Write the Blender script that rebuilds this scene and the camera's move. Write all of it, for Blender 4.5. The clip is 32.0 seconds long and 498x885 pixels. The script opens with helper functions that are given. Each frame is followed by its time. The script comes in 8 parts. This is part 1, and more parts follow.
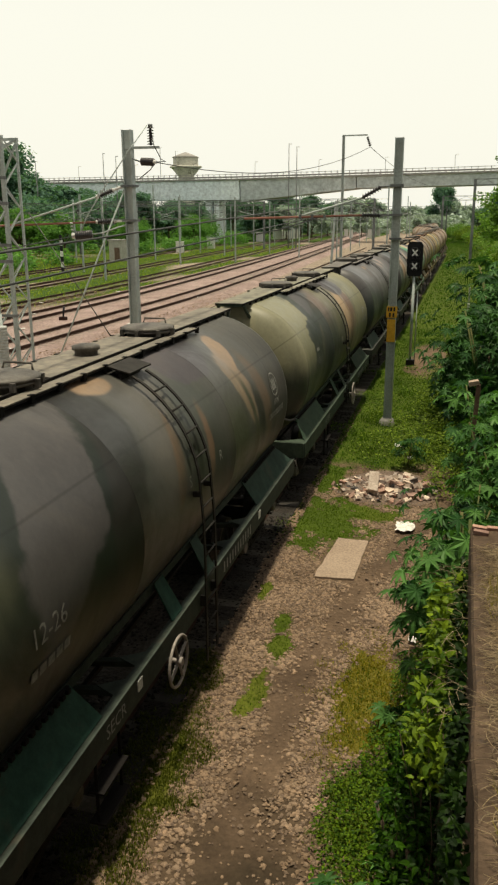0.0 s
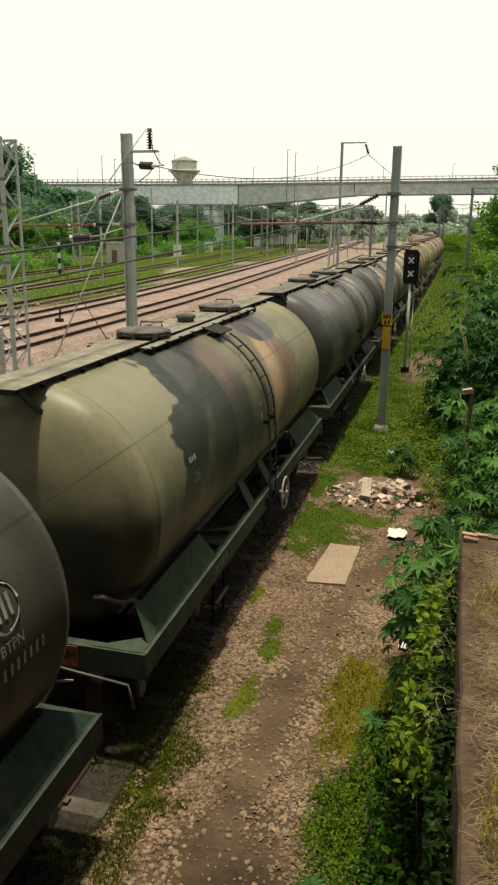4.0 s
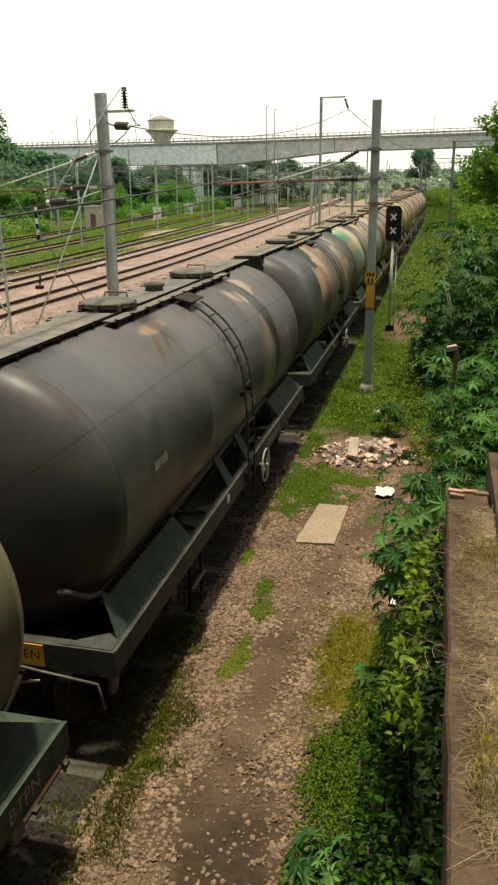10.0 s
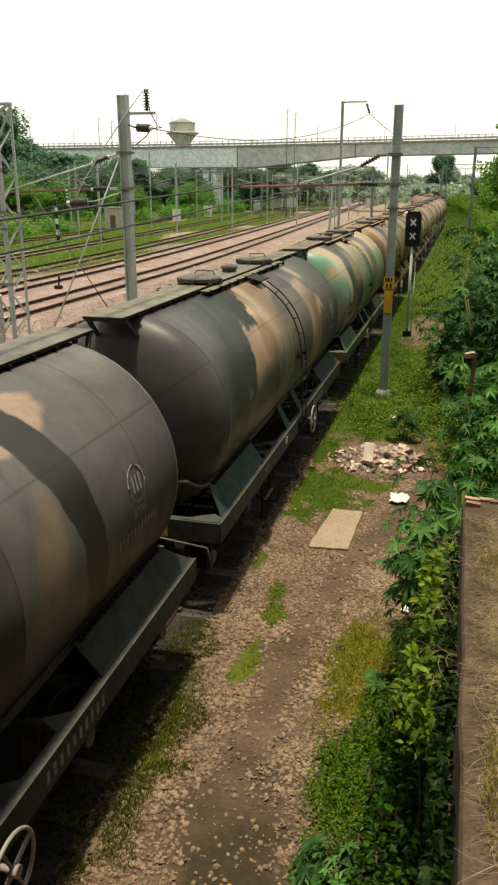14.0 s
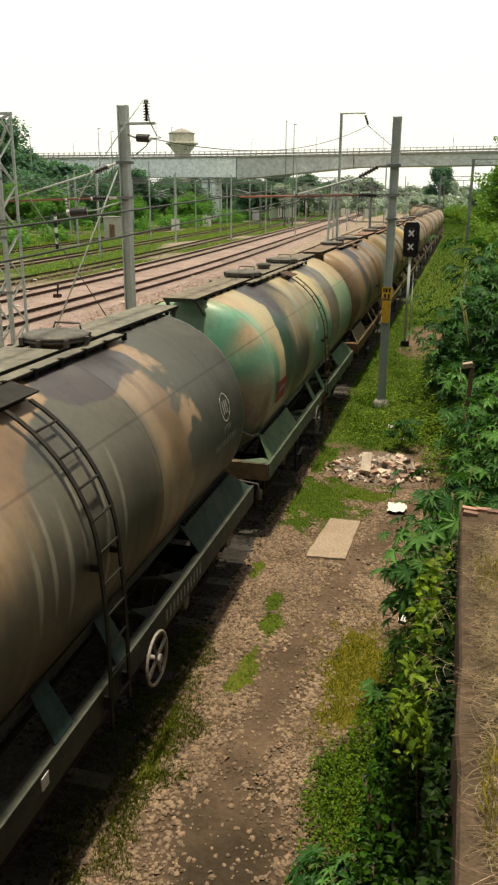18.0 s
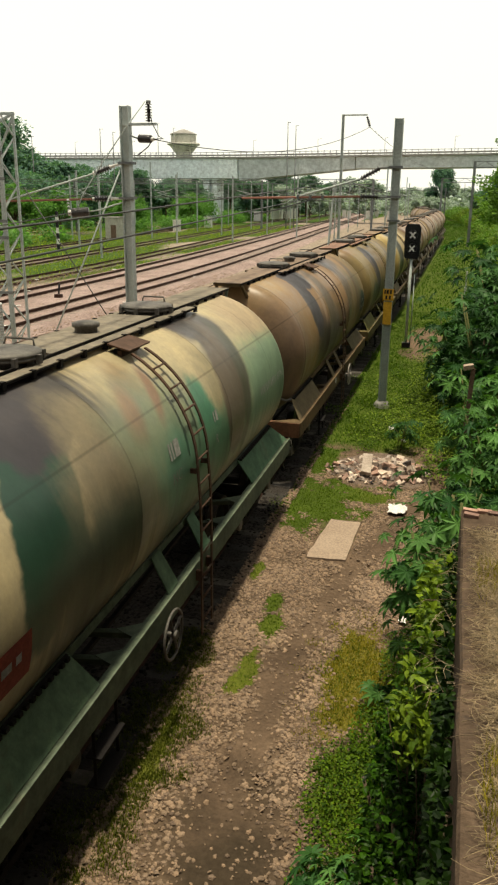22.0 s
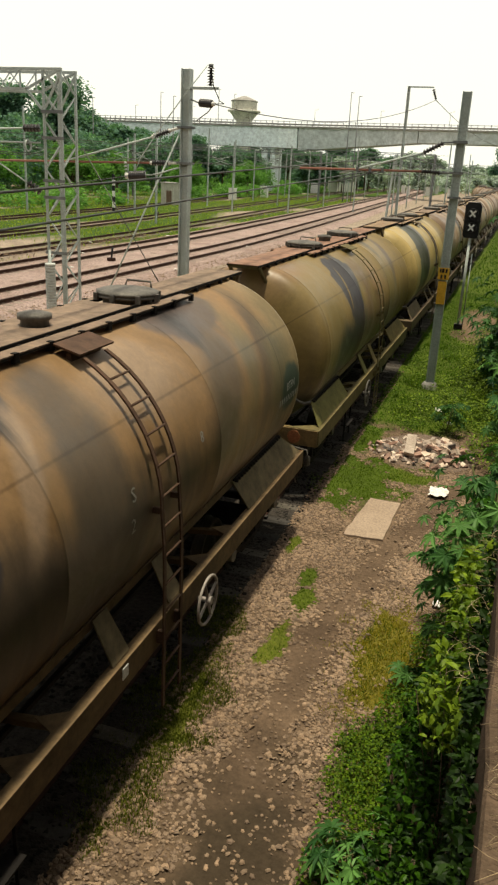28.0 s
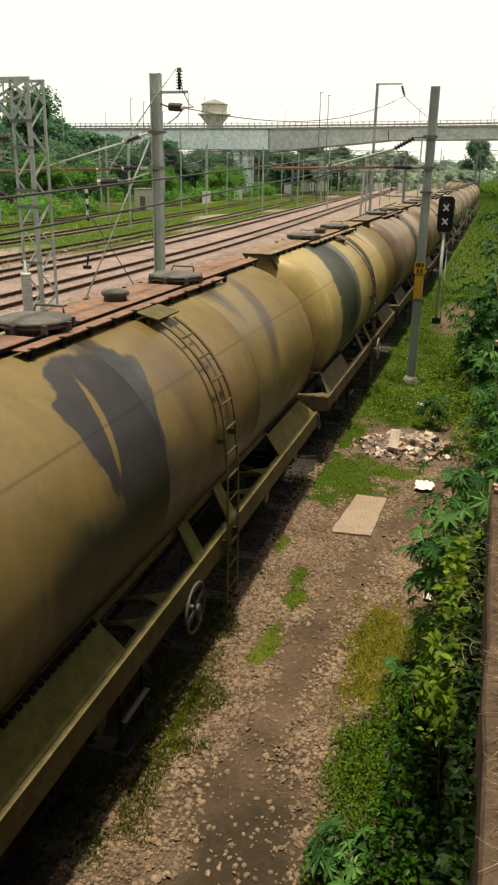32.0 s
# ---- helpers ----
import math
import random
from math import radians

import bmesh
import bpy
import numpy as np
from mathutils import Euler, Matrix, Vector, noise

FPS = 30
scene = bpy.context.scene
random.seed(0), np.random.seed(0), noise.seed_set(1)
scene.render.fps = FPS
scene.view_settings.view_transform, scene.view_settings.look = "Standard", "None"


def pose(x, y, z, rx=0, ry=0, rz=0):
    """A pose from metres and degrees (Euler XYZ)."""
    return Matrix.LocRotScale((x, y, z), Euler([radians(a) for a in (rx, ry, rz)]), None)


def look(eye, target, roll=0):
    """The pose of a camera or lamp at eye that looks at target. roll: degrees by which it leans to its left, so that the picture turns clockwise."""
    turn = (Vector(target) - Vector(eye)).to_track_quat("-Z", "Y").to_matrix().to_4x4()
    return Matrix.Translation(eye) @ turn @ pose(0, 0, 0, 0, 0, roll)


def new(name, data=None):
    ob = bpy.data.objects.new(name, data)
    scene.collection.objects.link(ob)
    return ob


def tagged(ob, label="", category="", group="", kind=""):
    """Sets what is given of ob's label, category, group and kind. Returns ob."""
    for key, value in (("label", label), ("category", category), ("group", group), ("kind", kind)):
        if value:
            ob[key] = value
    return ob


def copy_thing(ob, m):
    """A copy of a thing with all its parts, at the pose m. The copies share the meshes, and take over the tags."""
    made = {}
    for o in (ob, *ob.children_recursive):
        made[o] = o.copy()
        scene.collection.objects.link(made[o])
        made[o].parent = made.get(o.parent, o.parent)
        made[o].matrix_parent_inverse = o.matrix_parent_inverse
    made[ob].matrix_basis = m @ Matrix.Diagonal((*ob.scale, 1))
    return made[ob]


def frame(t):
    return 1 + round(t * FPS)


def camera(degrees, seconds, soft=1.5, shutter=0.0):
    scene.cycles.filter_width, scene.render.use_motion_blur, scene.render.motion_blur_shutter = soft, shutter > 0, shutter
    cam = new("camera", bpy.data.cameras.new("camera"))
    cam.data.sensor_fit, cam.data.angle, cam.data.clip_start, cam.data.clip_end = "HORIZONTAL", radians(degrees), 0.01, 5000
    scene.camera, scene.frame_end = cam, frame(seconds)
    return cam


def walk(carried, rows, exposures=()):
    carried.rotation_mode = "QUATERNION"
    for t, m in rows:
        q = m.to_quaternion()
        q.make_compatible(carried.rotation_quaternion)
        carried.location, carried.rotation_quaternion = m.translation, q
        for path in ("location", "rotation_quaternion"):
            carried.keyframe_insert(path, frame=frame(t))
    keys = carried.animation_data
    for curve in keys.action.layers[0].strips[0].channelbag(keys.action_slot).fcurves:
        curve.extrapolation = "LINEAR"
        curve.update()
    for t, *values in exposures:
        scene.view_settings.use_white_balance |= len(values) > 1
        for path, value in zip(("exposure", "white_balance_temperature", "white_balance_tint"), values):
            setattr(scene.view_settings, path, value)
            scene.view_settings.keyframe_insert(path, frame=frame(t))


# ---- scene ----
EXPO = 0.0
LENS = 35.41
cam = camera(LENS, 32.0, soft=2.3)
PATH = [
    (0, -0.013, 0.032, 5.860, 73.98, 0.31, 15.10),
    (0.5, 0.007, -0.001, 5.871, 73.76, -0.04, 14.93),
    (1, 0.012, -0.027, 5.875, 74.32, 0.42, 14.93),
    (1.5, 0.003, -0.019, 5.870, 74.37, 0.59, 14.62),
    (2, 0.010, -0.020, 5.866, 74.79, 0.45, 14.26),
    (2.5, 0.013, -0.020, 5.868, 74.69, 0.13, 14.30),
    (3, 0.007, -0.030, 5.866, 74.61, -0.20, 14.37),
    (3.5, 0.008, -0.023, 5.869, 74.70, -0.46, 14.63),
    (5.5, 0.006, -0.003, 5.883, 72.33, -0.69, 15.61),
    (6, -0.000, -0.035, 5.882, 72.75, -0.39, 15.43),
    (6.5, 0.005, -0.005, 5.873, 71.15, -0.39, 15.29),
    (7, -0.003, -0.005, 5.875, 71.39, -0.38, 15.61),
    (7.5, 0.011, -0.003, 5.878, 71.58, 0.00, 15.45),
    (8, 0.014, -0.013, 5.880, 72.03, 0.08, 14.93),
    (8.5, 0.013, -0.004, 5.879, 72.33, 0.24, 14.37),
    (9, 0.023, -0.010, 5.870, 72.84, 0.15, 13.92),
    (9.5, 0.016, -0.015, 5.878, 72.36, 0.55, 13.49),
    (10, 0.020, -0.008, 5.874, 71.59, 0.70, 13.55),
    (10.5, 0.007, 0.002, 5.873, 71.17, 0.41, 14.49),
    (11, 0.011, 0.006, 5.871, 71.08, 0.10, 14.66),
    (11.5, 0.006, 0.001, 5.870, 71.01, 0.02, 14.84),
    (12, 0.008, 0.001, 5.871, 71.14, 0.09, 14.90),
    (12.5, 0.012, 0.012, 5.867, 71.14, 0.11, 14.82),
    (13, 0.018, 0.030, 5.871, 71.44, 0.20, 14.90),
    (13.5, 0.011, 0.002, 5.868, 71.96, -0.20, 14.95),
    (14, 0.007, 0.006, 5.873, 71.82, -0.03, 14.92),
    (14.5, 0.012, -0.004, 5.876, 71.94, 0.02, 14.74),
    (16.5, 0.008, -0.015, 5.874, 72.45, -0.27, 15.07),
    (17, 0.011, -0.001, 5.866, 72.38, -0.17, 14.81),
    (17.5, 0.006, -0.004, 5.865, 72.35, -0.38, 14.72),
    (18, 0.007, -0.006, 5.872, 72.50, -0.33, 14.84),
    (18.5, 0.004, -0.015, 5.871, 72.62, -0.58, 15.08),
    (19, 0.002, -0.010, 5.872, 72.42, -0.45, 15.22),
    (19.5, 0.009, -0.018, 5.871, 72.19, -0.19, 15.36),
    (20, 0.004, -0.020, 5.880, 72.28, -0.13, 15.31),
    (20.5, 0.006, -0.020, 5.877, 72.40, -0.16, 15.08),
    (21, 0.006, -0.015, 5.877, 72.43, -0.33, 15.22),
    (21.5, 0.004, -0.020, 5.868, 72.75, -0.68, 15.04),
    (22, 0.001, -0.016, 5.873, 72.57, -0.57, 14.94),
    (22.5, 0.002, -0.013, 5.869, 72.69, -0.52, 14.91),
    (23, 0.003, -0.016, 5.870, 72.71, -0.59, 14.82),
    (23.5, 0.000, -0.016, 5.872, 72.62, -0.61, 14.94),
    (24, 0.002, -0.013, 5.866, 72.95, -0.91, 15.12),
    (24.5, 0.005, -0.004, 5.868, 73.04, -1.09, 15.05),
    (25, -0.001, -0.010, 5.870, 72.69, -1.00, 15.09),
    (25.5, -0.001, -0.002, 5.864, 72.53, -0.98, 15.12),
    (27.5, -0.011, 0.014, 5.848, 71.72, -0.75, 16.47),
    (28, -0.018, 0.020, 5.847, 70.46, -2.81, 18.96),
    (28.5, -0.038, 0.052, 5.829, 71.11, -3.88, 21.09),
    (29, -0.041, 0.045, 5.827, 71.53, -3.15, 20.59),
    (29.5, -0.040, 0.039, 5.822, 70.41, -2.05, 18.62),
    (30, -0.030, 0.050, 5.811, 69.41, -1.35, 17.69),
    (30.5, -0.023, 0.047, 5.815, 69.28, -1.24, 17.25),
    (31, -0.020, 0.045, 5.818, 69.80, -1.14, 17.28),
    (31.5, -0.019, 0.043, 5.820, 70.38, -1.05, 17.40),
    (32, -0.019, 0.044, 5.821, 70.69, -0.84, 17.06),
]
walk(cam, [(r[0], pose(*r[1:])) for r in PATH], exposures=((0, EXPO - 0.22), (2, EXPO - 0.18), (3.5, EXPO - 0.12), (6, EXPO), (14, EXPO + 0.06), (20, EXPO + 0.02), (32, EXPO)))

# ---- sky and sun ----
world = bpy.data.worlds.new("overcast_sky")
scene.world = world
world.use_nodes = True
wn, wl = world.node_tree.nodes, world.node_tree.links
wn.clear()
w_out, w_bg = wn.new("ShaderNodeOutputWorld"), wn.new("ShaderNodeBackground")
w_sky, w_mix = wn.new("ShaderNodeTexSky"), wn.new("ShaderNodeMixRGB")
w_sky.sky_type, w_sky.sun_disc = "NISHITA", False
SUN_ELEV, SUN_TURN = radians(89.3), radians(282)
w_sky.sun_elevation, w_sky.sun_rotation = SUN_ELEV, SUN_TURN
w_sky.dust_density, w_sky.air_density = 6.0, 1.5
w_gain = wn.new("ShaderNodeMixRGB")
w_gain.blend_type, w_gain.inputs[0].default_value = "MULTIPLY", 1.0
w_gain.inputs[2].default_value = (0.10, 0.10, 0.10, 1)
wl.new(w_sky.outputs[0], w_gain.inputs[1])
w_mix.inputs[0].default_value = 0.90
wl.new(w_gain.outputs[0], w_mix.inputs[1])
w_dir, w_xyz = wn.new("ShaderNodeTexCoord"), wn.new("ShaderNodeSeparateXYZ")
w_rise, w_dome = wn.new("ShaderNodeMapRange"), wn.new("ShaderNodeMixRGB")
wl.new(w_dir.outputs["Generated"], w_xyz.inputs[0])
wl.new(w_xyz.outputs[2], w_rise.inputs["Value"])
w_rise.interpolation_type = "SMOOTHSTEP"
for key, val in (("From Min", 0.2), ("From Max", 0.7), ("To Min", 0.0), ("To Max", 1.0)):
    w_rise.inputs[key].default_value = val
wl.new(w_rise.outputs[0], w_dome.inputs[0])
w_dome.inputs[1].default_value = (1.18, 1.16, 1.0, 1)     # bright haze along the horizon
w_dome.inputs[2].default_value = (0.54, 0.524, 0.458, 1)      # duller cloud overhead
wl.new(w_dome.outputs[0], w_mix.inputs[2])
wl.new(w_mix.outputs[0], w_bg.inputs[0])
w_bg.inputs[1].default_value = 1.05
wl.new(w_bg.outputs[0], w_out.inputs[0])
sun = new("sun", bpy.data.lights.new("sun", "SUN"))
sun.data.energy, sun.data.angle, sun.data.color = 5.0, radians(4), (1.0, 0.9, 0.67)
sd = Vector((math.sin(SUN_TURN) * math.cos(SUN_ELEV), math.cos(SUN_TURN) * math.cos(SUN_ELEV), math.sin(SUN_ELEV)))
sun.matrix_basis = look(sd * 100, (0, 0, 0))


# ---- geometry helpers ----
class Geo:
    """A list of vertices and faces from which one mesh is made."""

    def __init__(self):
        self.v, self.f, self.s = [], [], []

    def add(self, vs, fs, smooth=False):
        o = len(self.v)
        self.v += [tuple(p) for p in vs]
        self.f += [tuple(i + o for i in q) for q in fs]
        self.s += [smooth] * len(fs)
        return self

    def box(self, c, size, m=None):
        hx, hy, hz = (s / 2 for s in size)
        vs = [Vector((x * hx, y * hy, z * hz)) for x in (-1, 1) for y in (-1, 1) for z in (-1, 1)]
        vs = [((m @ p) if m else p) + Vector(c) for p in vs]
        return self.add(vs, [(0, 1, 3, 2), (4, 6, 7, 5), (0, 4, 5, 1), (2, 3, 7, 6), (0, 2, 6, 4), (1, 5, 7, 3)])

    def beam(self, a, b, w, h, up=(0, 0, 1)):
        a, b = Vector(a), Vector(b)
        d = (b - a).normalized()
        s = d.cross(Vector(up))
        s = s.normalized() if s.length > 1e-4 else Vector((1, 0, 0))
        u = s.cross(d)
        vs = [p + s * w / 2 * i + u * h / 2 * j for p in (a, b) for i, j in ((-1, -1), (1, -1), (1, 1), (-1, 1))]
        return self.add(vs, [(3, 2, 1, 0), (4, 5, 6, 7), (0, 1, 5, 4), (1, 2, 6, 5), (2, 3, 7, 6), (3, 0, 4, 7)])

    def cyl(self, a, b, r0, r1=None, n=12, caps=True):
        a, b = Vector(a), Vector(b)
        r1 = r0 if r1 is None else r1
        d = (b - a).normalized()
        s = d.orthogonal().normalized()
        u = d.cross(s)
        ring = [s * math.cos(k * math.tau / n) + u * math.sin(k * math.tau / n) for k in range(n)]
        self.add([a + q * r0 for q in ring] + [b + q * r1 for q in ring],
                 [(k, (k + 1) % n, n + (k + 1) % n, n + k) for k in range(n)], True)
        if caps:
            o = len(self.v) - 2 * n
            self.f += [tuple(o + k for k in reversed(range(n))), tuple(o + n + k for k in range(n))]
            self.s += [False, False]
        return self

    def tube(self, pts, r, n=6):
        pts = [Vector(p) for p in pts]
        vs = []
        for i, p in enumerate(pts):
            d = (pts[min(i + 1, len(pts) - 1)] - pts[max(i - 1, 0)]).normalized()
            s = d.cross(Vector((0.13, 0.07, 1))).normalized()
            u = s.cross(d)
            vs += [p + (s * math.cos(k * math.tau / n) + u * math.sin(k * math.tau / n)) * r for k in range(n)]
        fs = [(i * n + k, i * n + (k + 1) % n, (i + 1) * n + (k + 1) % n, (i + 1) * n + k) for i in range(len(pts) - 1) for k in range(n)]
        e = (len(pts) - 1) * n
        fs += [tuple(reversed(range(n))), tuple(e + k for k in range(n))]
        return self.add(vs, fs, True)

    def plate(self, quad, thick):
        """A flat polygon with thickness behind it."""
        q = [Vector(p) for p in quad]
        nrm = (q[1] - q[0]).cross(q[2] - q[0]).normalized() * thick
        k = len(q)
        return self.add(q + [p - nrm for p in q], [tuple(range(k)), tuple(reversed(range(k, 2 * k)))] +
                        [(i, k + i, k + (i + 1) % k, (i + 1) % k) for i in range(k)])

    def turned(self, prof, c=(0, 0, 0), axis="z", n=20):
        """A profile of (radius, height) turned about an axis."""
        vs = []
        for r, h in prof:
            for k in range(n):
                a = k * math.tau / n
                p = (r * math.cos(a), r * math.sin(a), h)
                p = p if axis == "z" else (p[0], h, p[1]) if axis == "y" else (h, p[0], p[1])
                vs.append(Vector(p) + Vector(c))
        fs = [(i * n + k, i * n + (k + 1) % n, (i + 1) * n + (k + 1) % n, (i + 1) * n + k) for i in range(len(prof) - 1) for k in range(n)]
        if axis == "y":
            fs = [tuple(reversed(q)) for q in fs]
        return self.add(vs, fs, True)


def mesh_of(name, geo, mat):
    me = bpy.data.meshes.new(name)
    me.from_pydata(geo.v, [], geo.f)
    me.polygons.foreach_set("use_smooth", geo.s)
    me.materials.append(mat)
    me.validate()
    return me


def part(name, geo, mat=None, parent=None, label="", m=None):
    """One mesh object under a thing or under a part."""
    ob = new(name, mesh_of(name, geo, mat) if isinstance(geo, Geo) else geo)
    ob.parent = parent
    if m:
        ob.matrix_basis = m
    return tagged(ob, label)


def thing(name, label, category, group="", m=None, kind=""):
    ob = new(name)
    if m:
        ob.matrix_basis = m
    return tagged(ob, label, category, group, kind)


def array_mesh(name, verts, faces, mat, smooth=False):
    """A mesh from number arrays: verts (n, 3), faces (m, 3)."""
    me = bpy.data.meshes.new(name)
    me.vertices.add(len(verts))
    me.vertices.foreach_set("co", np.asarray(verts, np.float32).ravel())
    k = faces.shape[1]
    me.loops.add(faces.size)
    me.loops.foreach_set("vertex_index", np.asarray(faces, np.int32).ravel())
    me.polygons.add(len(faces))
    me.polygons.foreach_set("loop_start", np.arange(0, faces.size, k, dtype=np.int32))
    me.polygons.foreach_set("use_smooth", np.full(len(faces), smooth))
    me.update(calc_edges=True)
    me.materials.append(mat)
    return me


def scatter(tv, tf, pos, rot, size):
    """Copies of a small template at many places: rot (n, 3, 3), size (n,) or (n, 3)."""
    size = np.asarray(size, float)
    if size.ndim == 1:
        size = size[:, None].repeat(3, 1)
    v = np.einsum("nij,nkj->nki", rot, tv[None] * size[:, None, :]) + pos[:, None, :]
    f = tf[None] + (np.arange(len(pos)) * len(tv))[:, None, None]
    return v.reshape(-1, 3), f.reshape(-1, tf.shape[1])


def turns(n, rng, tilt=0.5, flat=True):
    """Random turning matrices: any heading, leaning by up to tilt radians."""
    yaw, lean, way = rng.uniform(0, math.tau, n), rng.normal(0, tilt, n), rng.uniform(0, math.tau, n)
    c, s = np.cos(yaw), np.sin(yaw)
    z = np.zeros(n)
    o = np.ones(n)
    rz = np.stack([np.stack([c, -s, z], 1), np.stack([s, c, z], 1), np.stack([z, z, o], 1)], 1)
    ax = np.stack([np.cos(way), np.sin(way), z], 1)
    k = np.zeros((n, 3, 3))
    k[:, 0, 2], k[:, 1, 2], k[:, 2, 0], k[:, 2, 1] = ax[:, 1], -ax[:, 0], -ax[:, 1], ax[:, 0]
    r = np.eye(3)[None] + np.sin(lean)[:, None, None] * k + (1 - np.cos(lean))[:, None, None] * (k @ k)
    return r @ rz


# ---- materials ----
def nodes_of(name):
    m = bpy.data.materials.new(name)
    m.use_nodes = True
    return m, m.node_tree.nodes, m.node_tree.links, m.node_tree.nodes["Principled BSDF"]


def noise_node(nn, ll, vec, scale, detail=4.0, rough=0.6, distort=0.0):
    t = nn.new("ShaderNodeTexNoise")
    t.inputs["Scale"].default_value, t.inputs["Detail"].default_value = scale, detail
    t.inputs["Roughness"].default_value, t.inputs["Distortion"].default_value = rough, distort
    ll.new(vec, t.inputs["Vector"])
    return t


def ramp_node(nn, ll, fac, stops, mode="LINEAR"):
    r = nn.new("ShaderNodeValToRGB")
    r.color_ramp.interpolation = mode
    e = r.color_ramp.elements
    while len(e) < len(stops):
        e.new(0.5)
    for q, (p, c) in zip(e, stops):
        q.position = p
        q.color = (*c, 1) if len(c) == 3 else c
    ll.new(fac, r.inputs[0])
    return r


def mix_node(nn, ll, kind, fac, a, b):
    x = nn.new("ShaderNodeMixRGB")
    x.blend_type = kind
    for sock, val in zip(x.inputs, (fac, a, b)):
        if isinstance(val, bpy.types.NodeSocket):
            ll.new(val, sock)
        elif isinstance(val, (int, float)):
            sock.default_value = val
        else:
            sock.default_value = (*val, 1)
    return x.outputs[0]


def math_node(nn, ll, op, *vals):
    x = nn.new("ShaderNodeMath")
    x.operation = op
    for sock, val in zip(x.inputs, vals):
        if isinstance(val, bpy.types.NodeSocket):
            ll.new(val, sock)
        else:
            sock.default_value = val
    return x.outputs[0]


def bump_node(nn, ll, bsdf, height, strength, dist):
    b = nn.new("ShaderNodeBump")
    b.inputs["Strength"].default_value, b.inputs["Distance"].default_value = strength, dist
    ll.new(height, b.inputs["Height"])
    ll.new(b.outputs[0], bsdf.inputs["Normal"])


def coords(nn, local):
    return nn.new("ShaderNodeTexCoord").outputs["Object"] if local else nn.new("ShaderNodeNewGeometry").outputs["Position"]


def material(name, dark, light, rough=0.8, metal=0.0, big=0.8, fine=30, bump=0.25, dist=0.01, rand="", local=False, spec=0.15, grain=0.35, stain=None, stain_at=0.6):
    """Two colours mixed by coarse noise, fine grain over them, and stains where asked for."""
    m, nn, ll, bsdf = nodes_of(name)
    vec = coords(nn, local)
    n1 = noise_node(nn, ll, vec, big, 5, 0.65)
    col = ramp_node(nn, ll, n1.outputs[0], [(0.3, dark), (0.7, light)]).outputs[0]
    n2 = noise_node(nn, ll, vec, fine, 3, 0.7)
    g = ramp_node(nn, ll, n2.outputs[0], [(0.25, (1 - grain,) * 3), (0.75, (1 + grain * 0.6,) * 3)]).outputs[0]
    col = mix_node(nn, ll, "MULTIPLY", 1.0, col, g)
    if stain:
        n3 = noise_node(nn, ll, vec, big * 2.7, 6, 0.7, 0.6)
        f = ramp_node(nn, ll, n3.outputs[0], [(stain_at, (0, 0, 0)), (stain_at + 0.12, (1, 1, 1))]).outputs[0]
        col = mix_node(nn, ll, "MIX", f, col, stain)
    if rand:
        src = nn.new("ShaderNodeNewGeometry").outputs["Random Per Island"] if rand == "island" else nn.new("ShaderNodeObjectInfo").outputs["Random"]
        r = ramp_node(nn, ll, src, [(0, (0.6, 0.6, 0.62)), (0.5, (1, 1, 0.97)), (1, (1.35, 1.3, 1.2))]).outputs[0]
        col = mix_node(nn, ll, "MULTIPLY", 1.0, col, r)
    ll.new(col, bsdf.inputs["Base Color"])
    bsdf.inputs["Roughness"].default_value, bsdf.inputs["Metallic"].default_value = rough, metal
    bsdf.inputs["Specular IOR Level"].default_value = spec
    if bump:
        bump_node(nn, ll, bsdf, n2.outputs[0], bump, dist)
    return m


def leaf_material(name, dark, light, rough=0.45, thin=0.25):
    """Leaf green that differs from leaf to leaf and lets some light through."""
    m, nn, ll, bsdf = nodes_of(name)
    isl = nn.new("ShaderNodeNewGeometry").outputs["Random Per Island"]
    obr = nn.new("ShaderNodeObjectInfo").outputs["Random"]
    f = math_node(nn, ll, "FRACT", math_node(nn, ll, "ADD", isl, obr))
    col = ramp_node(nn, ll, f, [(0, dark), (0.8, light), (1, tuple(c * 1.35 for c in light))]).outputs[0]
    n = noise_node(nn, ll, coords(nn, False), 9, 3)
    g = ramp_node(nn, ll, n.outputs[0], [(0.3, (0.75, 0.75, 0.75)), (0.7, (1.15, 1.12, 1.0))]).outputs[0]
    col = mix_node(nn, ll, "MULTIPLY", 1.0, col, g)
    ll.new(col, bsdf.inputs["Base Color"])
    bsdf.inputs["Roughness"].default_value = rough
    bsdf.inputs["Specular IOR Level"].default_value = 0.12
    tr, ad = nn.new("ShaderNodeBsdfTranslucent"), nn.new("ShaderNodeMixShader")
    ll.new(mix_node(nn, ll, "MULTIPLY", 1.0, col, (1.1, 1.3, 0.5)), tr.inputs[0])
    ad.inputs[0].default_value = thin
    ll.new(bsdf.outputs[0], ad.inputs[1])
    ll.new(tr.outputs[0], ad.inputs[2])
    ll.new(ad.outputs[0], nn["Material Output"].inputs[0])
    return m


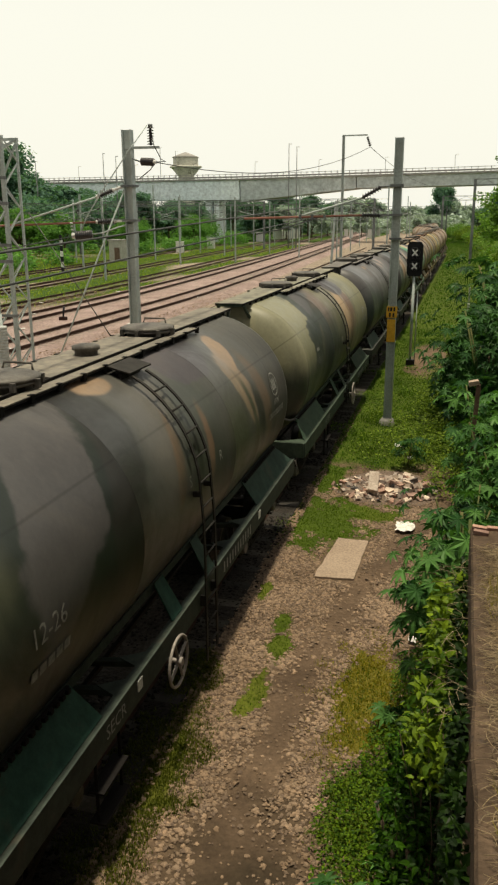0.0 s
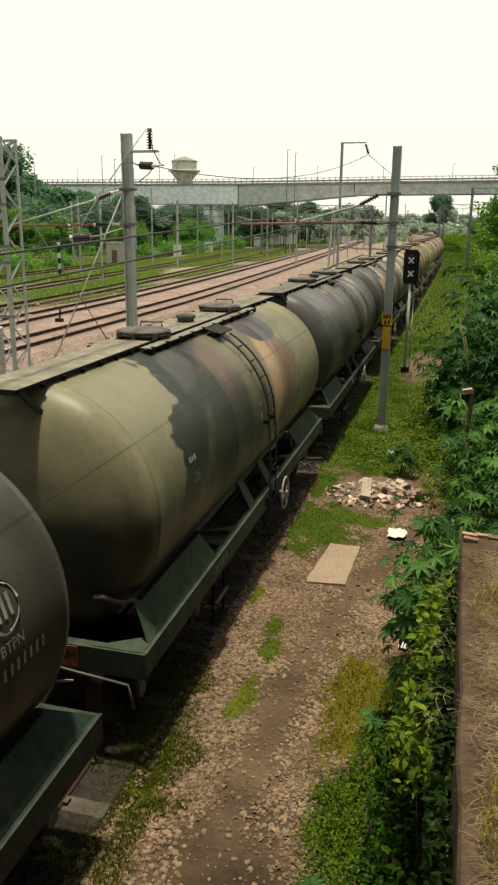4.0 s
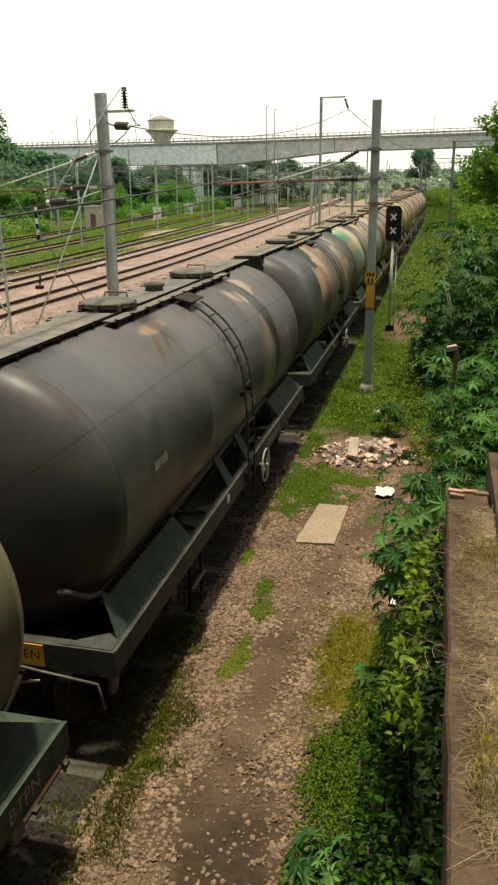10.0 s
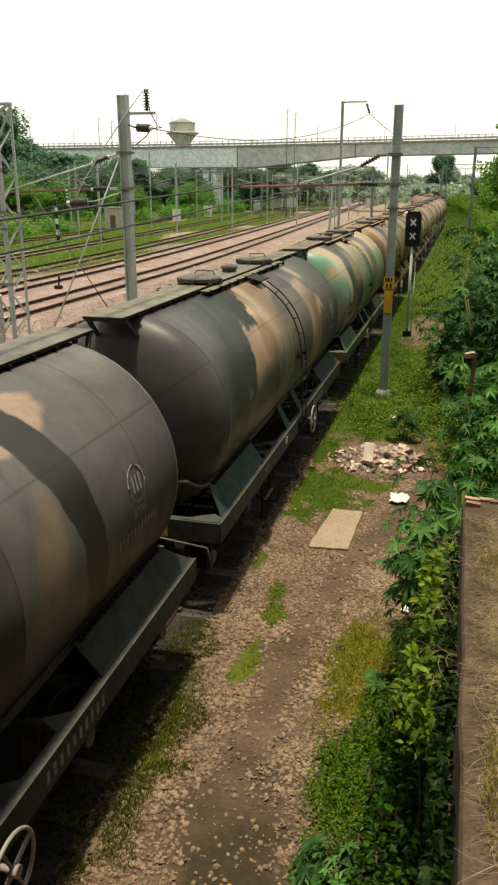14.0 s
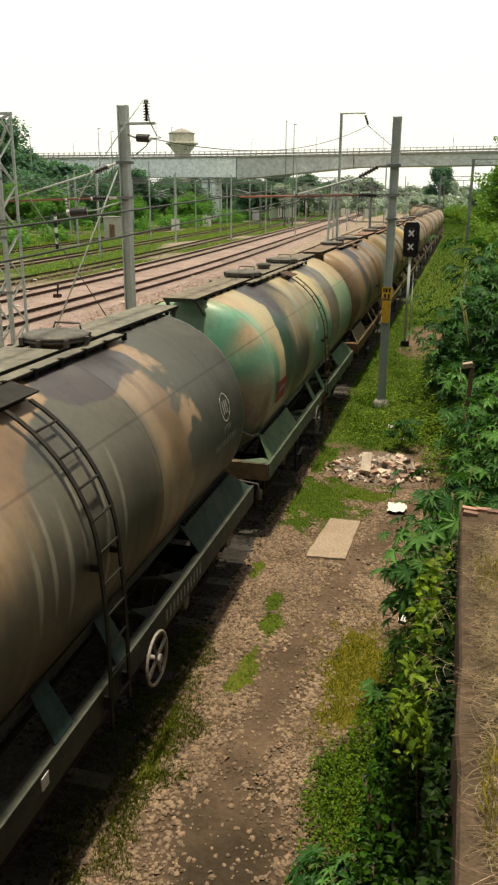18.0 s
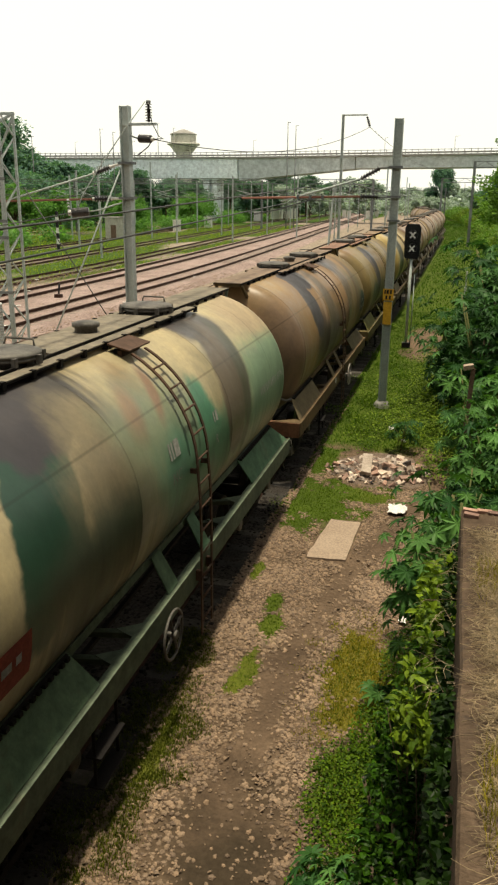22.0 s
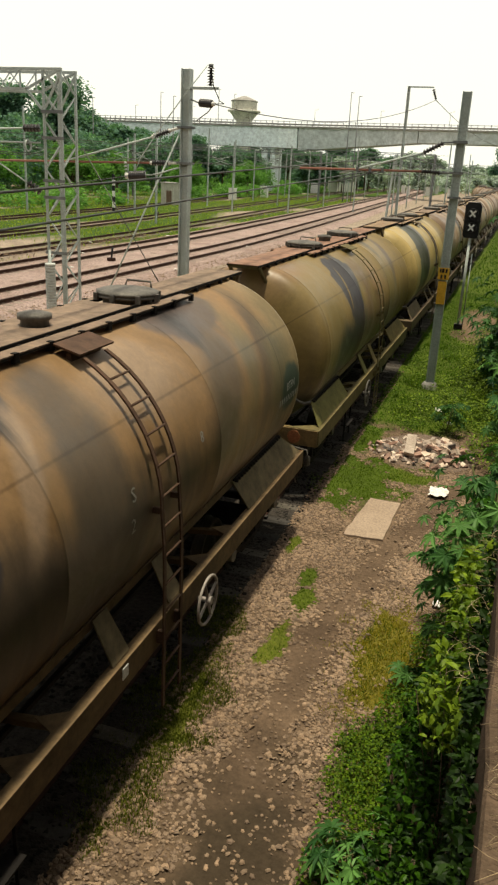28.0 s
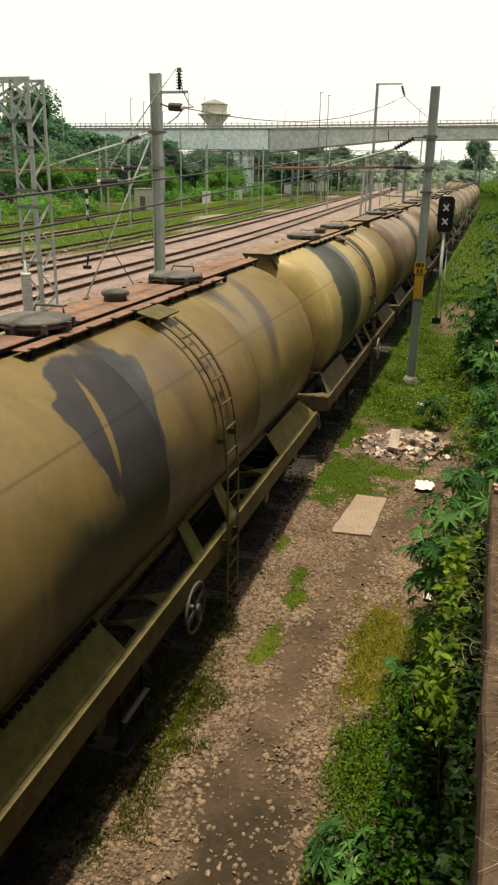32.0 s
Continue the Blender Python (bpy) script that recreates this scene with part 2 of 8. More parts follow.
M_STONE = material("ballast_stone", (0.165, 0.116, 0.082), (0.3, 0.217, 0.157), 0.9, big=1.2, fine=60, rand="island")
M_BALLAST = material("track_ballast", (0.25, 0.178, 0.158), (0.41, 0.312, 0.285), 0.95, big=0.35, fine=11, bump=1.0, dist=0.06, grain=0.7, stain=(0.18, 0.14, 0.11), stain_at=0.56)
M_SLEEPER = material("concrete_sleeper", (0.2, 0.165, 0.14), (0.32, 0.265, 0.228), 0.9, big=1.5, fine=40)
M_RAIL = material("rusty_rail", (0.035, 0.018, 0.013), (0.075, 0.038, 0.027), 0.6, 0.3, big=2, fine=50)
M_CONC = material("grey_concrete", (0.27, 0.26, 0.24), (0.42, 0.40, 0.37), 0.9, big=0.5, fine=20, stain=(0.2, 0.19, 0.17), stain_at=0.62)
M_PAD = material("cement_slab", (0.285, 0.215, 0.16), (0.37, 0.285, 0.215), 0.9, big=1.4, fine=25, bump=0.15, stain=(0.21, 0.16, 0.12))
M_WALL = material("weathered_plaster", (0.05, 0.034, 0.023), (0.145, 0.1, 0.068), 0.95, big=2.6, fine=26, bump=0.6, dist=0.02, stain=(0.05, 0.04, 0.035), stain_at=0.58)
M_BRICK = material("broken_brick", (0.26, 0.155, 0.125), (0.42, 0.28, 0.23), 0.9, big=3, fine=40, rand="object")
M_MOUND = material("rubble_dust", (0.11, 0.078, 0.06), (0.22, 0.165, 0.13), 0.95, big=3, fine=30, bump=0.8, dist=0.03)
M_DARKSTONE = material("dark_stone", (0.05, 0.045, 0.045), (0.11, 0.10, 0.10), 0.9, big=3, fine=30, rand="object")
M_RUBBLE = material("rubble", (0.32, 0.25, 0.21), (0.68, 0.58, 0.51), 0.9, big=2.0, fine=30, rand="object")
M_GALV = material("galvanised_steel", (0.36, 0.405, 0.39), (0.54, 0.59, 0.57), 0.6, 0.1, big=1.0, fine=25, bump=0.1, stain=(0.2, 0.18, 0.15), stain_at=0.68)
M_GALV_DARK = material("weathered_steel", (0.12, 0.13, 0.135), (0.24, 0.25, 0.25), 0.65, 0.1, big=1.2, fine=25, bump=0.1)
M_RED_TUBE = material("red_oxide_tube", (0.22, 0.10, 0.075), (0.34, 0.17, 0.13), 0.6, 0.1, big=2, fine=40)
M_WIRE = material("weathered_wire", (0.05, 0.05, 0.05), (0.10, 0.10, 0.095), 0.5, 0.6, bump=0)
M_INSUL = material("insulator_glaze", (0.018, 0.016, 0.016), (0.035, 0.03, 0.03), 0.3, bump=0, spec=0.5)
M_BLACK = material("black_enamel", (0.012, 0.012, 0.014), (0.025, 0.025, 0.027), 0.4, big=3, bump=0.05)
M_WHITE = material("white_paint", (0.62, 0.61, 0.58), (0.8, 0.79, 0.76), 0.6, big=4, fine=40, bump=0.05)
M_YELLOW = material("yellow_paint", (0.62, 0.34, 0.03), (0.75, 0.44, 0.05), 0.6, big=5, fine=50, bump=0.05)
# pale paint lifted and blued further by haze put into its colour
M_BRIDGE_W = material("haze_pale_girder_paint", (0.83, 0.92, 0.96), (0.9, 0.96, 0.98), 0.7, big=0.08, fine=1.5, bump=0, stain=(0.74, 0.8, 0.82), stain_at=0.72)
M_BRIDGE_G = material("bridge_concrete", (0.48, 0.53, 0.54), (0.64, 0.68, 0.685), 0.9, big=0.12, fine=1.2, bump=0, stain=(0.25, 0.26, 0.25), stain_at=0.62)
M_TOWER = material("stained_tower_plaster", (0.5, 0.48, 0.41), (0.7, 0.67, 0.58), 0.9, big=0.25, fine=2, bump=0, stain=(0.16, 0.13, 0.10), stain_at=0.55)
M_HOUSE = material("lime_washed_wall", (0.38, 0.36, 0.31), (0.55, 0.53, 0.48), 0.9, big=0.6, fine=6, bump=0, stain=(0.25, 0.22, 0.18))
M_BARK = material("bark", (0.06, 0.045, 0.03), (0.13, 0.10, 0.07), 0.95, big=3, fine=30, bump=0.5, dist=0.02)
M_STEM = material("green_stem", (0.07, 0.10, 0.03), (0.16, 0.15, 0.06), 0.7, big=4, bump=0)
M_STRAW = material("dry_straw", (0.2, 0.15, 0.093), (0.47, 0.38, 0.25), 0.8, big=3, bump=0, rand="island")
M_PLASTIC = material("white_plastic_bag", (0.68, 0.66, 0.62), (0.82, 0.8, 0.77), 0.5, big=6, bump=0)
M_POST = material("old_wooden_post", (0.10, 0.065, 0.045), (0.22, 0.15, 0.11), 0.9, big=4, fine=30, bump=0.4)
M_CASTOR = leaf_material("castor_leaf", (0.012, 0.045, 0.014), (0.062, 0.15, 0.045))
# near-black end of the leaf range paints in shade between the leaves
M_SHRUB = leaf_material("shaded_shrub_leaf", (0.003, 0.012, 0.001), (0.034, 0.095, 0.005))
M_VINE = leaf_material("vine_leaf", (0.024, 0.063, 0.005), (0.145, 0.22, 0.015))
M_TREE = leaf_material("tree_leaf", (0.055, 0.10, 0.062), (0.115, 0.175, 0.105), 0.5, 0.35)
M_TREE_L = leaf_material("light_tree_leaf", (0.07, 0.15, 0.025), (0.15, 0.27, 0.045), 0.5, 0.35)
# haze put into leaf colour: paler and bluer than the trees' own green
M_FAR = leaf_material("haze_tinted_leaf", (0.065, 0.145, 0.118), (0.135, 0.245, 0.19), 0.6, 0.4)
M_HAZE = leaf_material("pale_haze_tinted_leaf", (0.28, 0.355, 0.35), (0.38, 0.455, 0.445), 0.7, 0.25)
M_YARD = leaf_material("yard_grass_blade", (0.13, 0.2, 0.018), (0.28, 0.35, 0.04), 0.7)
M_LIME = leaf_material("fresh_tree_leaf", (0.075, 0.185, 0.045), (0.15, 0.31, 0.075), 0.5, 0.45)
M_WEED = leaf_material("weed_leaf", (0.05, 0.10, 0.01), (0.16, 0.235, 0.022), 0.5, 0.3)
M_CASTOR_B = leaf_material("young_castor_leaf", (0.02, 0.07, 0.02), (0.095, 0.215, 0.055))
M_LOW = leaf_material("low_weed_leaf", (0.016, 0.05, 0.002), (0.10, 0.175, 0.007), 0.5, 0.3)
# creeper green darkened to near black with shade
M_SHADE_LEAF = leaf_material("shade_dark_creeper_leaf", (0.004, 0.012, 0.002), (0.016, 0.04, 0.004))
M_GRASS = leaf_material("grass_blade", (0.032, 0.075, 0.002), (0.1, 0.157, 0.006), 0.7)
M_VERGE = leaf_material("verge_grass_blade", (0.014, 0.06, 0.002), (0.062, 0.142, 0.005), 0.7)
M_FRESH = leaf_material("fresh_grass_blade", (0.03, 0.085, 0.004), (0.11, 0.19, 0.01), 0.6)
M_OLIVE = leaf_material("olive_weed_blade", (0.04, 0.062, 0.006), (0.125, 0.14, 0.016), 0.7)
M_GRASS_DRY = leaf_material("yellowed_grass", (0.15, 0.145, 0.009), (0.30, 0.255, 0.02), 0.7)

# ---- ground ----
XC = -4.42          # middle of the freight track
RAIL_Z = 0.25
SHIFT_A, SHIFT_B, SHIFT = 128.0, 178.0, -5.4


def track_x(y):
    """Freight track: straight, then it swings over to the neighbouring line."""
    u = min(max((y - SHIFT_A) / (SHIFT_B - SHIFT_A), 0), 1)
    return XC + SHIFT * u * u * (3 - 2 * u)


def main_x(y):
    """How far the main lines bend away to the left."""
    u = max(y - 50.0, 0)
    return -0.068 * u * u / (u + 22.0)


PATCHES = (  # centre x, y, radii, share of yellowed blades
    (-2.32, 10.3, 0.17, 0.5, 0.15), (-2.22, 9.7, 0.26, 0.55, 0.2), (-2.25, 8.6, 0.2, 0.6, 0.3), (-2.32, 8.2, 0.14, 0.35, 0.35), (-2.88, 6.7, 0.3, 0.9, 0.4), (-3.05, 8.5, 0.2, 0.4, 0.3),
    (-2.5, 14.6, 1.3, 2.0, 0.1), (-2.75, 17.2, 0.55, 1.8, 0.1), (-1.5, 15.2, 0.75, 0.8, 0.2), (-0.8, 8.75, 0.8, 1.9, 0.75), (-0.62, 6.8, 0.55, 1.2, 0.15), (-0.35, 5.2, 0.6, 0.8, 0.1),
    (0.2, 12.0, 0.75, 2.6, 0.1), (-2.8, 11.2, 0.12, 0.5, 0.3), (-1.2, 15.9, 0.5, 0.5, 0.2))


def lump(x, y, s, o=0.0):
    return noise.noise(Vector((x * s + o, y * s, o)))


def cover(x, y):
    """How grassy the ground is, and how yellow its grass."""
    g, dry = 0.0, 0.0
    for cx, cy, rx, ry, d in PATCHES:
        e = 1 - math.hypot((x - cx) / rx, (y - cy) / ry) + 0.45 * lump(x, y, 2.6) + 0.2 * lump(x, y, 9)
        e = min(max(e * (2.1 if d < 0.5 else 1.6), 0), 1)
        if e > g:
            g, dry = e, d
    if x > min(track_x(y) + 1.7, -3.1) and y > 14:
        e = min(max((y - 17.9) * 0.8 + 0.7 * lump(x, y, 0.9, 3), 0), 1)
        bare = 1 - math.hypot((x + 1.35) / 1.0, (y - 34.0) / 5.0) + 0.3 * lump(x, y, 0.8, 5)
        e = min(e, 1 - min(max(bare * 3, 0), 1))
        if e > g:
            g, dry = e, 0.12
    if x > 0.1 and y > 9:
        g = max(g, min((x - 0.1) * 2, 1))
    if y > 120 and x > -8:
        g = min(g, 0.8)
    if x < -27:
        strip = 0.5 + 1.6 * lump(x, y * 0.25, 0.22, 8) + (0.5 if x < -31 else 0)
        g = max(g, min(max(strip, 0), 1))
    elif -26.5 < x < -6.5:
        g = max(g, min(max(0.9 * lump(x, y * 0.4, 0.45, 2) - 0.1, 0), 0.5))
        dry = max(dry, 0.5)
    return g, dry


def shoulder(x):
    """How the ground rises to the ballast of the freight track."""
    u = min(max((-2.3 - x) / 0.7, 0), 1)
    return 0.085 * u * u * (3 - 2 * u)


def path_at(y):
    """Middle of the trodden path."""
    return -1.84 + 0.0172 * max(y - 6.5, 0) ** 2.08


def trodden(x, y):
    if y > 17 or y < 3:
        return 0.0
    e = 1 - abs(x - path_at(y)) / 0.4 + 0.5 * lump(x, y, 2.2, 7)
    if y < 6.6:
        e = max(e, 1 - math.hypot((x + 1.55) / 0.5, (y - 5.6) / 1.1) + 0.3 * lump(x, y, 2, 7))
    return min(max(e * 1.6, 0), 1)


def damp(x, y):
    """Dark wet soil where the path comes up to the wall."""
    e = 1 - math.hypot((x + 1.55) / 0.95, (y - 5.0) / 1.9) + 0.5 * lump(x, y, 1.9, 6)
    return min(max(e * 1.5, 0), 0.9)


def axis_steps(spans):
    out = []
    for a, b, s in spans:
        out += list(np.arange(a, b, s))
    return out


gx = axis_steps(((-2600, -300, 230), (-300, -60, 20), (-60, -6, 1.5), (-6, 2.4, 0.12), (2.4, 30, 2.5), (30, 300, 30), (300, 2601, 230)))
gy = axis_steps(((-400, -20, 60), (-20, 3, 2.0), (3, 24, 0.16), (24, 60, 0.6), (60, 220, 4), (220, 700, 30), (700, 3200, 250)))
gv, ga, gd, gp, gm, gg = [], [], [], [], [], []
for y in gy:
    for x in gx:
        near = -6 < x < 2.4 and 0 < y < 40
        h = 0.03 * lump(x, y, 0.9) + 0.012 * lump(x, y, 4) if near else 0.0
        if x > 0.4 and y > 9:
            h += 0.15 * min((x - 0.4), 3)
        if -7 < x < -2.3:
            h += shoulder(x) if x > XC + 1.2 else -0.03
        c, d = cover(x, y)
        gv.append((x, y, h - 0.03))
        ga.append(c), gd.append(d), gp.append(trodden(x, y)), gm.append(damp(x, y)), gg.append(min(max((-5.5 - x) / 2, 0), 1))
nx = len(gx)
gf = [(j * nx + i, j * nx + i + 1, (j + 1) * nx + i + 1, (j + 1) * nx + i) for j in range(len(gy) - 1) for i in range(nx - 1)]


def ground_material():
    m, nn, ll, bsdf = nodes_of("railway_ground")
    vec = coords(nn, False)
    n1, n2 = noise_node(nn, ll, vec, 0.8, 6, 0.65), noise_node(nn, ll, vec, 18, 4, 0.7)
    soil = ramp_node(nn, ll, n1.outputs[0], [(0.3, (0.09, 0.063, 0.043)), (0.7, (0.175, 0.125, 0.085))]).outputs[0]
    vo = nn.new("ShaderNodeTexVoronoi")
    vo.inputs["Scale"].default_value = 15
    ll.new(vec, vo.inputs["Vector"])
    peb = ramp_node(nn, ll, vo.outputs["Color"], [(0.0, (0.55, 0.52, 0.5)), (1.0, (1.45, 1.4, 1.32))]).outputs[0]
    stony = mix_node(nn, ll, "MULTIPLY", 0.9, soil, peb)
    a = [nn.new("ShaderNodeAttribute") for _ in range(5)]
    for q, key in zip(a, ("grassy", "yellowed", "trodden", "damp", "gravel")):
        q.attribute_name = key
    pale = ramp_node(nn, ll, n1.outputs[0], [(0.3, (0.19, 0.155, 0.122)), (0.7, (0.335, 0.285, 0.235))]).outputs[0]
    stony = mix_node(nn, ll, "MIX", a[4].outputs["Fac"], stony, mix_node(nn, ll, "MULTIPLY", 0.9, pale, peb))
    trod = mix_node(nn, ll, "MIX", a[2].outputs["Fac"], stony, ramp_node(nn, ll, n1.outputs[0], [(0.35, (0.08, 0.054, 0.036)), (0.65, (0.148, 0.101, 0.067))]).outputs[0])
    trod = mix_node(nn, ll, "MIX", a[3].outputs["Fac"], trod, (0.042, 0.031, 0.02))
    green = ramp_node(nn, ll, n1.outputs[0], [(0.3, (0.024, 0.056, 0.004)), (0.7, (0.064, 0.112, 0.008))]).outputs[0]
    green = mix_node(nn, ll, "MIX", a[1].outputs["Fac"], green, (0.19, 0.15, 0.028))
    soft = math_node(nn, ll, "ADD", a[0].outputs["Fac"], math_node(nn, ll, "MULTIPLY", math_node(nn, ll, "SUBTRACT", n2.outputs[0], 0.5), 0.9))
    f = ramp_node(nn, ll, soft, [(0.3, (0, 0, 0)), (0.7, (1, 1, 1))]).outputs[0]
    col = mix_node(nn, ll, "MIX", f, trod, green)
    g = ramp_node(nn, ll, n2.outputs[0], [(0.25, (0.65, 0.65, 0.65)), (0.75, (1.25, 1.25, 1.25))]).outputs[0]
    ll.new(mix_node(nn, ll, "MULTIPLY", 1.0, col, g), bsdf.inputs["Base Color"])
    bsdf.inputs["Roughness"].default_value, bsdf.inputs["Specular IOR Level"].default_value = 0.95, 0.15
    bump_node(nn, ll, bsdf, math_node(nn, ll, "ADD", vo.outputs["Distance"], n2.outputs[0]), 0.6, 0.03)
    return m


ground_me = bpy.data.meshes.new("ground")
ground_me.from_pydata(gv, [], gf)
for key, vals in (("grassy", ga), ("yellowed", gd), ("trodden", gp), ("damp", gm), ("gravel", gg)):
    at = ground_me.attributes.new(key, "FLOAT", "POINT")
    at.data.foreach_set("value", np.array(vals, np.float32))
ground_me.polygons.foreach_set("use_smooth", [True] * len(gf))
ground_me.materials.append(ground_material())
tagged(new("ground", ground_me), "gravelly railway ground with soil, weeds and grass", "ground", kind="structure")


# ---- tracks ----
def bed(name, xf, half, y0, y1, step, top, foot, mat, label):
    g = Geo()
    ys = list(np.arange(y0, y1 + 0.01, step))
    prof = ((-half - foot, -0.05), (-half, top), (half, top), (half + foot, -0.05))
    for y in ys:
        g.v += [(xf(y) + px, y, pz) for px, pz in prof]
    for j in range(len(ys) - 1):
        for i in range(3):
            g.f.append((j * 4 + i, j * 4 + i + 1, j * 4 + 5 + i, j * 4 + 4 + i))
            g.s.append(False)
    return tagged(part(name, g, mat), label, "ballast bed", kind="structure")


def rail_line(xf, y0, y1, step, z):
    g = Geo()
    ys = list(np.arange(y0, y1 + 0.01, step))
    prof = ((-0.07, -0.16), (-0.065, -0.145), (-0.012, -0.13), (-0.012, -0.045), (-0.036, -0.035), (-0.034, 0), (0.034, 0), (0.036, -0.035), (0.012, -0.045), (0.012, -0.13), (0.065, -0.145), (0.07, -0.16))
    k = len(prof)
    for y in ys:
        g.v += [(xf(y) + px, y, z + pz) for px, pz in prof]
    for j in range(len(ys) - 1):
        for i in range(k):
            g.f.append((j * k + i, j * k + (i + 1) % k, (j + 1) * k + (i + 1) % k, (j + 1) * k + i))
            g.s.append(False)
    return g


def sleeper_geo():
    g = Geo()
    for x0, x1, z0, z1 in ((-1.37, -0.55, 0.0, 0.0), (-0.55, 0.55, -0.035, -0.035), (0.55, 1.37, 0.0, 0.0)):
        g.add([(x0, -0.13, z0 - 0.2), (x1, -0.13, z1 - 0.2), (x1, 0.13, z1 - 0.2), (x0, 0.13, z0 - 0.2),
               (x0, -0.105, z0), (x1, -0.105, z1), (x1, 0.105, z1), (x0, 0.105, z0)],
              [(4, 5, 6, 7), (0, 1, 5, 4), (1, 2, 6, 5), (2, 3, 7, 6), (3, 0, 4, 7)])
    for x in (-0.84, 0.84):
        for s in (-0.09, 0.09):
            g.box((x + s, 0, 0.02), (0.05, 0.09, 0.05))
    return g


# sleeper concrete with oil stains and the train's shade in one dark tone
M_OLD = material("oily_shaded_concrete", (0.04, 0.037, 0.033), (0.11, 0.1, 0.09), 0.9, big=1.5, fine=30, rand="object")
SLEEPER = mesh_of("sleeper", sleeper_geo(), M_SLEEPER)
SLEEPER_DARK = mesh_of("sleeper", sleeper_geo(), M_OLD)


def railway(name, label, xf, z, y0, y1, y_parts, one=SLEEPER, mat=M_SLEEPER, step=0.65):
    """A track: two rails and its sleepers; the far ones are one piece."""
    t = thing(name, label, "railway track", "railway tracks")
    for s in (-0.838, 0.838):
        part("rail", rail_line(lambda y: xf(y) + s, y0, y1, 4, z), M_RAIL, t)
    ys = np.arange(y0 + 0.3, y1, step)
    far = []
    for y in ys:
        if y_parts[0] < y < y_parts[1]:
            ob = new("sleeper", one)
            ob.parent, ob.location = t, (xf(y) + 0.02 * lump(y, 3, 1.7), y, z - 0.17)
        else:
            far.append((xf(y), y, z - 0.17))
    if far:
        tv, tf = np.array(SLEEPER_V), np.array(SLEEPER_F)
        v, f = scatter(tv, tf, np.array(far), np.eye(3)[None].repeat(len(far), 0), np.ones(len(far)))
        ob = part("sleeper_row", array_mesh("sleeper_row", v, f, mat), None, t)
        tagged(ob, kind="stuff")
    return t


_sg = Geo().box((0, 0, -0.1), (2.74, 0.23, 0.2))
SLEEPER_V, SLEEPER_F = _sg.v, _sg.f
LINES = (-19.95, -24.95)
# oil and the train's shade are both put into this near-black ballast
M_BED = material("oily_shaded_ballast", (0.024, 0.021, 0.018), (0.068, 0.057, 0.048), 0.85, big=0.7, fine=16, bump=1.0, dist=0.05, grain=0.6)
bed("ballast_bed_freight", track_x, 1.36, -30, 330, 3, 0.078, 0.1, M_BED, "oily ballast, its colour darkened with the freight train's shade")
bed("ballast_bed_main", lambda y: (LINES[0] + LINES[1]) / 2 + main_x(y), 4.35, -30, 700, 3, 0.2, 0.8, M_BALLAST, "pinkish crushed stone ballast of the main lines")
railway("freight_track", "broad gauge track with oily, shade-darkened sleepers under the freight train", track_x, RAIL_Z, -30, 330, (3, 60), SLEEPER_DARK, M_OLD)
for cx in LINES:
    railway("main_track", "rusty broad gauge main line track on pinkish ballast", lambda y: cx + main_x(y), 0.38, -30, 700, (14, 70))
for cx, lab in ((-30.2, "disused siding half grown over with grass"), (-37.0, "weedy siding track beside the grass strip"), (-46.0, "far siding track by the trees")):
    railway("siding_track", lab, lambda y: cx + main_x(y) * 1.25, 0.16, 0, 500, (20, 50))

old_rail = Geo()
ys = [14 + 6.0 * i for i in range(26)]
for a in ys:
    old_rail.v += [(-16.3 + 0.5 * main_x(a) + dx, a, z) for dx, z in ((-0.035, -0.05), (-0.035, 0.13), (0.035, 0.13), (0.035, -0.05))]
for j in range(len(ys) - 1):
    for i in range(3):
        old_rail.f.append((j * 4 + i, j * 4 + 4 + i, j * 4 + 5 + i, j * 4 + 1 + i))
        old_rail.s.append(False)
tagged(part("cable_trough", old_rail, M_RAIL), "long dark rusty trough beside the main line ballast", "cable trough")

# ---- slab, rubble, litter ----
pad_line = [(-2.14, 12.04), (-1.46, 12.06), (-1.42, 13.74), (-1.99, 13.78)]
pad_pts = []
for i, (px, py) in enumerate(pad_line):
    qx, qy = pad_line[(i + 1) % len(pad_line)]
    for k in range(7):
        u = k / 7
        x, y = px + (qx - px) * u, py + (qy - py) * u
        pad_pts.append((x + 0.035 * lump(x, y, 6, 1), y + 0.05 * lump(x, y, 5, 4), 0.008 + 0.006 * lump(x, y, 2)))
pad = Geo().plate(pad_pts, 0.09)
tagged(part("cement_slab", pad, M_PAD), "pale dusty cement slab set flush in the ground", "slab")


def rough_block(sx, sy, sz, rng, j=0.18):
    g = Geo().box((0, 0, 0), (sx, sy, sz))
    g.v = [tuple(c * (1 + rng.uniform(-j, j)) for c in p) for p in g.v]
    return g


rng = random.Random(4)
blocks = [mesh_of("rubble_block", rough_block(rng.uniform(0.12, 0.3), rng.uniform(0.1, 0.22), rng.uniform(0.07, 0.15), rng, 0.3), m) for m in (M_RUBBLE, M_RUBBLE, M_BRICK, M_RUBBLE, M_DARKSTONE, M_RUBBLE)]
heap = thing("rubble_heap", "heap of broken bricks, stones and plaster lumps", "rubble")
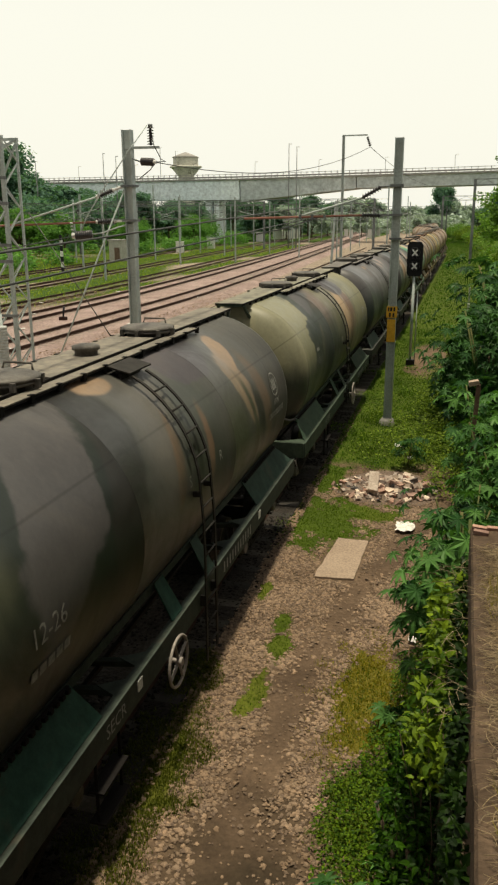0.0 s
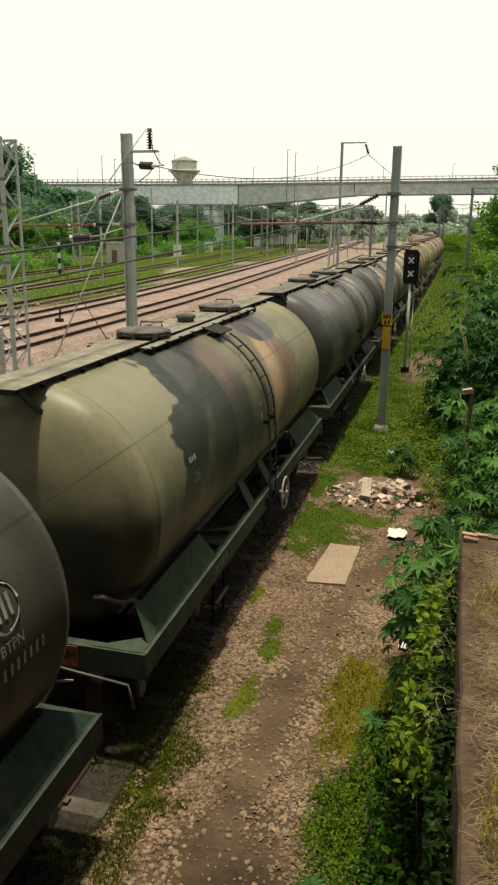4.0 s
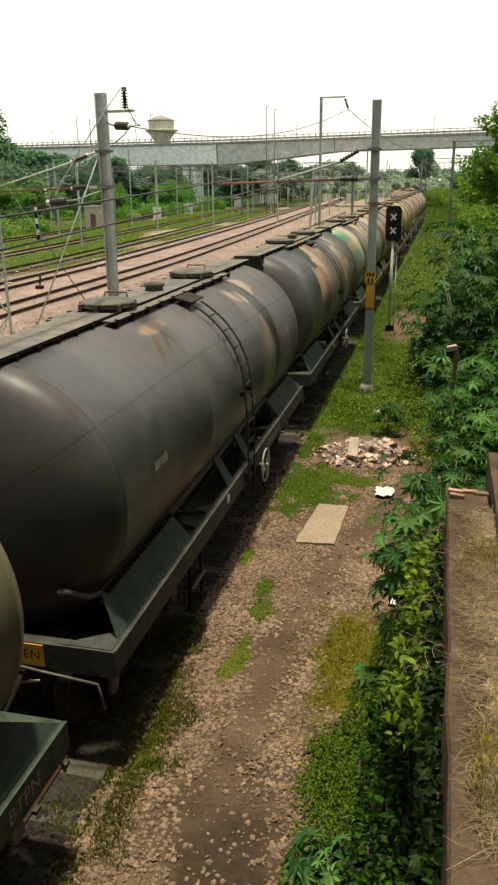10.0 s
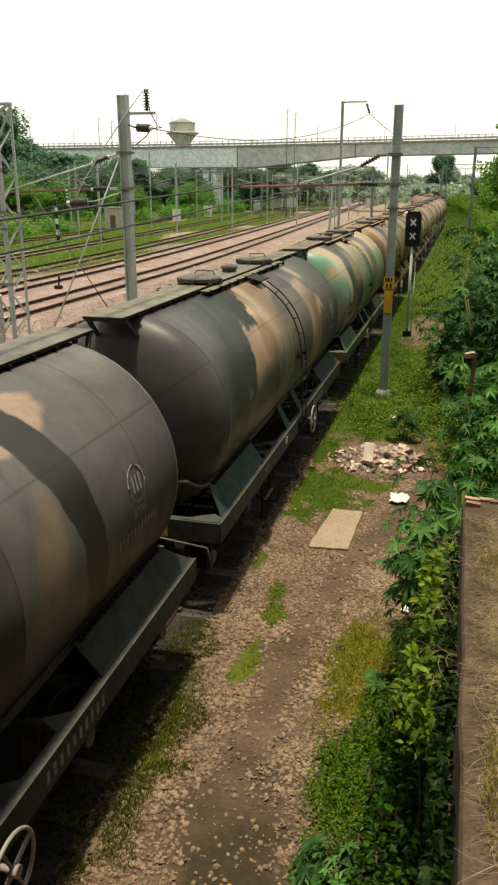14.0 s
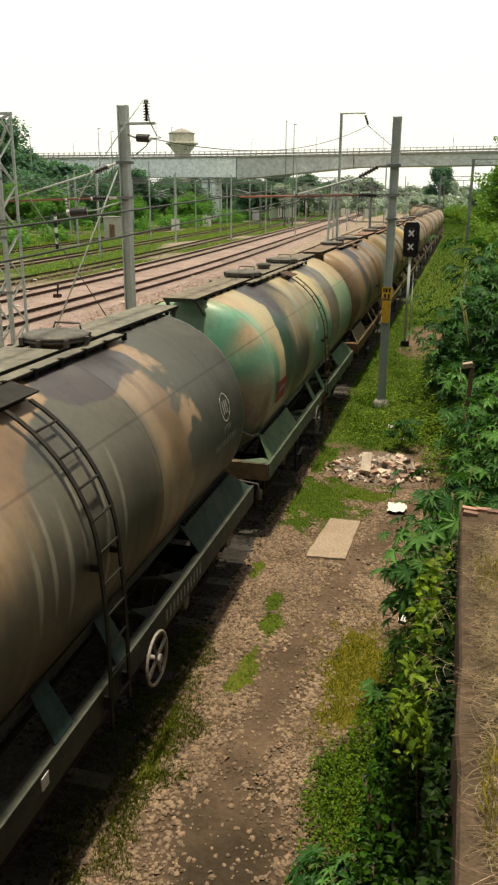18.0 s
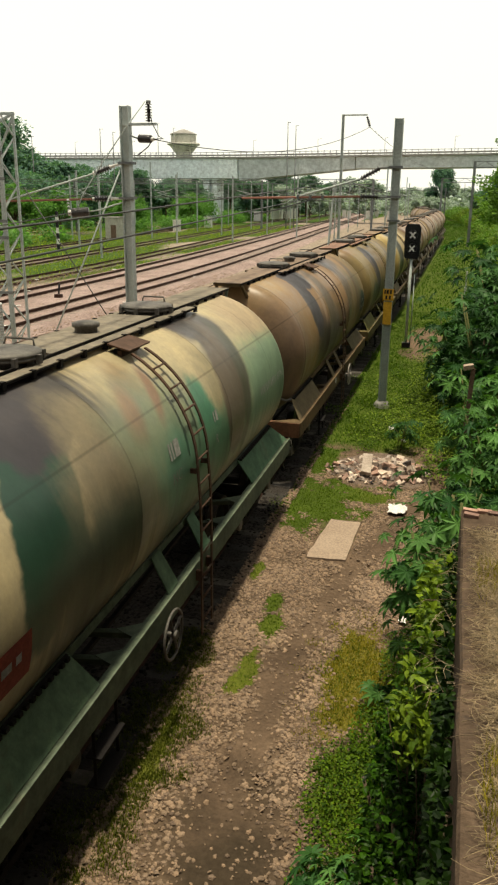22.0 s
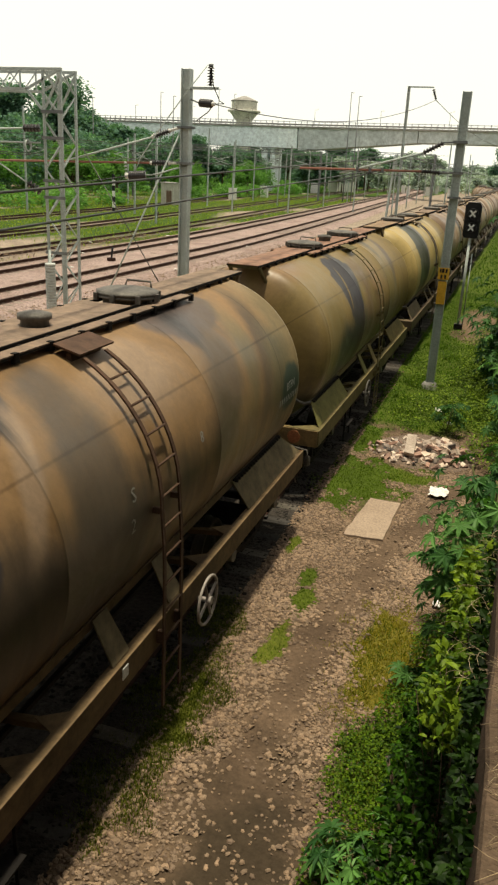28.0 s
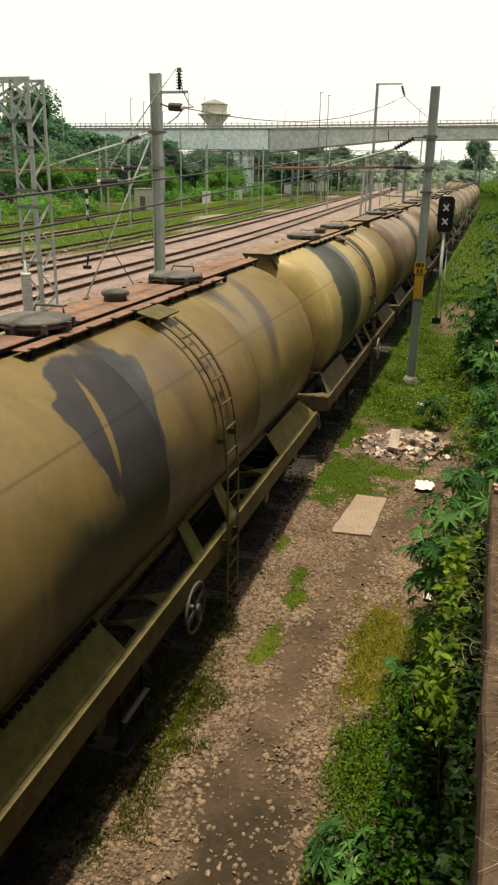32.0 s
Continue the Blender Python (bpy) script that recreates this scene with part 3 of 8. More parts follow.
for i in range(250):
    a, r = rng.uniform(0, math.tau), rng.random() ** 0.7
    x, y = -1.45 + 1.15 * r * math.cos(a), 16.85 + 0.95 * r * math.sin(a)
    ob = new("rubble_piece", rng.choice(blocks))
    ob.parent = heap
    z = 0.02 + 0.3 * max(0, 1 - math.hypot((x + 1.05) / 0.7, (y - 16.8) / 0.6)) * rng.uniform(0.5, 1.0)
    ob.matrix_basis = pose(x, y, z, rng.uniform(-35, 35), rng.uniform(-35, 35), rng.uniform(0, 360)) @ Matrix.Scale(rng.uniform(0.25, 0.7) if math.hypot(x + 1.05, y - 16.8) > 0.55 else rng.uniform(0.6, 1.3), 4)
slab_block = part("concrete_block", rough_block(0.22, 0.5, 0.16, rng, 0.06), M_RUBBLE, m=pose(-1.64, 16.5, 0.24, 38, 4, 4))
tagged(slab_block, "pale broken concrete block leaning on the rubble", "concrete block")
dirt_pile = Geo()
n = 18
for i in range(7):
    for k in range(n):
        a, r = k * math.tau / n, i / 6
        dirt_pile.v.append((-1.3 + 1.15 * r * math.cos(a), 17.0 + 1.25 * r * math.sin(a), 0.10 * (1 - r) ** 1.2 - 0.03 * r + 0.03 * lump(i * 3.1 + k, k * 1.7, 1)))
for i in range(6):
    for k in range(n):
        dirt_pile.f.append((i * n + k, i * n + (k + 1) % n, (i + 1) * n + (k + 1) % n, (i + 1) * n + k))
        dirt_pile.s.append(True)
tagged(part("rubble_soil", dirt_pile, M_MOUND), "low mound of rubble dust under the broken bricks", "soil mound", kind="structure")


def crumpled(name, c, size, seed, label):
    r2 = random.Random(seed)
    g, k = Geo(), 9
    for j in range(k):
        for i in range(k):
            u, v = i / (k - 1) - 0.5, j / (k - 1) - 0.5
            cut = 1 - 0.35 * r2.random() * (abs(u) + abs(v))
            g.v.append((c[0] + u * size[0] * cut, c[1] + v * size[1] * cut, c[2] + 0.012 + size[2] * abs(lump(u * 4 + seed, v * 4, 1.3)) + r2.uniform(0, 0.03)))
    for j in range(k - 1):
        for i in range(k - 1):
            g.f.append((j * k + i, j * k + i + 1, (j + 1) * k + i + 1, (j + 1) * k + i))
            g.s.append(False)
    return tagged(part(name, g, M_PLASTIC), label, "litter")


crumpled("plastic_bag", (-0.80, 14.6, 0.0), (0.4, 0.55, 0.06), 3, "crumpled white plastic bag lying on the path")
crumpled("plastic_scrap", (-0.38, 10.3, 0.0), (0.12, 0.2, 0.05), 5, "small white plastic scrap by the shrubs")
crumpled("plastic_scrap", (-1.35, 19.6, 0.18), (0.2, 0.2, 0.15), 8, "white plastic scrap caught in the weeds")
crumpled("plastic_scrap", (-1.0, 18.8, 0.12), (0.14, 0.18, 0.12), 9, "white plastic scrap caught in the weeds")

for i in range(12):
    lx, ly = -16.8 - 12.5 * ((i * 0.618) % 1), 25 + 3.1 * i
    crumpled("plastic_scrap", (lx + main_x(ly), ly, 0.2), (0.22 + 0.03 * (i % 4), 0.26, 0.08), 20 + i, "small pale litter scrap on the main line ballast")

# ---- parapet wall ----
wall = Geo()
ys = [0.4 + 0.31 * i for i in range(21)]
for j, y in enumerate(ys):
    w = 0.012 * lump(y, 1, 3)
    y = min(y, 6.6)
    wall.v += [(0.19 + w, y, -0.1), (0.19 + w * 2, y, 3.26 + 0.02 * lump(y, 5, 2)), (0.205 + w * 2, y, 3.29 + 0.02 * lump(y, 5, 2)), (0.52, y, 3.31 + 0.015 * lump(y, 9, 2)), (0.52, y, -0.1)]
for j in range(len(ys) - 1):
    for i in range(4):
        wall.f.append((j * 5 + i + 1, j * 5 + i, j * 5 + 5 + i, j * 5 + 6 + i))
        wall.s.append(False)
e = (len(ys) - 1) * 5
wall.f += [(0, 1, 2, 3, 4), (e + 4, e + 3, e + 2, e + 1, e)]
wall.s += [False, False]
pw = tagged(part("parapet_wall", wall, M_WALL), "weathered brown plastered parapet wall with dry grass on top", "wall", kind="structure")
brick_me = mesh_of("brick", rough_block(0.1, 0.2, 0.05, rng, 0.06), M_BRICK)
for i, (x, y, rz) in enumerate(((0.26, 6.52, 84), (0.38, 6.53, 95), (0.47, 6.5, 88), (0.27, 6.42, 80))):
    ob = new("brick", brick_me)
    ob.parent, ob.matrix_basis = pw, pose(x, y, 3.312, 2, 1, rz) @ Matrix.Scale(0.62, 4)
tagged(part("wall_buttress", Geo().box((0.86, 3.4, 1.68), (0.62, 7.6, 3.56)), M_WALL), "higher brown masonry block behind the parapet", "wall", kind="structure")
# unseen plain walls added behind and beside the camera to block sky light
tagged(part("shade_wall_east", Geo().box((1.55, 3.2, 5.9), (0.5, 9.6, 12.0)), M_WALL), "unseen brown wall added beside the parapet to block sky light", "wall", kind="structure")
tagged(part("shade_wall_verge", Geo().box((7.2, 33, 3.7), (0.4, 50, 7.6)), M_WALL), "unseen brown wall added beyond the verge to block sky light", "wall", kind="structure")
rear = Geo().box((-6, -14, 13.2), (56, 1.0, 14.0)).box((11.5, -14, 3.0), (21, 1.0, 6.4)).box((-31.5, -14, 3.0), (5, 1.0, 6.4))
tagged(part("shade_wall_south", rear, M_WALL), "unseen wall added behind the overbridge to block sky light", "wall", kind="structure")
# unseen overbridge, inferred from the dipping wires; it also blocks the rear sky
tagged(part("overbridge_deck", Geo().box((-12, -6.2, 6.0), (60, 10, 1.0)), M_CONC), "unseen plain concrete overbridge deck across the tracks", "bridge deck", kind="structure")
tagged(part("overbridge_parapet", Geo().box((-12, -1.35, 7.1), (60, 0.25, 1.3)), M_CONC), "unseen plain concrete parapet of the overbridge", "parapet", kind="structure")
tagged(part("overbridge_abutment", Geo().box((8, -6.2, 2.7), (20, 9.6, 5.5)), M_CONC), "unseen plain concrete abutment of the overbridge", "abutment", kind="structure")

# ---- tank wagons ----
PITCH, BODY = 11.99, 10.935
KY = 0.9652         # body length against the nominal 11.33 m
HB, RT, ZT = BODY / 2, 1.475, 2.735
SOLE_X, SOLE_Z = 1.535, 1.47


def camo_material(name, base, blobs, seed=0.0, gloss=0.4, drip=(0.022, 0.02, 0.02), spots=(-1.65, 2.3)):
    """Weathered paint: a ground colour, wandering patches (length, angle up the side, radii, colour, softness, slant),
    streaks that run down the sides, scuffs, and oil about the fillers."""
    m, nn, ll, bsdf = nodes_of(name)
    vec = coords(nn, True)
    off = nn.new("ShaderNodeVectorMath")
    off.inputs[1].default_value = (seed, seed * 0.7, seed * 1.3)
    ll.new(vec, off.inputs[0])
    sx = nn.new("ShaderNodeSeparateXYZ")
    ll.new(vec, sx.inputs[0])
    along = math_node(nn, ll, "DIVIDE", sx.outputs[1], KY)
    up = math_node(nn, ll, "SUBTRACT", sx.outputs[2], ZT)
    ang = math_node(nn, ll, "ARCTAN2", up, math_node(nn, ll, "ABSOLUTE", sx.outputs[0]))
    n1 = noise_node(nn, ll, off.outputs[0], 0.8, 3, 0.5, 0.5)
    n2 = noise_node(nn, ll, off.outputs[0], 3.2, 4, 0.6, 0.4)
    wander = math_node(nn, ll, "MULTIPLY", math_node(nn, ll, "SUBTRACT", n1.outputs[0], 0.5), 1.5)
    ragged = math_node(nn, ll, "MULTIPLY", math_node(nn, ll, "SUBTRACT", n2.outputs[0], 0.5), 0.35)
    wander = math_node(nn, ll, "ADD", wander, ragged)
    flow = nn.new("ShaderNodeCombineXYZ")
    ll.new(math_node(nn, ll, "MULTIPLY", math_node(nn, ll, "ADD", along, seed), 5.5), flow.inputs[0])
    ll.new(math_node(nn, ll, "MULTIPLY", ang, 0.9), flow.inputs[1])
    n4 = noise_node(nn, ll, flow.outputs[0], 1.0, 5, 0.65, 0.2)
    col = base
    for y0, a0, ry, ra, c, soft, slant in blobs:
        dy = math_node(nn, ll, "SUBTRACT", along, y0)
        da = math_node(nn, ll, "SUBTRACT", ang, a0)
        if slant:
            dy = math_node(nn, ll, "SUBTRACT", dy, math_node(nn, ll, "MULTIPLY", da, slant))
        v = nn.new("ShaderNodeCombineXYZ")
        ll.new(math_node(nn, ll, "DIVIDE", dy, ry), v.inputs[0])
        ll.new(math_node(nn, ll, "DIVIDE", da, ra), v.inputs[1])
        ln = nn.new("ShaderNodeVectorMath")
        ln.operation = "LENGTH"
        ll.new(v.outputs[0], ln.inputs[0])
        d = math_node(nn, ll, "ADD", ln.outputs["Value"], wander)
        if soft > 0.2:
            d = math_node(nn, ll, "ADD", d, math_node(nn, ll, "MULTIPLY", math_node(nn, ll, "SUBTRACT", n4.outputs[0], 0.5), 0.5))
        f = nn.new("ShaderNodeMapRange")
        f.interpolation_type = "SMOOTHSTEP"
        for key, val in (("From Min", 1 - soft), ("From Max", 1 + soft), ("To Min", 1.0), ("To Max", 0.0)):
            f.inputs[key].default_value = val
        ll.new(d, f.inputs["Value"])
        col = mix_node(nn, ll, "MIX", f.outputs[0], col, c)
    # faded and scuffed places
    n3 = noise_node(nn, ll, off.outputs[0], 1.1, 6, 0.7, 0.8)
    wear = ramp_node(nn, ll, n3.outputs[0], [(0.28, (0.76, 0.76, 0.77)), (0.5, (1.03, 1.03, 1.03)), (0.75, (1.32, 1.29, 1.22))]).outputs[0]
    col = mix_node(nn, ll, "MULTIPLY", 1.0, col, wear)
    stk = ramp_node(nn, ll, n4.outputs[0], [(0.3, (0.66, 0.66, 0.66)), (0.52, (1, 1, 1)), (0.75, (1.35, 1.3, 1.2))]).outputs[0]
    col = mix_node(nn, ll, "MULTIPLY", 0.22, col, stk)
    n6 = noise_node(nn, ll, off.outputs[0], 15, 6, 0.72)
    col = mix_node(nn, ll, "MULTIPLY", 1.0, col, ramp_node(nn, ll, n6.outputs[0], [(0.3, (0.91, 0.91, 0.91)), (0.7, (1.12, 1.115, 1.1))]).outputs[0])
    n7 = noise_node(nn, ll, off.outputs[0], 4.5, 8, 0.8, 0.3)
    chip = ramp_node(nn, ll, n7.outputs[0], [(0.66, (0, 0, 0)), (0.7, (0.45, 0.45, 0.45))]).outputs[0]
    col = mix_node(nn, ll, "MIX", chip, col, (0.13, 0.105, 0.085))
    seam = math_node(nn, ll, "ABSOLUTE", math_node(nn, ll, "SUBTRACT", ang, 0.62))
    seam = math_node(nn, ll, "MULTIPLY", seam, RT)
    for y0 in (-4.97, -1.7, 1.75, 4.3):
        seam = math_node(nn, ll, "MINIMUM", seam, math_node(nn, ll, "ABSOLUTE", math_node(nn, ll, "SUBTRACT", along, y0)))
    seam_f = ramp_node(nn, ll, seam, [(0.006, (0.66, 0.65, 0.64)), (0.022, (1, 1, 1))]).outputs[0]
    col = mix_node(nn, ll, "MULTIPLY", 1.0, col, seam_f)
    spill = None
    for fy in spots:
        d = math_node(nn, ll, "ABSOLUTE", math_node(nn, ll, "SUBTRACT", along, fy))
        d = math_node(nn, ll, "ADD", math_node(nn, ll, "MULTIPLY", d, 0.75), math_node(nn, ll, "MULTIPLY", math_node(nn, ll, "SUBTRACT", ZT + RT, sx.outputs[2]), 0.8))
        d = math_node(nn, ll, "ADD", d, math_node(nn, ll, "MULTIPLY", math_node(nn, ll, "SUBTRACT", n4.outputs[0], 0.5), 0.9))
        spill = d if spill is None else math_node(nn, ll, "MINIMUM", spill, d)
    sp = ramp_node(nn, ll, spill, [(0.12, (0.8, 0.8, 0.8)), (0.42, (0, 0, 0))]).outputs[0]
    col = mix_node(nn, ll, "MIX", sp, col, drip)
    # shade of the belly, put into the paint with streaky edges
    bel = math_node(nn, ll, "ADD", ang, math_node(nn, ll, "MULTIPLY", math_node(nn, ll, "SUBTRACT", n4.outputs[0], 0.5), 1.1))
    belly_shade = ramp_node(nn, ll, math_node(nn, ll, "ADD", math_node(nn, ll, "MULTIPLY", bel, 0.5), 0.5), [(0.14, (0.8, 0.8, 0.8)), (0.47, (0, 0, 0))]).outputs[0]
    col = mix_node(nn, ll, "MIX", belly_shade, col, (0.028, 0.025, 0.022))
    ll.new(col, bsdf.inputs["Base Color"])
    n5 = noise_node(nn, ll, off.outputs[0], 45, 2)
    dent = noise_node(nn, ll, off.outputs[0], 1.6, 2, 0.4)
    bump_node(nn, ll, bsdf, math_node(nn, ll, "ADD", math_node(nn, ll, "MULTIPLY", n5.outputs[0], 0.03), dent.outputs[0]), 0.35, 0.05)
    rr = ramp_node(nn, ll, n3.outputs[0], [(0.3, (gloss - 0.08,) * 3), (0.7, (gloss + 0.18,) * 3)]).outputs[0]
    ll.new(rr, bsdf.inputs["Roughness"])
    bsdf.inputs["Specular IOR Level"].default_value = 0.42
    return m


def frame_material(name, rough=0.7):
    """Worn paint in the wagon's own colour."""
    m, nn, ll, bsdf = nodes_of(name)
    vec = coords(nn, True)
    n1, n2 = noise_node(nn, ll, vec, 1.3, 5, 0.7), noise_node(nn, ll, vec, 35, 3)
    info = nn.new("ShaderNodeObjectInfo")
    g = ramp_node(nn, ll, n1.outputs[0], [(0.3, (0.6, 0.6, 0.6)), (0.7, (1.3, 1.27, 1.2))]).outputs[0]
    col = mix_node(nn, ll, "MULTIPLY", 1.0, info.outputs["Color"], g)
    n3 = noise_node(nn, ll, vec, 6.5, 7, 0.75, 0.3)
    col = mix_node(nn, ll, "MULTIPLY", 1.0, col, ramp_node(nn, ll, n3.outputs[0], [(0.3, (0.62, 0.62, 0.62)), (0.5, (1, 1, 1)), (0.72, (1.45, 1.4, 1.3))]).outputs[0])
    rust = ramp_node(nn, ll, n1.outputs[0], [(0.58, (0, 0, 0)), (0.75, (0.7, 0.7, 0.7))]).outputs[0]
    col = mix_node(nn, ll, "MIX", rust, col, (0.075, 0.05, 0.036))
    ll.new(col, bsdf.inputs["Base Color"])
    bsdf.inputs["Roughness"].default_value, bsdf.inputs["Specular IOR Level"].default_value = rough, 0.15
    bump_node(nn, ll, bsdf, n2.outputs[0], 0.15, 0.005)
    return m


SLATE, SLATE2, BLACKG = (0.066, 0.063, 0.065), (0.092, 0.086, 0.078), (0.014, 0.02, 0.016)
WARM, PURPLE = (0.093, 0.089, 0.091), (0.06, 0.054, 0.06)
OLIVE, OLIVE_L, MOSS = (0.118, 0.113, 0.074), (0.19, 0.183, 0.118), (0.05, 0.054, 0.034)
TAN, TAN_L, BROWN = (0.235, 0.166, 0.11), (0.33, 0.24, 0.155), (0.14, 0.092, 0.058)
PLUM, RUST = (0.034, 0.03, 0.034), (0.15, 0.09, 0.068)
OCHRE, OCHRE_L, UMBER = (0.17, 0.12, 0.043), (0.34, 0.25, 0.09), (0.085, 0.06, 0.038)
BROWN_L, CREAM, SAGE, PINK = (0.185, 0.113, 0.053), (0.33, 0.275, 0.165), (0.235, 0.232, 0.142), (0.31, 0.225, 0.145)
TEAL_S, ROUND = (0.125, 0.19, 0.125), 9.0
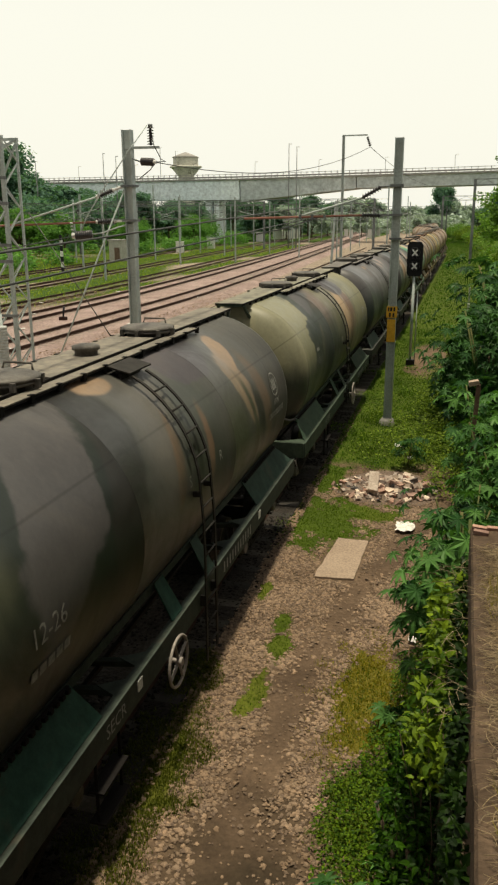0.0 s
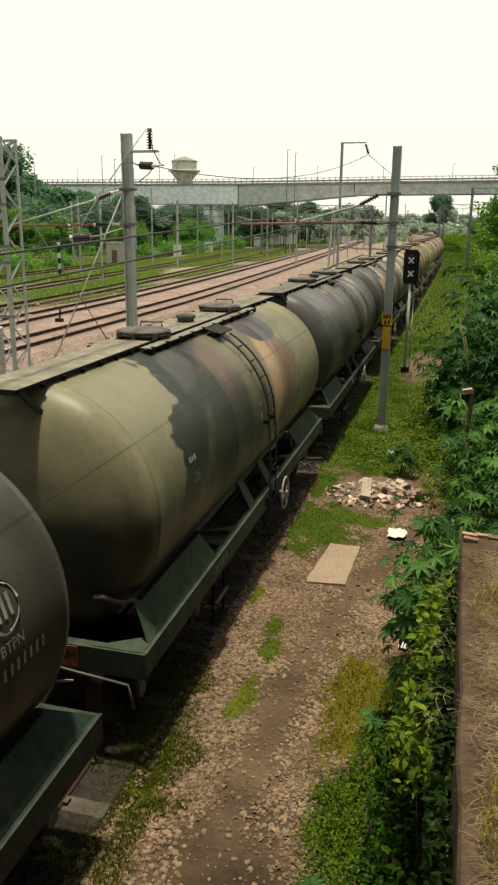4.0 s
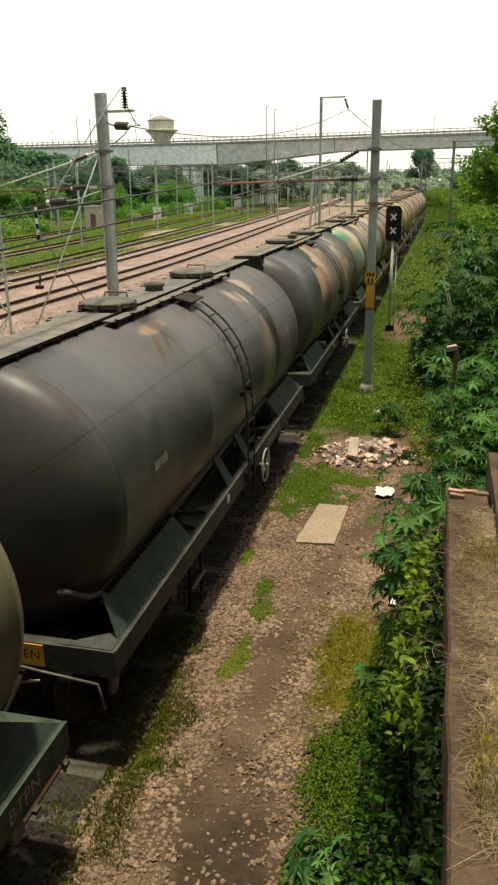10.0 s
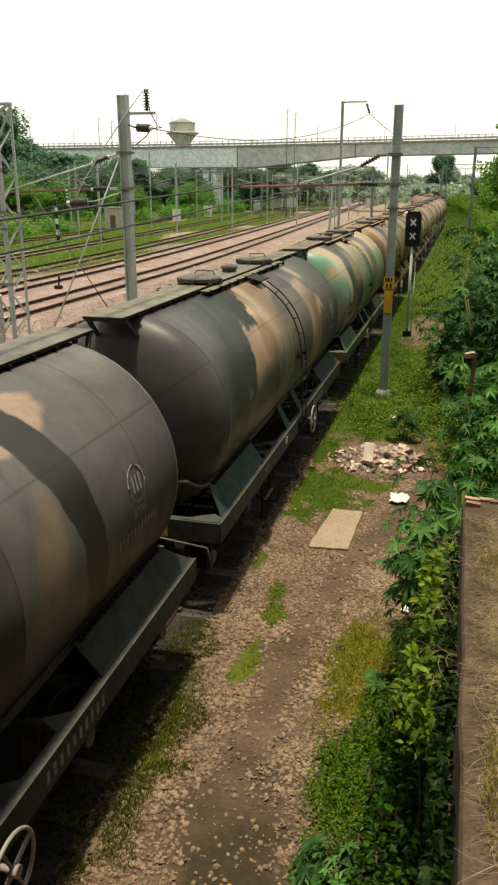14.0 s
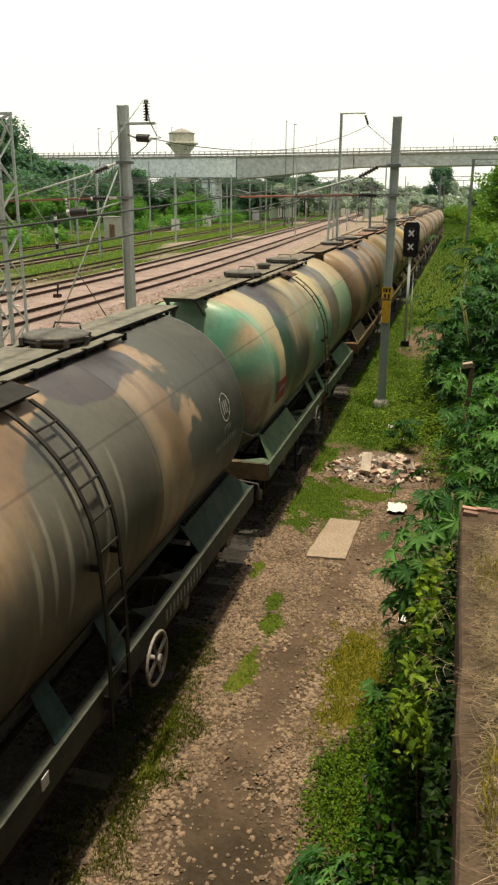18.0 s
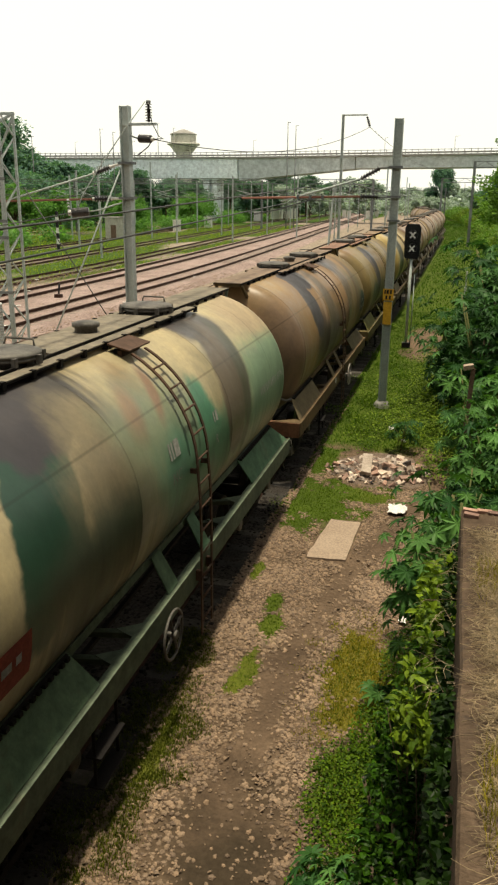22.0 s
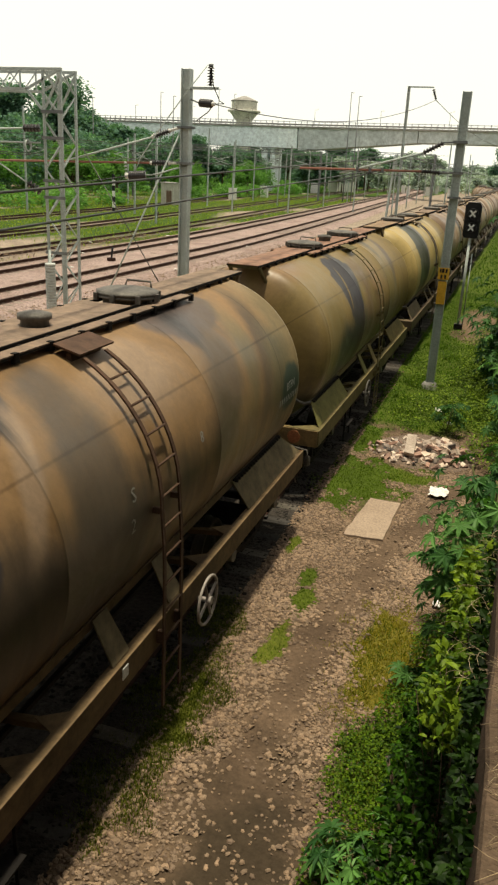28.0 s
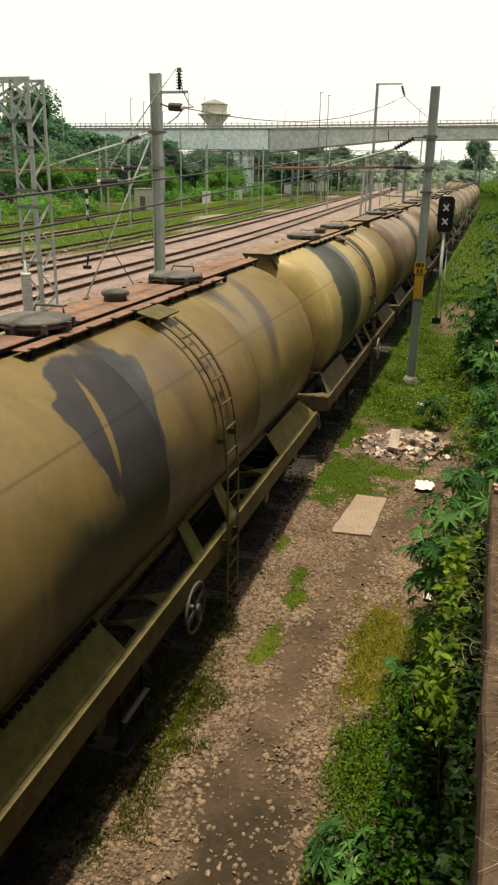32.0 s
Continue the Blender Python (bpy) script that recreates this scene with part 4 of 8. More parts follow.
# ground colour, then patches: length, angle, half length, half angle, colour, softness, slant
# wide soft dark patches low on wagons 1-6 paint in the bellies' shade
PAINTS = (
    ((0.066, 0.065, 0.059), [(-3.2, 0.3, 1.9, 1.0, BLACKG, 0.3, 0.6), (-4.6, 0.9, 0.8, 0.8, MOSS, 0.3, 0), (-2.9, 0.6, 0.7, 0.9, SLATE, 0.08, 0.8), (-0.2, 0.3, 0.7, 0.9, (0.095, 0.09, 0.08), 0.5, 0), (-1.75, 0.35, 0.42, 0.9, (0.024, 0.024, 0.021), 0.15, 0.8), (-0.35, 0.3, 0.12, 0.35, BROWN, 0.4, 0.5), (-0.75, 1.2, 0.35, 0.14, TAN, 0.15, 0),
              (0.6, 0.3, 0.8, 0.6, (0.05, 0.055, 0.045), 0.4, 0.3), (2.8, 0.45, 0.36, 0.5, (0.2, 0.148, 0.1), 0.12, -0.5), (3.05, 0.95, 0.3, 0.26, TAN, 0.12, 0.6), (3.3, 0.15, 0.22, 0.3, (0.04, 0.04, 0.034), 0.3, -0.4), (3.0, 0.1, 0.12, 0.5, MOSS, 0.5, -0.4), (3.7, 0.3, 0.22, 0.5, (0.105, 0.078, 0.056), 0.4, -0.4), (2.2, 0.1, 0.5, 0.4, MOSS, 0.5, 0.3), (1.6, 1.15, 0.95, 0.32, PURPLE, 0.05, 0), (0.75, 0.25, 0.12, 0.3, BROWN, 0.35, 0.3)]),
    (OLIVE, [(-1.7, 0.6, 0.85, 0.7, (0.115, 0.075, 0.055), 0.5, 0.4), (0.0, 0.9, 0.6, 0.35, (0.15, 0.14, 0.09), 0.5, 0), (-3.4, 0.65, 1.25, ROUND, (0.022, 0.028, 0.024), 0.2, 1.6), (-5.8, 0.3, 1.6, ROUND, OLIVE_L, 0.03, 0.9), (-5.3, -0.3, 1.0, 0.5, (0.045, 0.05, 0.038), 0.5, 0), (-2.35, 1.0, 0.45, 0.26, SLATE, 0.2, 0.8),
             (1.25, 0.5, 0.42, 0.6, TAN_L, 0.4, 0.3), (2.2, 0.3, 0.5, 0.6, RUST, 0.3, 0.3), (1.75, 0.35, 0.14, 0.5, TAN, 0.5, 0.3), (4.9, 0.4, 2.0, ROUND, OLIVE_L, 0.06, 0.4), (1.9, 1.08, 0.95, 0.27, PURPLE, 0.07, 0.3), (-1.7, -0.05, 1.9, 0.55, (0.03, 0.036, 0.031), 0.4, 0.2), (-2.3, 0.4, 0.6, 0.5, (0.034, 0.04, 0.034), 0.5, 0.6)]),
    (WARM, [(-5.3, 0.3, 0.9, ROUND, SLATE, 0.2, 0.2), (-1.8, 1.08, 0.5, 0.10, TAN, 0.2, 0.5), (-2.3, 0.86, 0.1, 0.18, UMBER, 0.4, 1.5), (-1.9, 0.9, 0.08, 0.16, UMBER, 0.4, 1.5), (2.6, 1.05, 0.72, 0.22, (0.3, 0.215, 0.165), 0.12, 0), (2.4, 1.16, 0.5, 0.12, UMBER, 0.3, 0),
            (2.3, 0.1, 0.26, 0.4, (0.19, 0.14, 0.1), 0.4, 0.5), (2.95, 0.35, 0.24, ROUND, (0.02, 0.021, 0.019), 0.07, -0.3), (-3.4, -0.1, 3.0, 0.5, (0.036, 0.044, 0.041), 0.6, 0), (0.6, -0.3, 2.2, 0.4, (0.045, 0.05, 0.046), 0.6, 0)]),
    (TAN, [(-1.6, 0.75, 0.75, 0.6, TAN_L, 0.5, 0.6), (-1.9, 0.4, 0.45, 0.3, (0.2, 0.125, 0.082), 0.5, 0.3), (-4.5, 0.6, 1.9, ROUND, (0.016, 0.021, 0.018), 0.035, 1.4), (-5.7, 0.5, 1.2, ROUND, (0.05, 0.049, 0.051), 0.3, 0.3), (-2.6, -0.05, 0.6, 0.25, MOSS, 0.5, 0.8), (-0.6, 0.9, 0.6, 0.4, BROWN, 0.5, 0), (0.45, 0.66, 1.05, 0.33, (0.082, 0.08, 0.071), 0.07, 0.6), (0.1, 0.75, 0.4, 0.14, (0.055, 0.055, 0.05), 0.15, 0), (1.25, 0.5, 0.3, 0.16, (0.055, 0.055, 0.05), 0.15, 0.4),
           (-0.1, 0.15, 1.0, 0.5, (0.105, 0.1, 0.083), 0.45, 0.4), (1.3, 0.2, 0.55, 0.55, (0.088, 0.082, 0.07), 0.4, 0.3), (-2.0, -0.15, 1.6, 0.38, (0.06, 0.058, 0.045), 0.6, 0.2), (0.6, -0.2, 1.6, 0.35, (0.06, 0.06, 0.05), 0.6, 0), (1.85, 1.14, 1.0, 0.24, PURPLE, 0.06, 0), (2.5, 0.3, 0.35, 0.5, BROWN, 0.5, 0), (-1.0, 0.12, 0.035, 0.26, (0.2, 0.185, 0.155), 0.5, 0.2), (-0.72, 0.22, 0.03, 0.3, (0.21, 0.2, 0.17), 0.5, 0.2), (-0.45, 0.1, 0.04, 0.3, (0.2, 0.19, 0.16), 0.5, 0.2), (-0.12, 0.3, 0.03, 0.24, (0.21, 0.2, 0.17), 0.5, 0.2), (0.3, 0.1, 0.035, 0.3, (0.18, 0.175, 0.15), 0.5, 0.2), (0.75, 0.25, 0.03, 0.25, (0.18, 0.17, 0.15), 0.5, 0.2), (4.95, 0.5, 2.05, ROUND, (0.056, 0.058, 0.051), 0.06, 0.1)]),
    (CREAM, [(-5.3, 0.5, 0.6, 1.7, (0.17, 0.28, 0.185), 0.25, 0), (-5.35, 0.95, 0.5, 0.22, (0.1, 0.255, 0.175), 0.5, 0), (-5.2, 0.65, 0.2, 0.2, PINK, 0.6, 0), (-5.3, 0.3, 0.5, 0.25, (0.1, 0.2, 0.135), 0.6, 0.3), (-5.4, -0.25, 0.5, 0.4, (0.26, 0.215, 0.15), 0.6, 0), (-4.6, 1.25, 0.4, 0.25, PINK, 0.6, 0), (-4.75, 0.1, 0.2, 0.35, (0.07, 0.165, 0.11), 0.6, 0.4), (-3.45, 0.35, 0.58, 0.75, (0.016, 0.048, 0.031), 0.09, 0.8),
             (-2.55, 1.1, 0.95, 0.38, PLUM, 0.1, 0.2), (-2.0, 0.3, 0.85, 0.8, (0.155, 0.13, 0.083), 0.35, 0.3), (-0.9, 0.35, 0.35, 0.8, BROWN_L, 0.5, 0.4), (-0.2, 0.6, 0.45, 0.2, SAGE, 0.5, 0), (0.4, 0.2, 0.5, 0.6, SAGE, 0.6, 0), (1.7, 0.25, 0.4, 0.35, SAGE, 0.5, 0),
             (0.3, 0.02, 1.2, 0.4, TEAL_S, 0.6, 0), (1.9, 0.4, 0.75, 0.5, (0.215, 0.185, 0.11), 0.4, 0), (4.6, 0.15, 1.6, 0.6, (0.17, 0.232, 0.143), 0.4, 0), (5.0, 1.05, 1.5, 0.38, (0.30, 0.235, 0.15), 0.35, 0), (2.4, 1.2, 0.95, 0.36, (0.058, 0.048, 0.044), 0.2, 0),
             (2.66, 0.02, 0.25, 0.3, (0.036, 0.055, 0.032), 0.4, 0), (0.8, 0.22, 0.42, 0.45, (0.06, 0.165, 0.10), 0.2, 0), (4.3, 0.1, 1.9, 0.42, (0.135, 0.2, 0.128), 0.5, 0), (0.6, -0.15, 1.9, 0.35, (0.08, 0.17, 0.1), 0.5, 0), (-0.75, 0.45, 0.9, 0.45, (0.17, 0.195, 0.125), 0.6, 0), (-0.5, 0.1, 0.6, 0.3, (0.085, 0.19, 0.125), 0.6, 0.3), (-0.35, 0.75, 0.14, 0.25, (0.19, 0.12, 0.075), 0.5, 0.8), (-1.1, 0.7, 0.2, 0.2, (0.2, 0.14, 0.09), 0.6, 0.5), (2.25, 0.5, 0.5, 0.85, (0.09, 0.07, 0.05), 0.2, 0.3), (2.8, 0.4, 0.2, 0.8, (0.06, 0.06, 0.04), 0.4, 0.3), (-2.6, -0.1, 1.3, 0.36, (0.055, 0.066, 0.048), 0.5, 0.3)]),
    (BROWN_L, [(-5.2, 0.2, 0.8, 0.7, BROWN, 0.5, 0), (-4.4, 1.2, 0.7, 0.3, (0.25, 0.17, 0.085), 0.6, 0), (-2.5, 0.0, 0.9, 0.4, UMBER, 0.4, 0.2), (-2.95, 0.6, 0.58, 0.55, PLUM, 0.06, 0.3), (-2.2, 1.15, 0.85, 0.32, PLUM, 0.06, 0.3), (-1.75, 0.6, 0.16, 0.4, TAN, 0.4, 0.7), (-0.95, 0.5, 0.4, 0.8, UMBER, 0.4, 0.3), (0.5, 0.9, 0.9, 0.3, TAN, 0.5, 0),
               (2.5, 1.15, 1.05, 0.3, (0.08, 0.06, 0.053), 0.15, 0), (2.4, 0.5, 0.5, 0.6, UMBER, 0.5, 0.9), (3.9, 0.5, 0.3, 0.8, UMBER, 0.5, 0.7), (5.0, 0.5, 0.7, 0.9, (0.165, 0.125, 0.065), 0.5, 0), (4.3, 0.25, 0.5, 0.5, (0.1, 0.085, 0.048), 0.6, 0.3), (4.75, 0.05, 0.45, 0.22, (0.035, 0.05, 0.038), 0.2, 0), (3.3, 0.55, 0.3, 0.5, (0.135, 0.105, 0.058), 0.6, 0.4), (-0.9, -0.1, 1.7, 0.4, (0.055, 0.042, 0.032), 0.5, 0.3)]),
    (OCHRE, [(-4.6, 1.25, 0.8, 0.3, BROWN_L, 0.6, 0), (-1.9, -0.15, 0.8, 0.5, (0.045, 0.035, 0.028), 0.35, 0.2), (-2.25, 0.6, 0.82, 0.62, PLUM, 0.04, 0.35), (-2.53, 0.62, 0.05, 0.34, OCHRE, 0.2, 0.5), (-0.9, 0.3, 0.4, 0.7, (0.12, 0.075, 0.035), 0.5, 0.3),
             (-3.4, -0.2, 0.7, 0.35, BLACKG, 0.4, 0), (3.2, 0.8, 0.22, 0.6, UMBER, 0.5, 0.8), (0.5, 0.3, 0.6, 0.5, BROWN_L, 0.6, 0), (0.6, -0.3, 3.8, 0.3, (0.08, 0.055, 0.03), 0.5, 0), (-3.0, -0.15, 1.2, 0.38, (0.036, 0.035, 0.026), 0.5, 0.3)]),
    (OCHRE_L, [(-1.75, 0.4, 0.35, ROUND, SLATE2, 0.3, 0.5), (-2.9, 0.4, 0.95, ROUND, (0.032, 0.034, 0.02), 0.04, 0.5), (0.7, 0.3, 0.3, ROUND, PLUM, 0.1, 0.4), (4.5, 0.3, 1.4, ROUND, OCHRE, 0.2, 0)]),
    (BROWN_L, [(-4.0, 0.3, 1.2, 1.2, BROWN, 0.4, 0), (0.5, 0.6, 1.4, 0.9, TAN, 0.5, 0), (4.6, 0.3, 1.2, ROUND, OCHRE, 0.3, 0)]),
    (TAN, [(-4.8, 0.3, 1.6, ROUND, BROWN, 0.2, 0), (0.0, 0.3, 0.5, ROUND, PLUM, 0.1, 0.4), (5.0, 0.3, 1.2, ROUND, BROWN, 0.2, 0)]),
    (TAN, [(-1.4, 0.3, 1.1, ROUND, OLIVE, 0.15, 0.3), (1.2, 0.5, 1.0, ROUND, TAN_L, 0.2, 0), (3.4, 0.3, 0.8, ROUND, BROWN, 0.2, 0.3)]),
)
PAINT_GAIN = (1.0, 1.05, 1.05, 1.2, 1.1, 1.1, 1.05, 1.0, 1.1, 1.1, 1.1)      # brightness factor on each wagon's paint
CAMO = [camo_material("tank_paint", tuple(q * k for q in c), [b[:4] + (tuple(q * k for q in b[4]),) + b[5:] for b in bl], 3.7 * i + 1.0) for i, ((c, bl), k) in enumerate(zip(PAINTS, PAINT_GAIN))]
FRAMES = ((0.04, 0.052, 0.046), (0.05, 0.07, 0.054), (0.06, 0.063, 0.06), (0.06, 0.066, 0.058), (0.085, 0.11, 0.08), (0.115, 0.08, 0.045),
          (0.12, 0.1, 0.046), (0.12, 0.09, 0.06), (0.10, 0.08, 0.06), (0.10, 0.072, 0.05), (0.11, 0.09, 0.065))
# wagons 0-3 hold a cool lens tint put into the plate colour
PLATES = ((0.034, 0.06, 0.05), (0.045, 0.066, 0.052), (0.05, 0.061, 0.057), (0.04, 0.062, 0.056), (0.08, 0.148, 0.092), (0.145, 0.115, 0.07),
          (0.18, 0.14, 0.055), (0.15, 0.115, 0.075), (0.12, 0.09, 0.065), (0.11, 0.08, 0.055), (0.12, 0.10, 0.07))
NEAR_PLATES = {0: (0.028, 0.07, 0.055), 1: (0.05, 0.08, 0.058), 2: (0.05, 0.072, 0.066), 3: (0.038, 0.07, 0.068), 4: (0.092, 0.142, 0.09), 6: (0.15, 0.14, 0.05)}
DECKS = ((0.13, 0.12, 0.105), (0.15, 0.145, 0.12), (0.11, 0.105, 0.10), (0.12, 0.115, 0.10), (0.125, 0.11, 0.088), (0.135, 0.1, 0.078), (0.16, 0.095, 0.07), (0.17, 0.12, 0.08), (0.15, 0.11, 0.08), (0.14, 0.10, 0.075), (0.16, 0.125, 0.09))
M_FRAME = frame_material("wagon_frame_paint")
M_PLATE = frame_material("wagon_plate_paint", 0.6)
M_UNDER = material("brake_dust_iron", (0.009, 0.008, 0.008), (0.022, 0.019, 0.017), 0.85, 0.2, big=2, fine=40, local=True)
M_WHEEL = material("wheel_steel", (0.03, 0.026, 0.024), (0.07, 0.06, 0.055), 0.5, 0.6, big=3, local=True)
M_DECK = frame_material("walkway_plate_paint", 0.75)
M_HATCH = material("hatch_iron", (0.085, 0.08, 0.074), (0.18, 0.168, 0.152), 0.6, 0.3, big=4, local=True)
M_HANDWHEEL = material("pale_handwheel", (0.24, 0.21, 0.19), (0.42, 0.38, 0.35), 0.6, 0.1, big=6, local=True)
M_RED = material("faded_red_paint", (0.16, 0.03, 0.025), (0.26, 0.06, 0.045), 0.7, big=4, bump=0, local=True)
M_RUSTY = material("faded_orange_paint", (0.2, 0.07, 0.03), (0.32, 0.13, 0.06), 0.7, big=5, bump=0, local=True)
M_MARK = material("stencil_white", (0.22, 0.22, 0.20), (0.36, 0.36, 0.33), 0.8, big=9, bump=0, local=True)
M_HOSE = material("red_oxide_cylinder", (0.14, 0.06, 0.045), (0.24, 0.12, 0.09), 0.7, big=5, local=True)


def tank_geo():
    """Barrel with dished ends, seam rings standing a little proud."""
    g = Geo()
    n, near, far = 56, 4.8, 5.04

    def dish(hl, depth, e):
        return [(RT * max(math.sin(a), 0.0) ** (2 / e) if a else 0.01, hl + depth * max(math.cos(a), 0.0) ** (2 / e)) for a in [k / 16 * math.pi / 2 for k in range(16)]]
    prof = [(r, -h) for r, h in dish(near, 0.54, 2.5)]
    for s, w, h in ((-near, 0.018, 0.004), (-1.64, 0.018, 0.004), (1.69, 0.018, 0.004), (far - 0.03, 0.03, 0.012)):
        prof += [(RT, s - w), (RT + h, s - w * 0.6), (RT + h, s + w * 0.6), (RT, s + w)]
    prof += list(reversed(dish(far, 0.34, 2.3)))
    vs = []
    for r, h in prof:
        for k in range(n):
            a = k * math.tau / n
            vs.append((r * math.cos(a), h, ZT + r * math.sin(a)))
    fs = [(i * n + (k + 1) % n, i * n + k, (i + 1) * n + k, (i + 1) * n + (k + 1) % n) for i in range(len(prof) - 1) for k in range(n)]
    fs += [tuple(range(n)), tuple(len(vs) - 1 - k for k in range(n))]
    g.add(vs, fs, True)
    return g


def on_tank(x, y, lift=0.0):
    """The place on the tank's right side at a given angle (x in radians from the side upwards)."""
    r = RT + lift
    return Vector((r * math.cos(x), y, ZT + r * math.sin(x)))


def words(body, size):
    """Mesh of a line of writing, lying in x-y, centred."""
    cu = bpy.data.curves.new("lettering", "FONT")
    cu.body, cu.size, cu.align_x, cu.align_y = body, size, "CENTER", "CENTER"
    cu.resolution_u = 2
    ob = bpy.data.objects.new("lettering", cu)
    me = bpy.data.meshes.new_from_object(ob)
    bpy.data.objects.remove(ob)
    g = Geo()
    g.v = [tuple(v.co) for v in me.vertices]
    g.f = [tuple(p.vertices) for p in me.polygons]
    g.s = [False] * len(g.f)
    return g


def bars(widths, h, gap=0.03):
    """Plain bars in place of figures that are not to be read."""
    g, x = Geo(), -(sum(widths) + gap * (len(widths) - 1)) / 2
    for w in widths:
        g.add([(x, -h / 2, 0), (x + w, -h / 2, 0), (x + w, h / 2, 0), (x, h / 2, 0)], [(0, 1, 2, 3)])
        x += w + gap
    return g


def wrap(g, y, ang, lift=0.008):
    """Bend flat writing on to the tank's right side."""
    g.v = [tuple(on_tank(ang + v[1] / RT, y * KY + v[0], lift)) for v in g.v]
    return g


def on_sole(g, y, z):
    g.v = [(SOLE_X + 0.006, y * KY + v[0], z + v[1]) for v in g.v]
    return g


def ring(c, r, t, axis="x", n=28, k=8):
    g = Geo()
    vs = []
    for i in range(n):
        a = i * math.tau / n
        for j in range(k):
            b = j * math.tau / k
            q = (r + t * math.cos(b))
            p = (t * math.sin(b), q * math.cos(a), q * math.sin(a)) if axis == "x" else (q * math.cos(a), q * math.sin(a), t * math.sin(b))
            vs.append(Vector(p) + Vector(c))
    return g.add(vs, [(i * k + j, i * k + (j + 1) % k, ((i + 1) % n) * k + (j + 1) % k, ((i + 1) % n) * k + j) for i in range(n) for j in range(k)], True)


def build_wagon():
    w = thing("tank_wagon", "four-axle oil tank wagon", "tank wagon", "freight train wagons")
    part("tank", tank_geo(), CAMO[0], w)
    # underframe
    for s in (-1, 1):
        g = Geo()
        g.box((s * (SOLE_X - 0.012), 0, SOLE_Z - 0.14), (0.024, BODY, 0.28))
        g.box((s * (SOLE_X - 0.06), 0, SOLE_Z - 0.012), (0.10, BODY - 0.05, 0.022))
        g.box((s * (SOLE_X - 0.06), 0, SOLE_Z - 0.268), (0.10, BODY - 0.05, 0.022))
        for y in (-4.7, -3.1, -1.4, 0.2, 1.38, 2.9, 4.4):
            g.box((s * (SOLE_X - 0.05), y, SOLE_Z - 0.14), (0.07, 0.02, 0.24))
        part("sole_bar", g, M_FRAME, w)
        part("edge_strip", Geo().box((s * (SOLE_X - 0.006), 0, SOLE_Z + 0.007), (0.022, BODY - 0.02, 0.014)), M_FRAME, w)
        for y0, y1 in ((-5.02, -2.98), (2.8, 4.85)):
            tooth = Geo().box((s * 1.262, (y0 + y1) / 2, 1.888), (0.03, y1 - y0, 0.02))
            for k in range(20):
                tooth.box((s * 1.285, y0 + (k + 0.5) * (y1 - y0) / 20, 1.876), (0.05, 0.05, 0.04))
            part("toothed_strip", tooth, M_UNDER, w)
        h = Geo()
        h.box((0, s * (HB - 0.012), SOLE_Z - 0.15), (2 * SOLE_X - 0.06, 0.024, 0.30))
        h.box((0, s * (HB - 0.07), SOLE_Z - 0.012), (2 * SOLE_X - 0.26, 0.13, 0.022))
        part("headstock", h, M_FRAME, w)
    for x in (-0.28, 0.28):
        part("centre_sill", Geo().box((x, 0, 1.12), (0.09, BODY - 0.1, 0.3)), M_UNDER, w)
    for y in (-2.25, -1.72, 1.38, 2.25):
        for s in (-1, 1):
            g = Geo()
            g.beam((s * 0.3, y, 1.24), (s * (SOLE_X - 0.1), y, 1.40), 0.09, 0.06)
            g.plate([(s * (SOLE_X - 0.36), y - 0.03, 1.44), (s * (SOLE_X - 0.03), y - 0.2, 1.452), (s * (SOLE_X - 0.03), y + 0.2, 1.452)], 0.012)
            part("cross_bearer", g, M_FRAME, w)
    for s in (-1, 1):
        for y0, y1, u0, u1 in ((-5.24, -2.78, -5.07, -2.95), (2.88, 5.42, 2.77, 4.86)):
            q = [(s * (SOLE_X - 0.06), y0, SOLE_Z + 0.012), (s * (SOLE_X - 0.06), y1, SOLE_Z + 0.012), (s * 1.255, u1, 1.885), (s * 1.255, u0, 1.885)]
            part("saddle_plate", Geo().plate(q if s > 0 else list(reversed(q)), 0.014), M_PLATE, w)
        for e in (-1, 1):
            q = [(s * (SOLE_X - 0.05), e * (HB - 0.42), SOLE_Z + 0.008), (s * (SOLE_X - 0.05), e * (HB - 0.03), SOLE_Z + 0.008), (s * (SOLE_X - 0.62), e * (HB - 0.03), SOLE_Z + 0.008)]
            part("corner_plate", Geo().plate(q if s * e > 0 else list(reversed(q)), 0.012), M_FRAME, w)
        part("drip_pipe", Geo().tube([(s * 0.84, -5.16, 1.86), (s * 0.87, -5.24, 1.95), (s * 0.96, -5.24, 1.96), (s * 1.05, -5.16, 1.88), (s * 1.14, -5.09, 1.84), (s * 1.25, -5.03, 1.87)], 0.03), M_HATCH, w)
        for y0 in (-0.8, 0.42):
            q = [(s * (SOLE_X - 0.05), y0 - 0.16, SOLE_Z + 0.012), (s * (SOLE_X - 0.05), y0 + 0.16, SOLE_Z + 0.012), (s * 1.265, y0 + 0.13, 1.90), (s * 1.265, y0 - 0.13, 1.90)]
            part("gusset", Geo().plate(q if s > 0 else list(reversed(q)), 0.014), M_PLATE, w)
        g = Geo()
        g.beam((s * 1.225, -5.0, 1.845), (s * 1.225, 4.84, 1.845), 0.025, 0.10)
        part("tank_bearer", g, M_FRAME, w)
        part("brake_pipe", Geo().tube([(s * 0.7, -5.4, 1.18), (s * 0.7, 0, 1.16), (s * 0.7, 5.4, 1.18)], 0.025), M_UNDER, w)
    g = Geo()
    for s in (-0.95, 0.95):
        g.beam((s, -2.4, 1.28), (s * 0.9, 2.3, 1.28), 0.05, 0.05)
    part("longitudinal_bearer", g, M_UNDER, w)
    # walkway and fittings on top
    top = ZT + RT
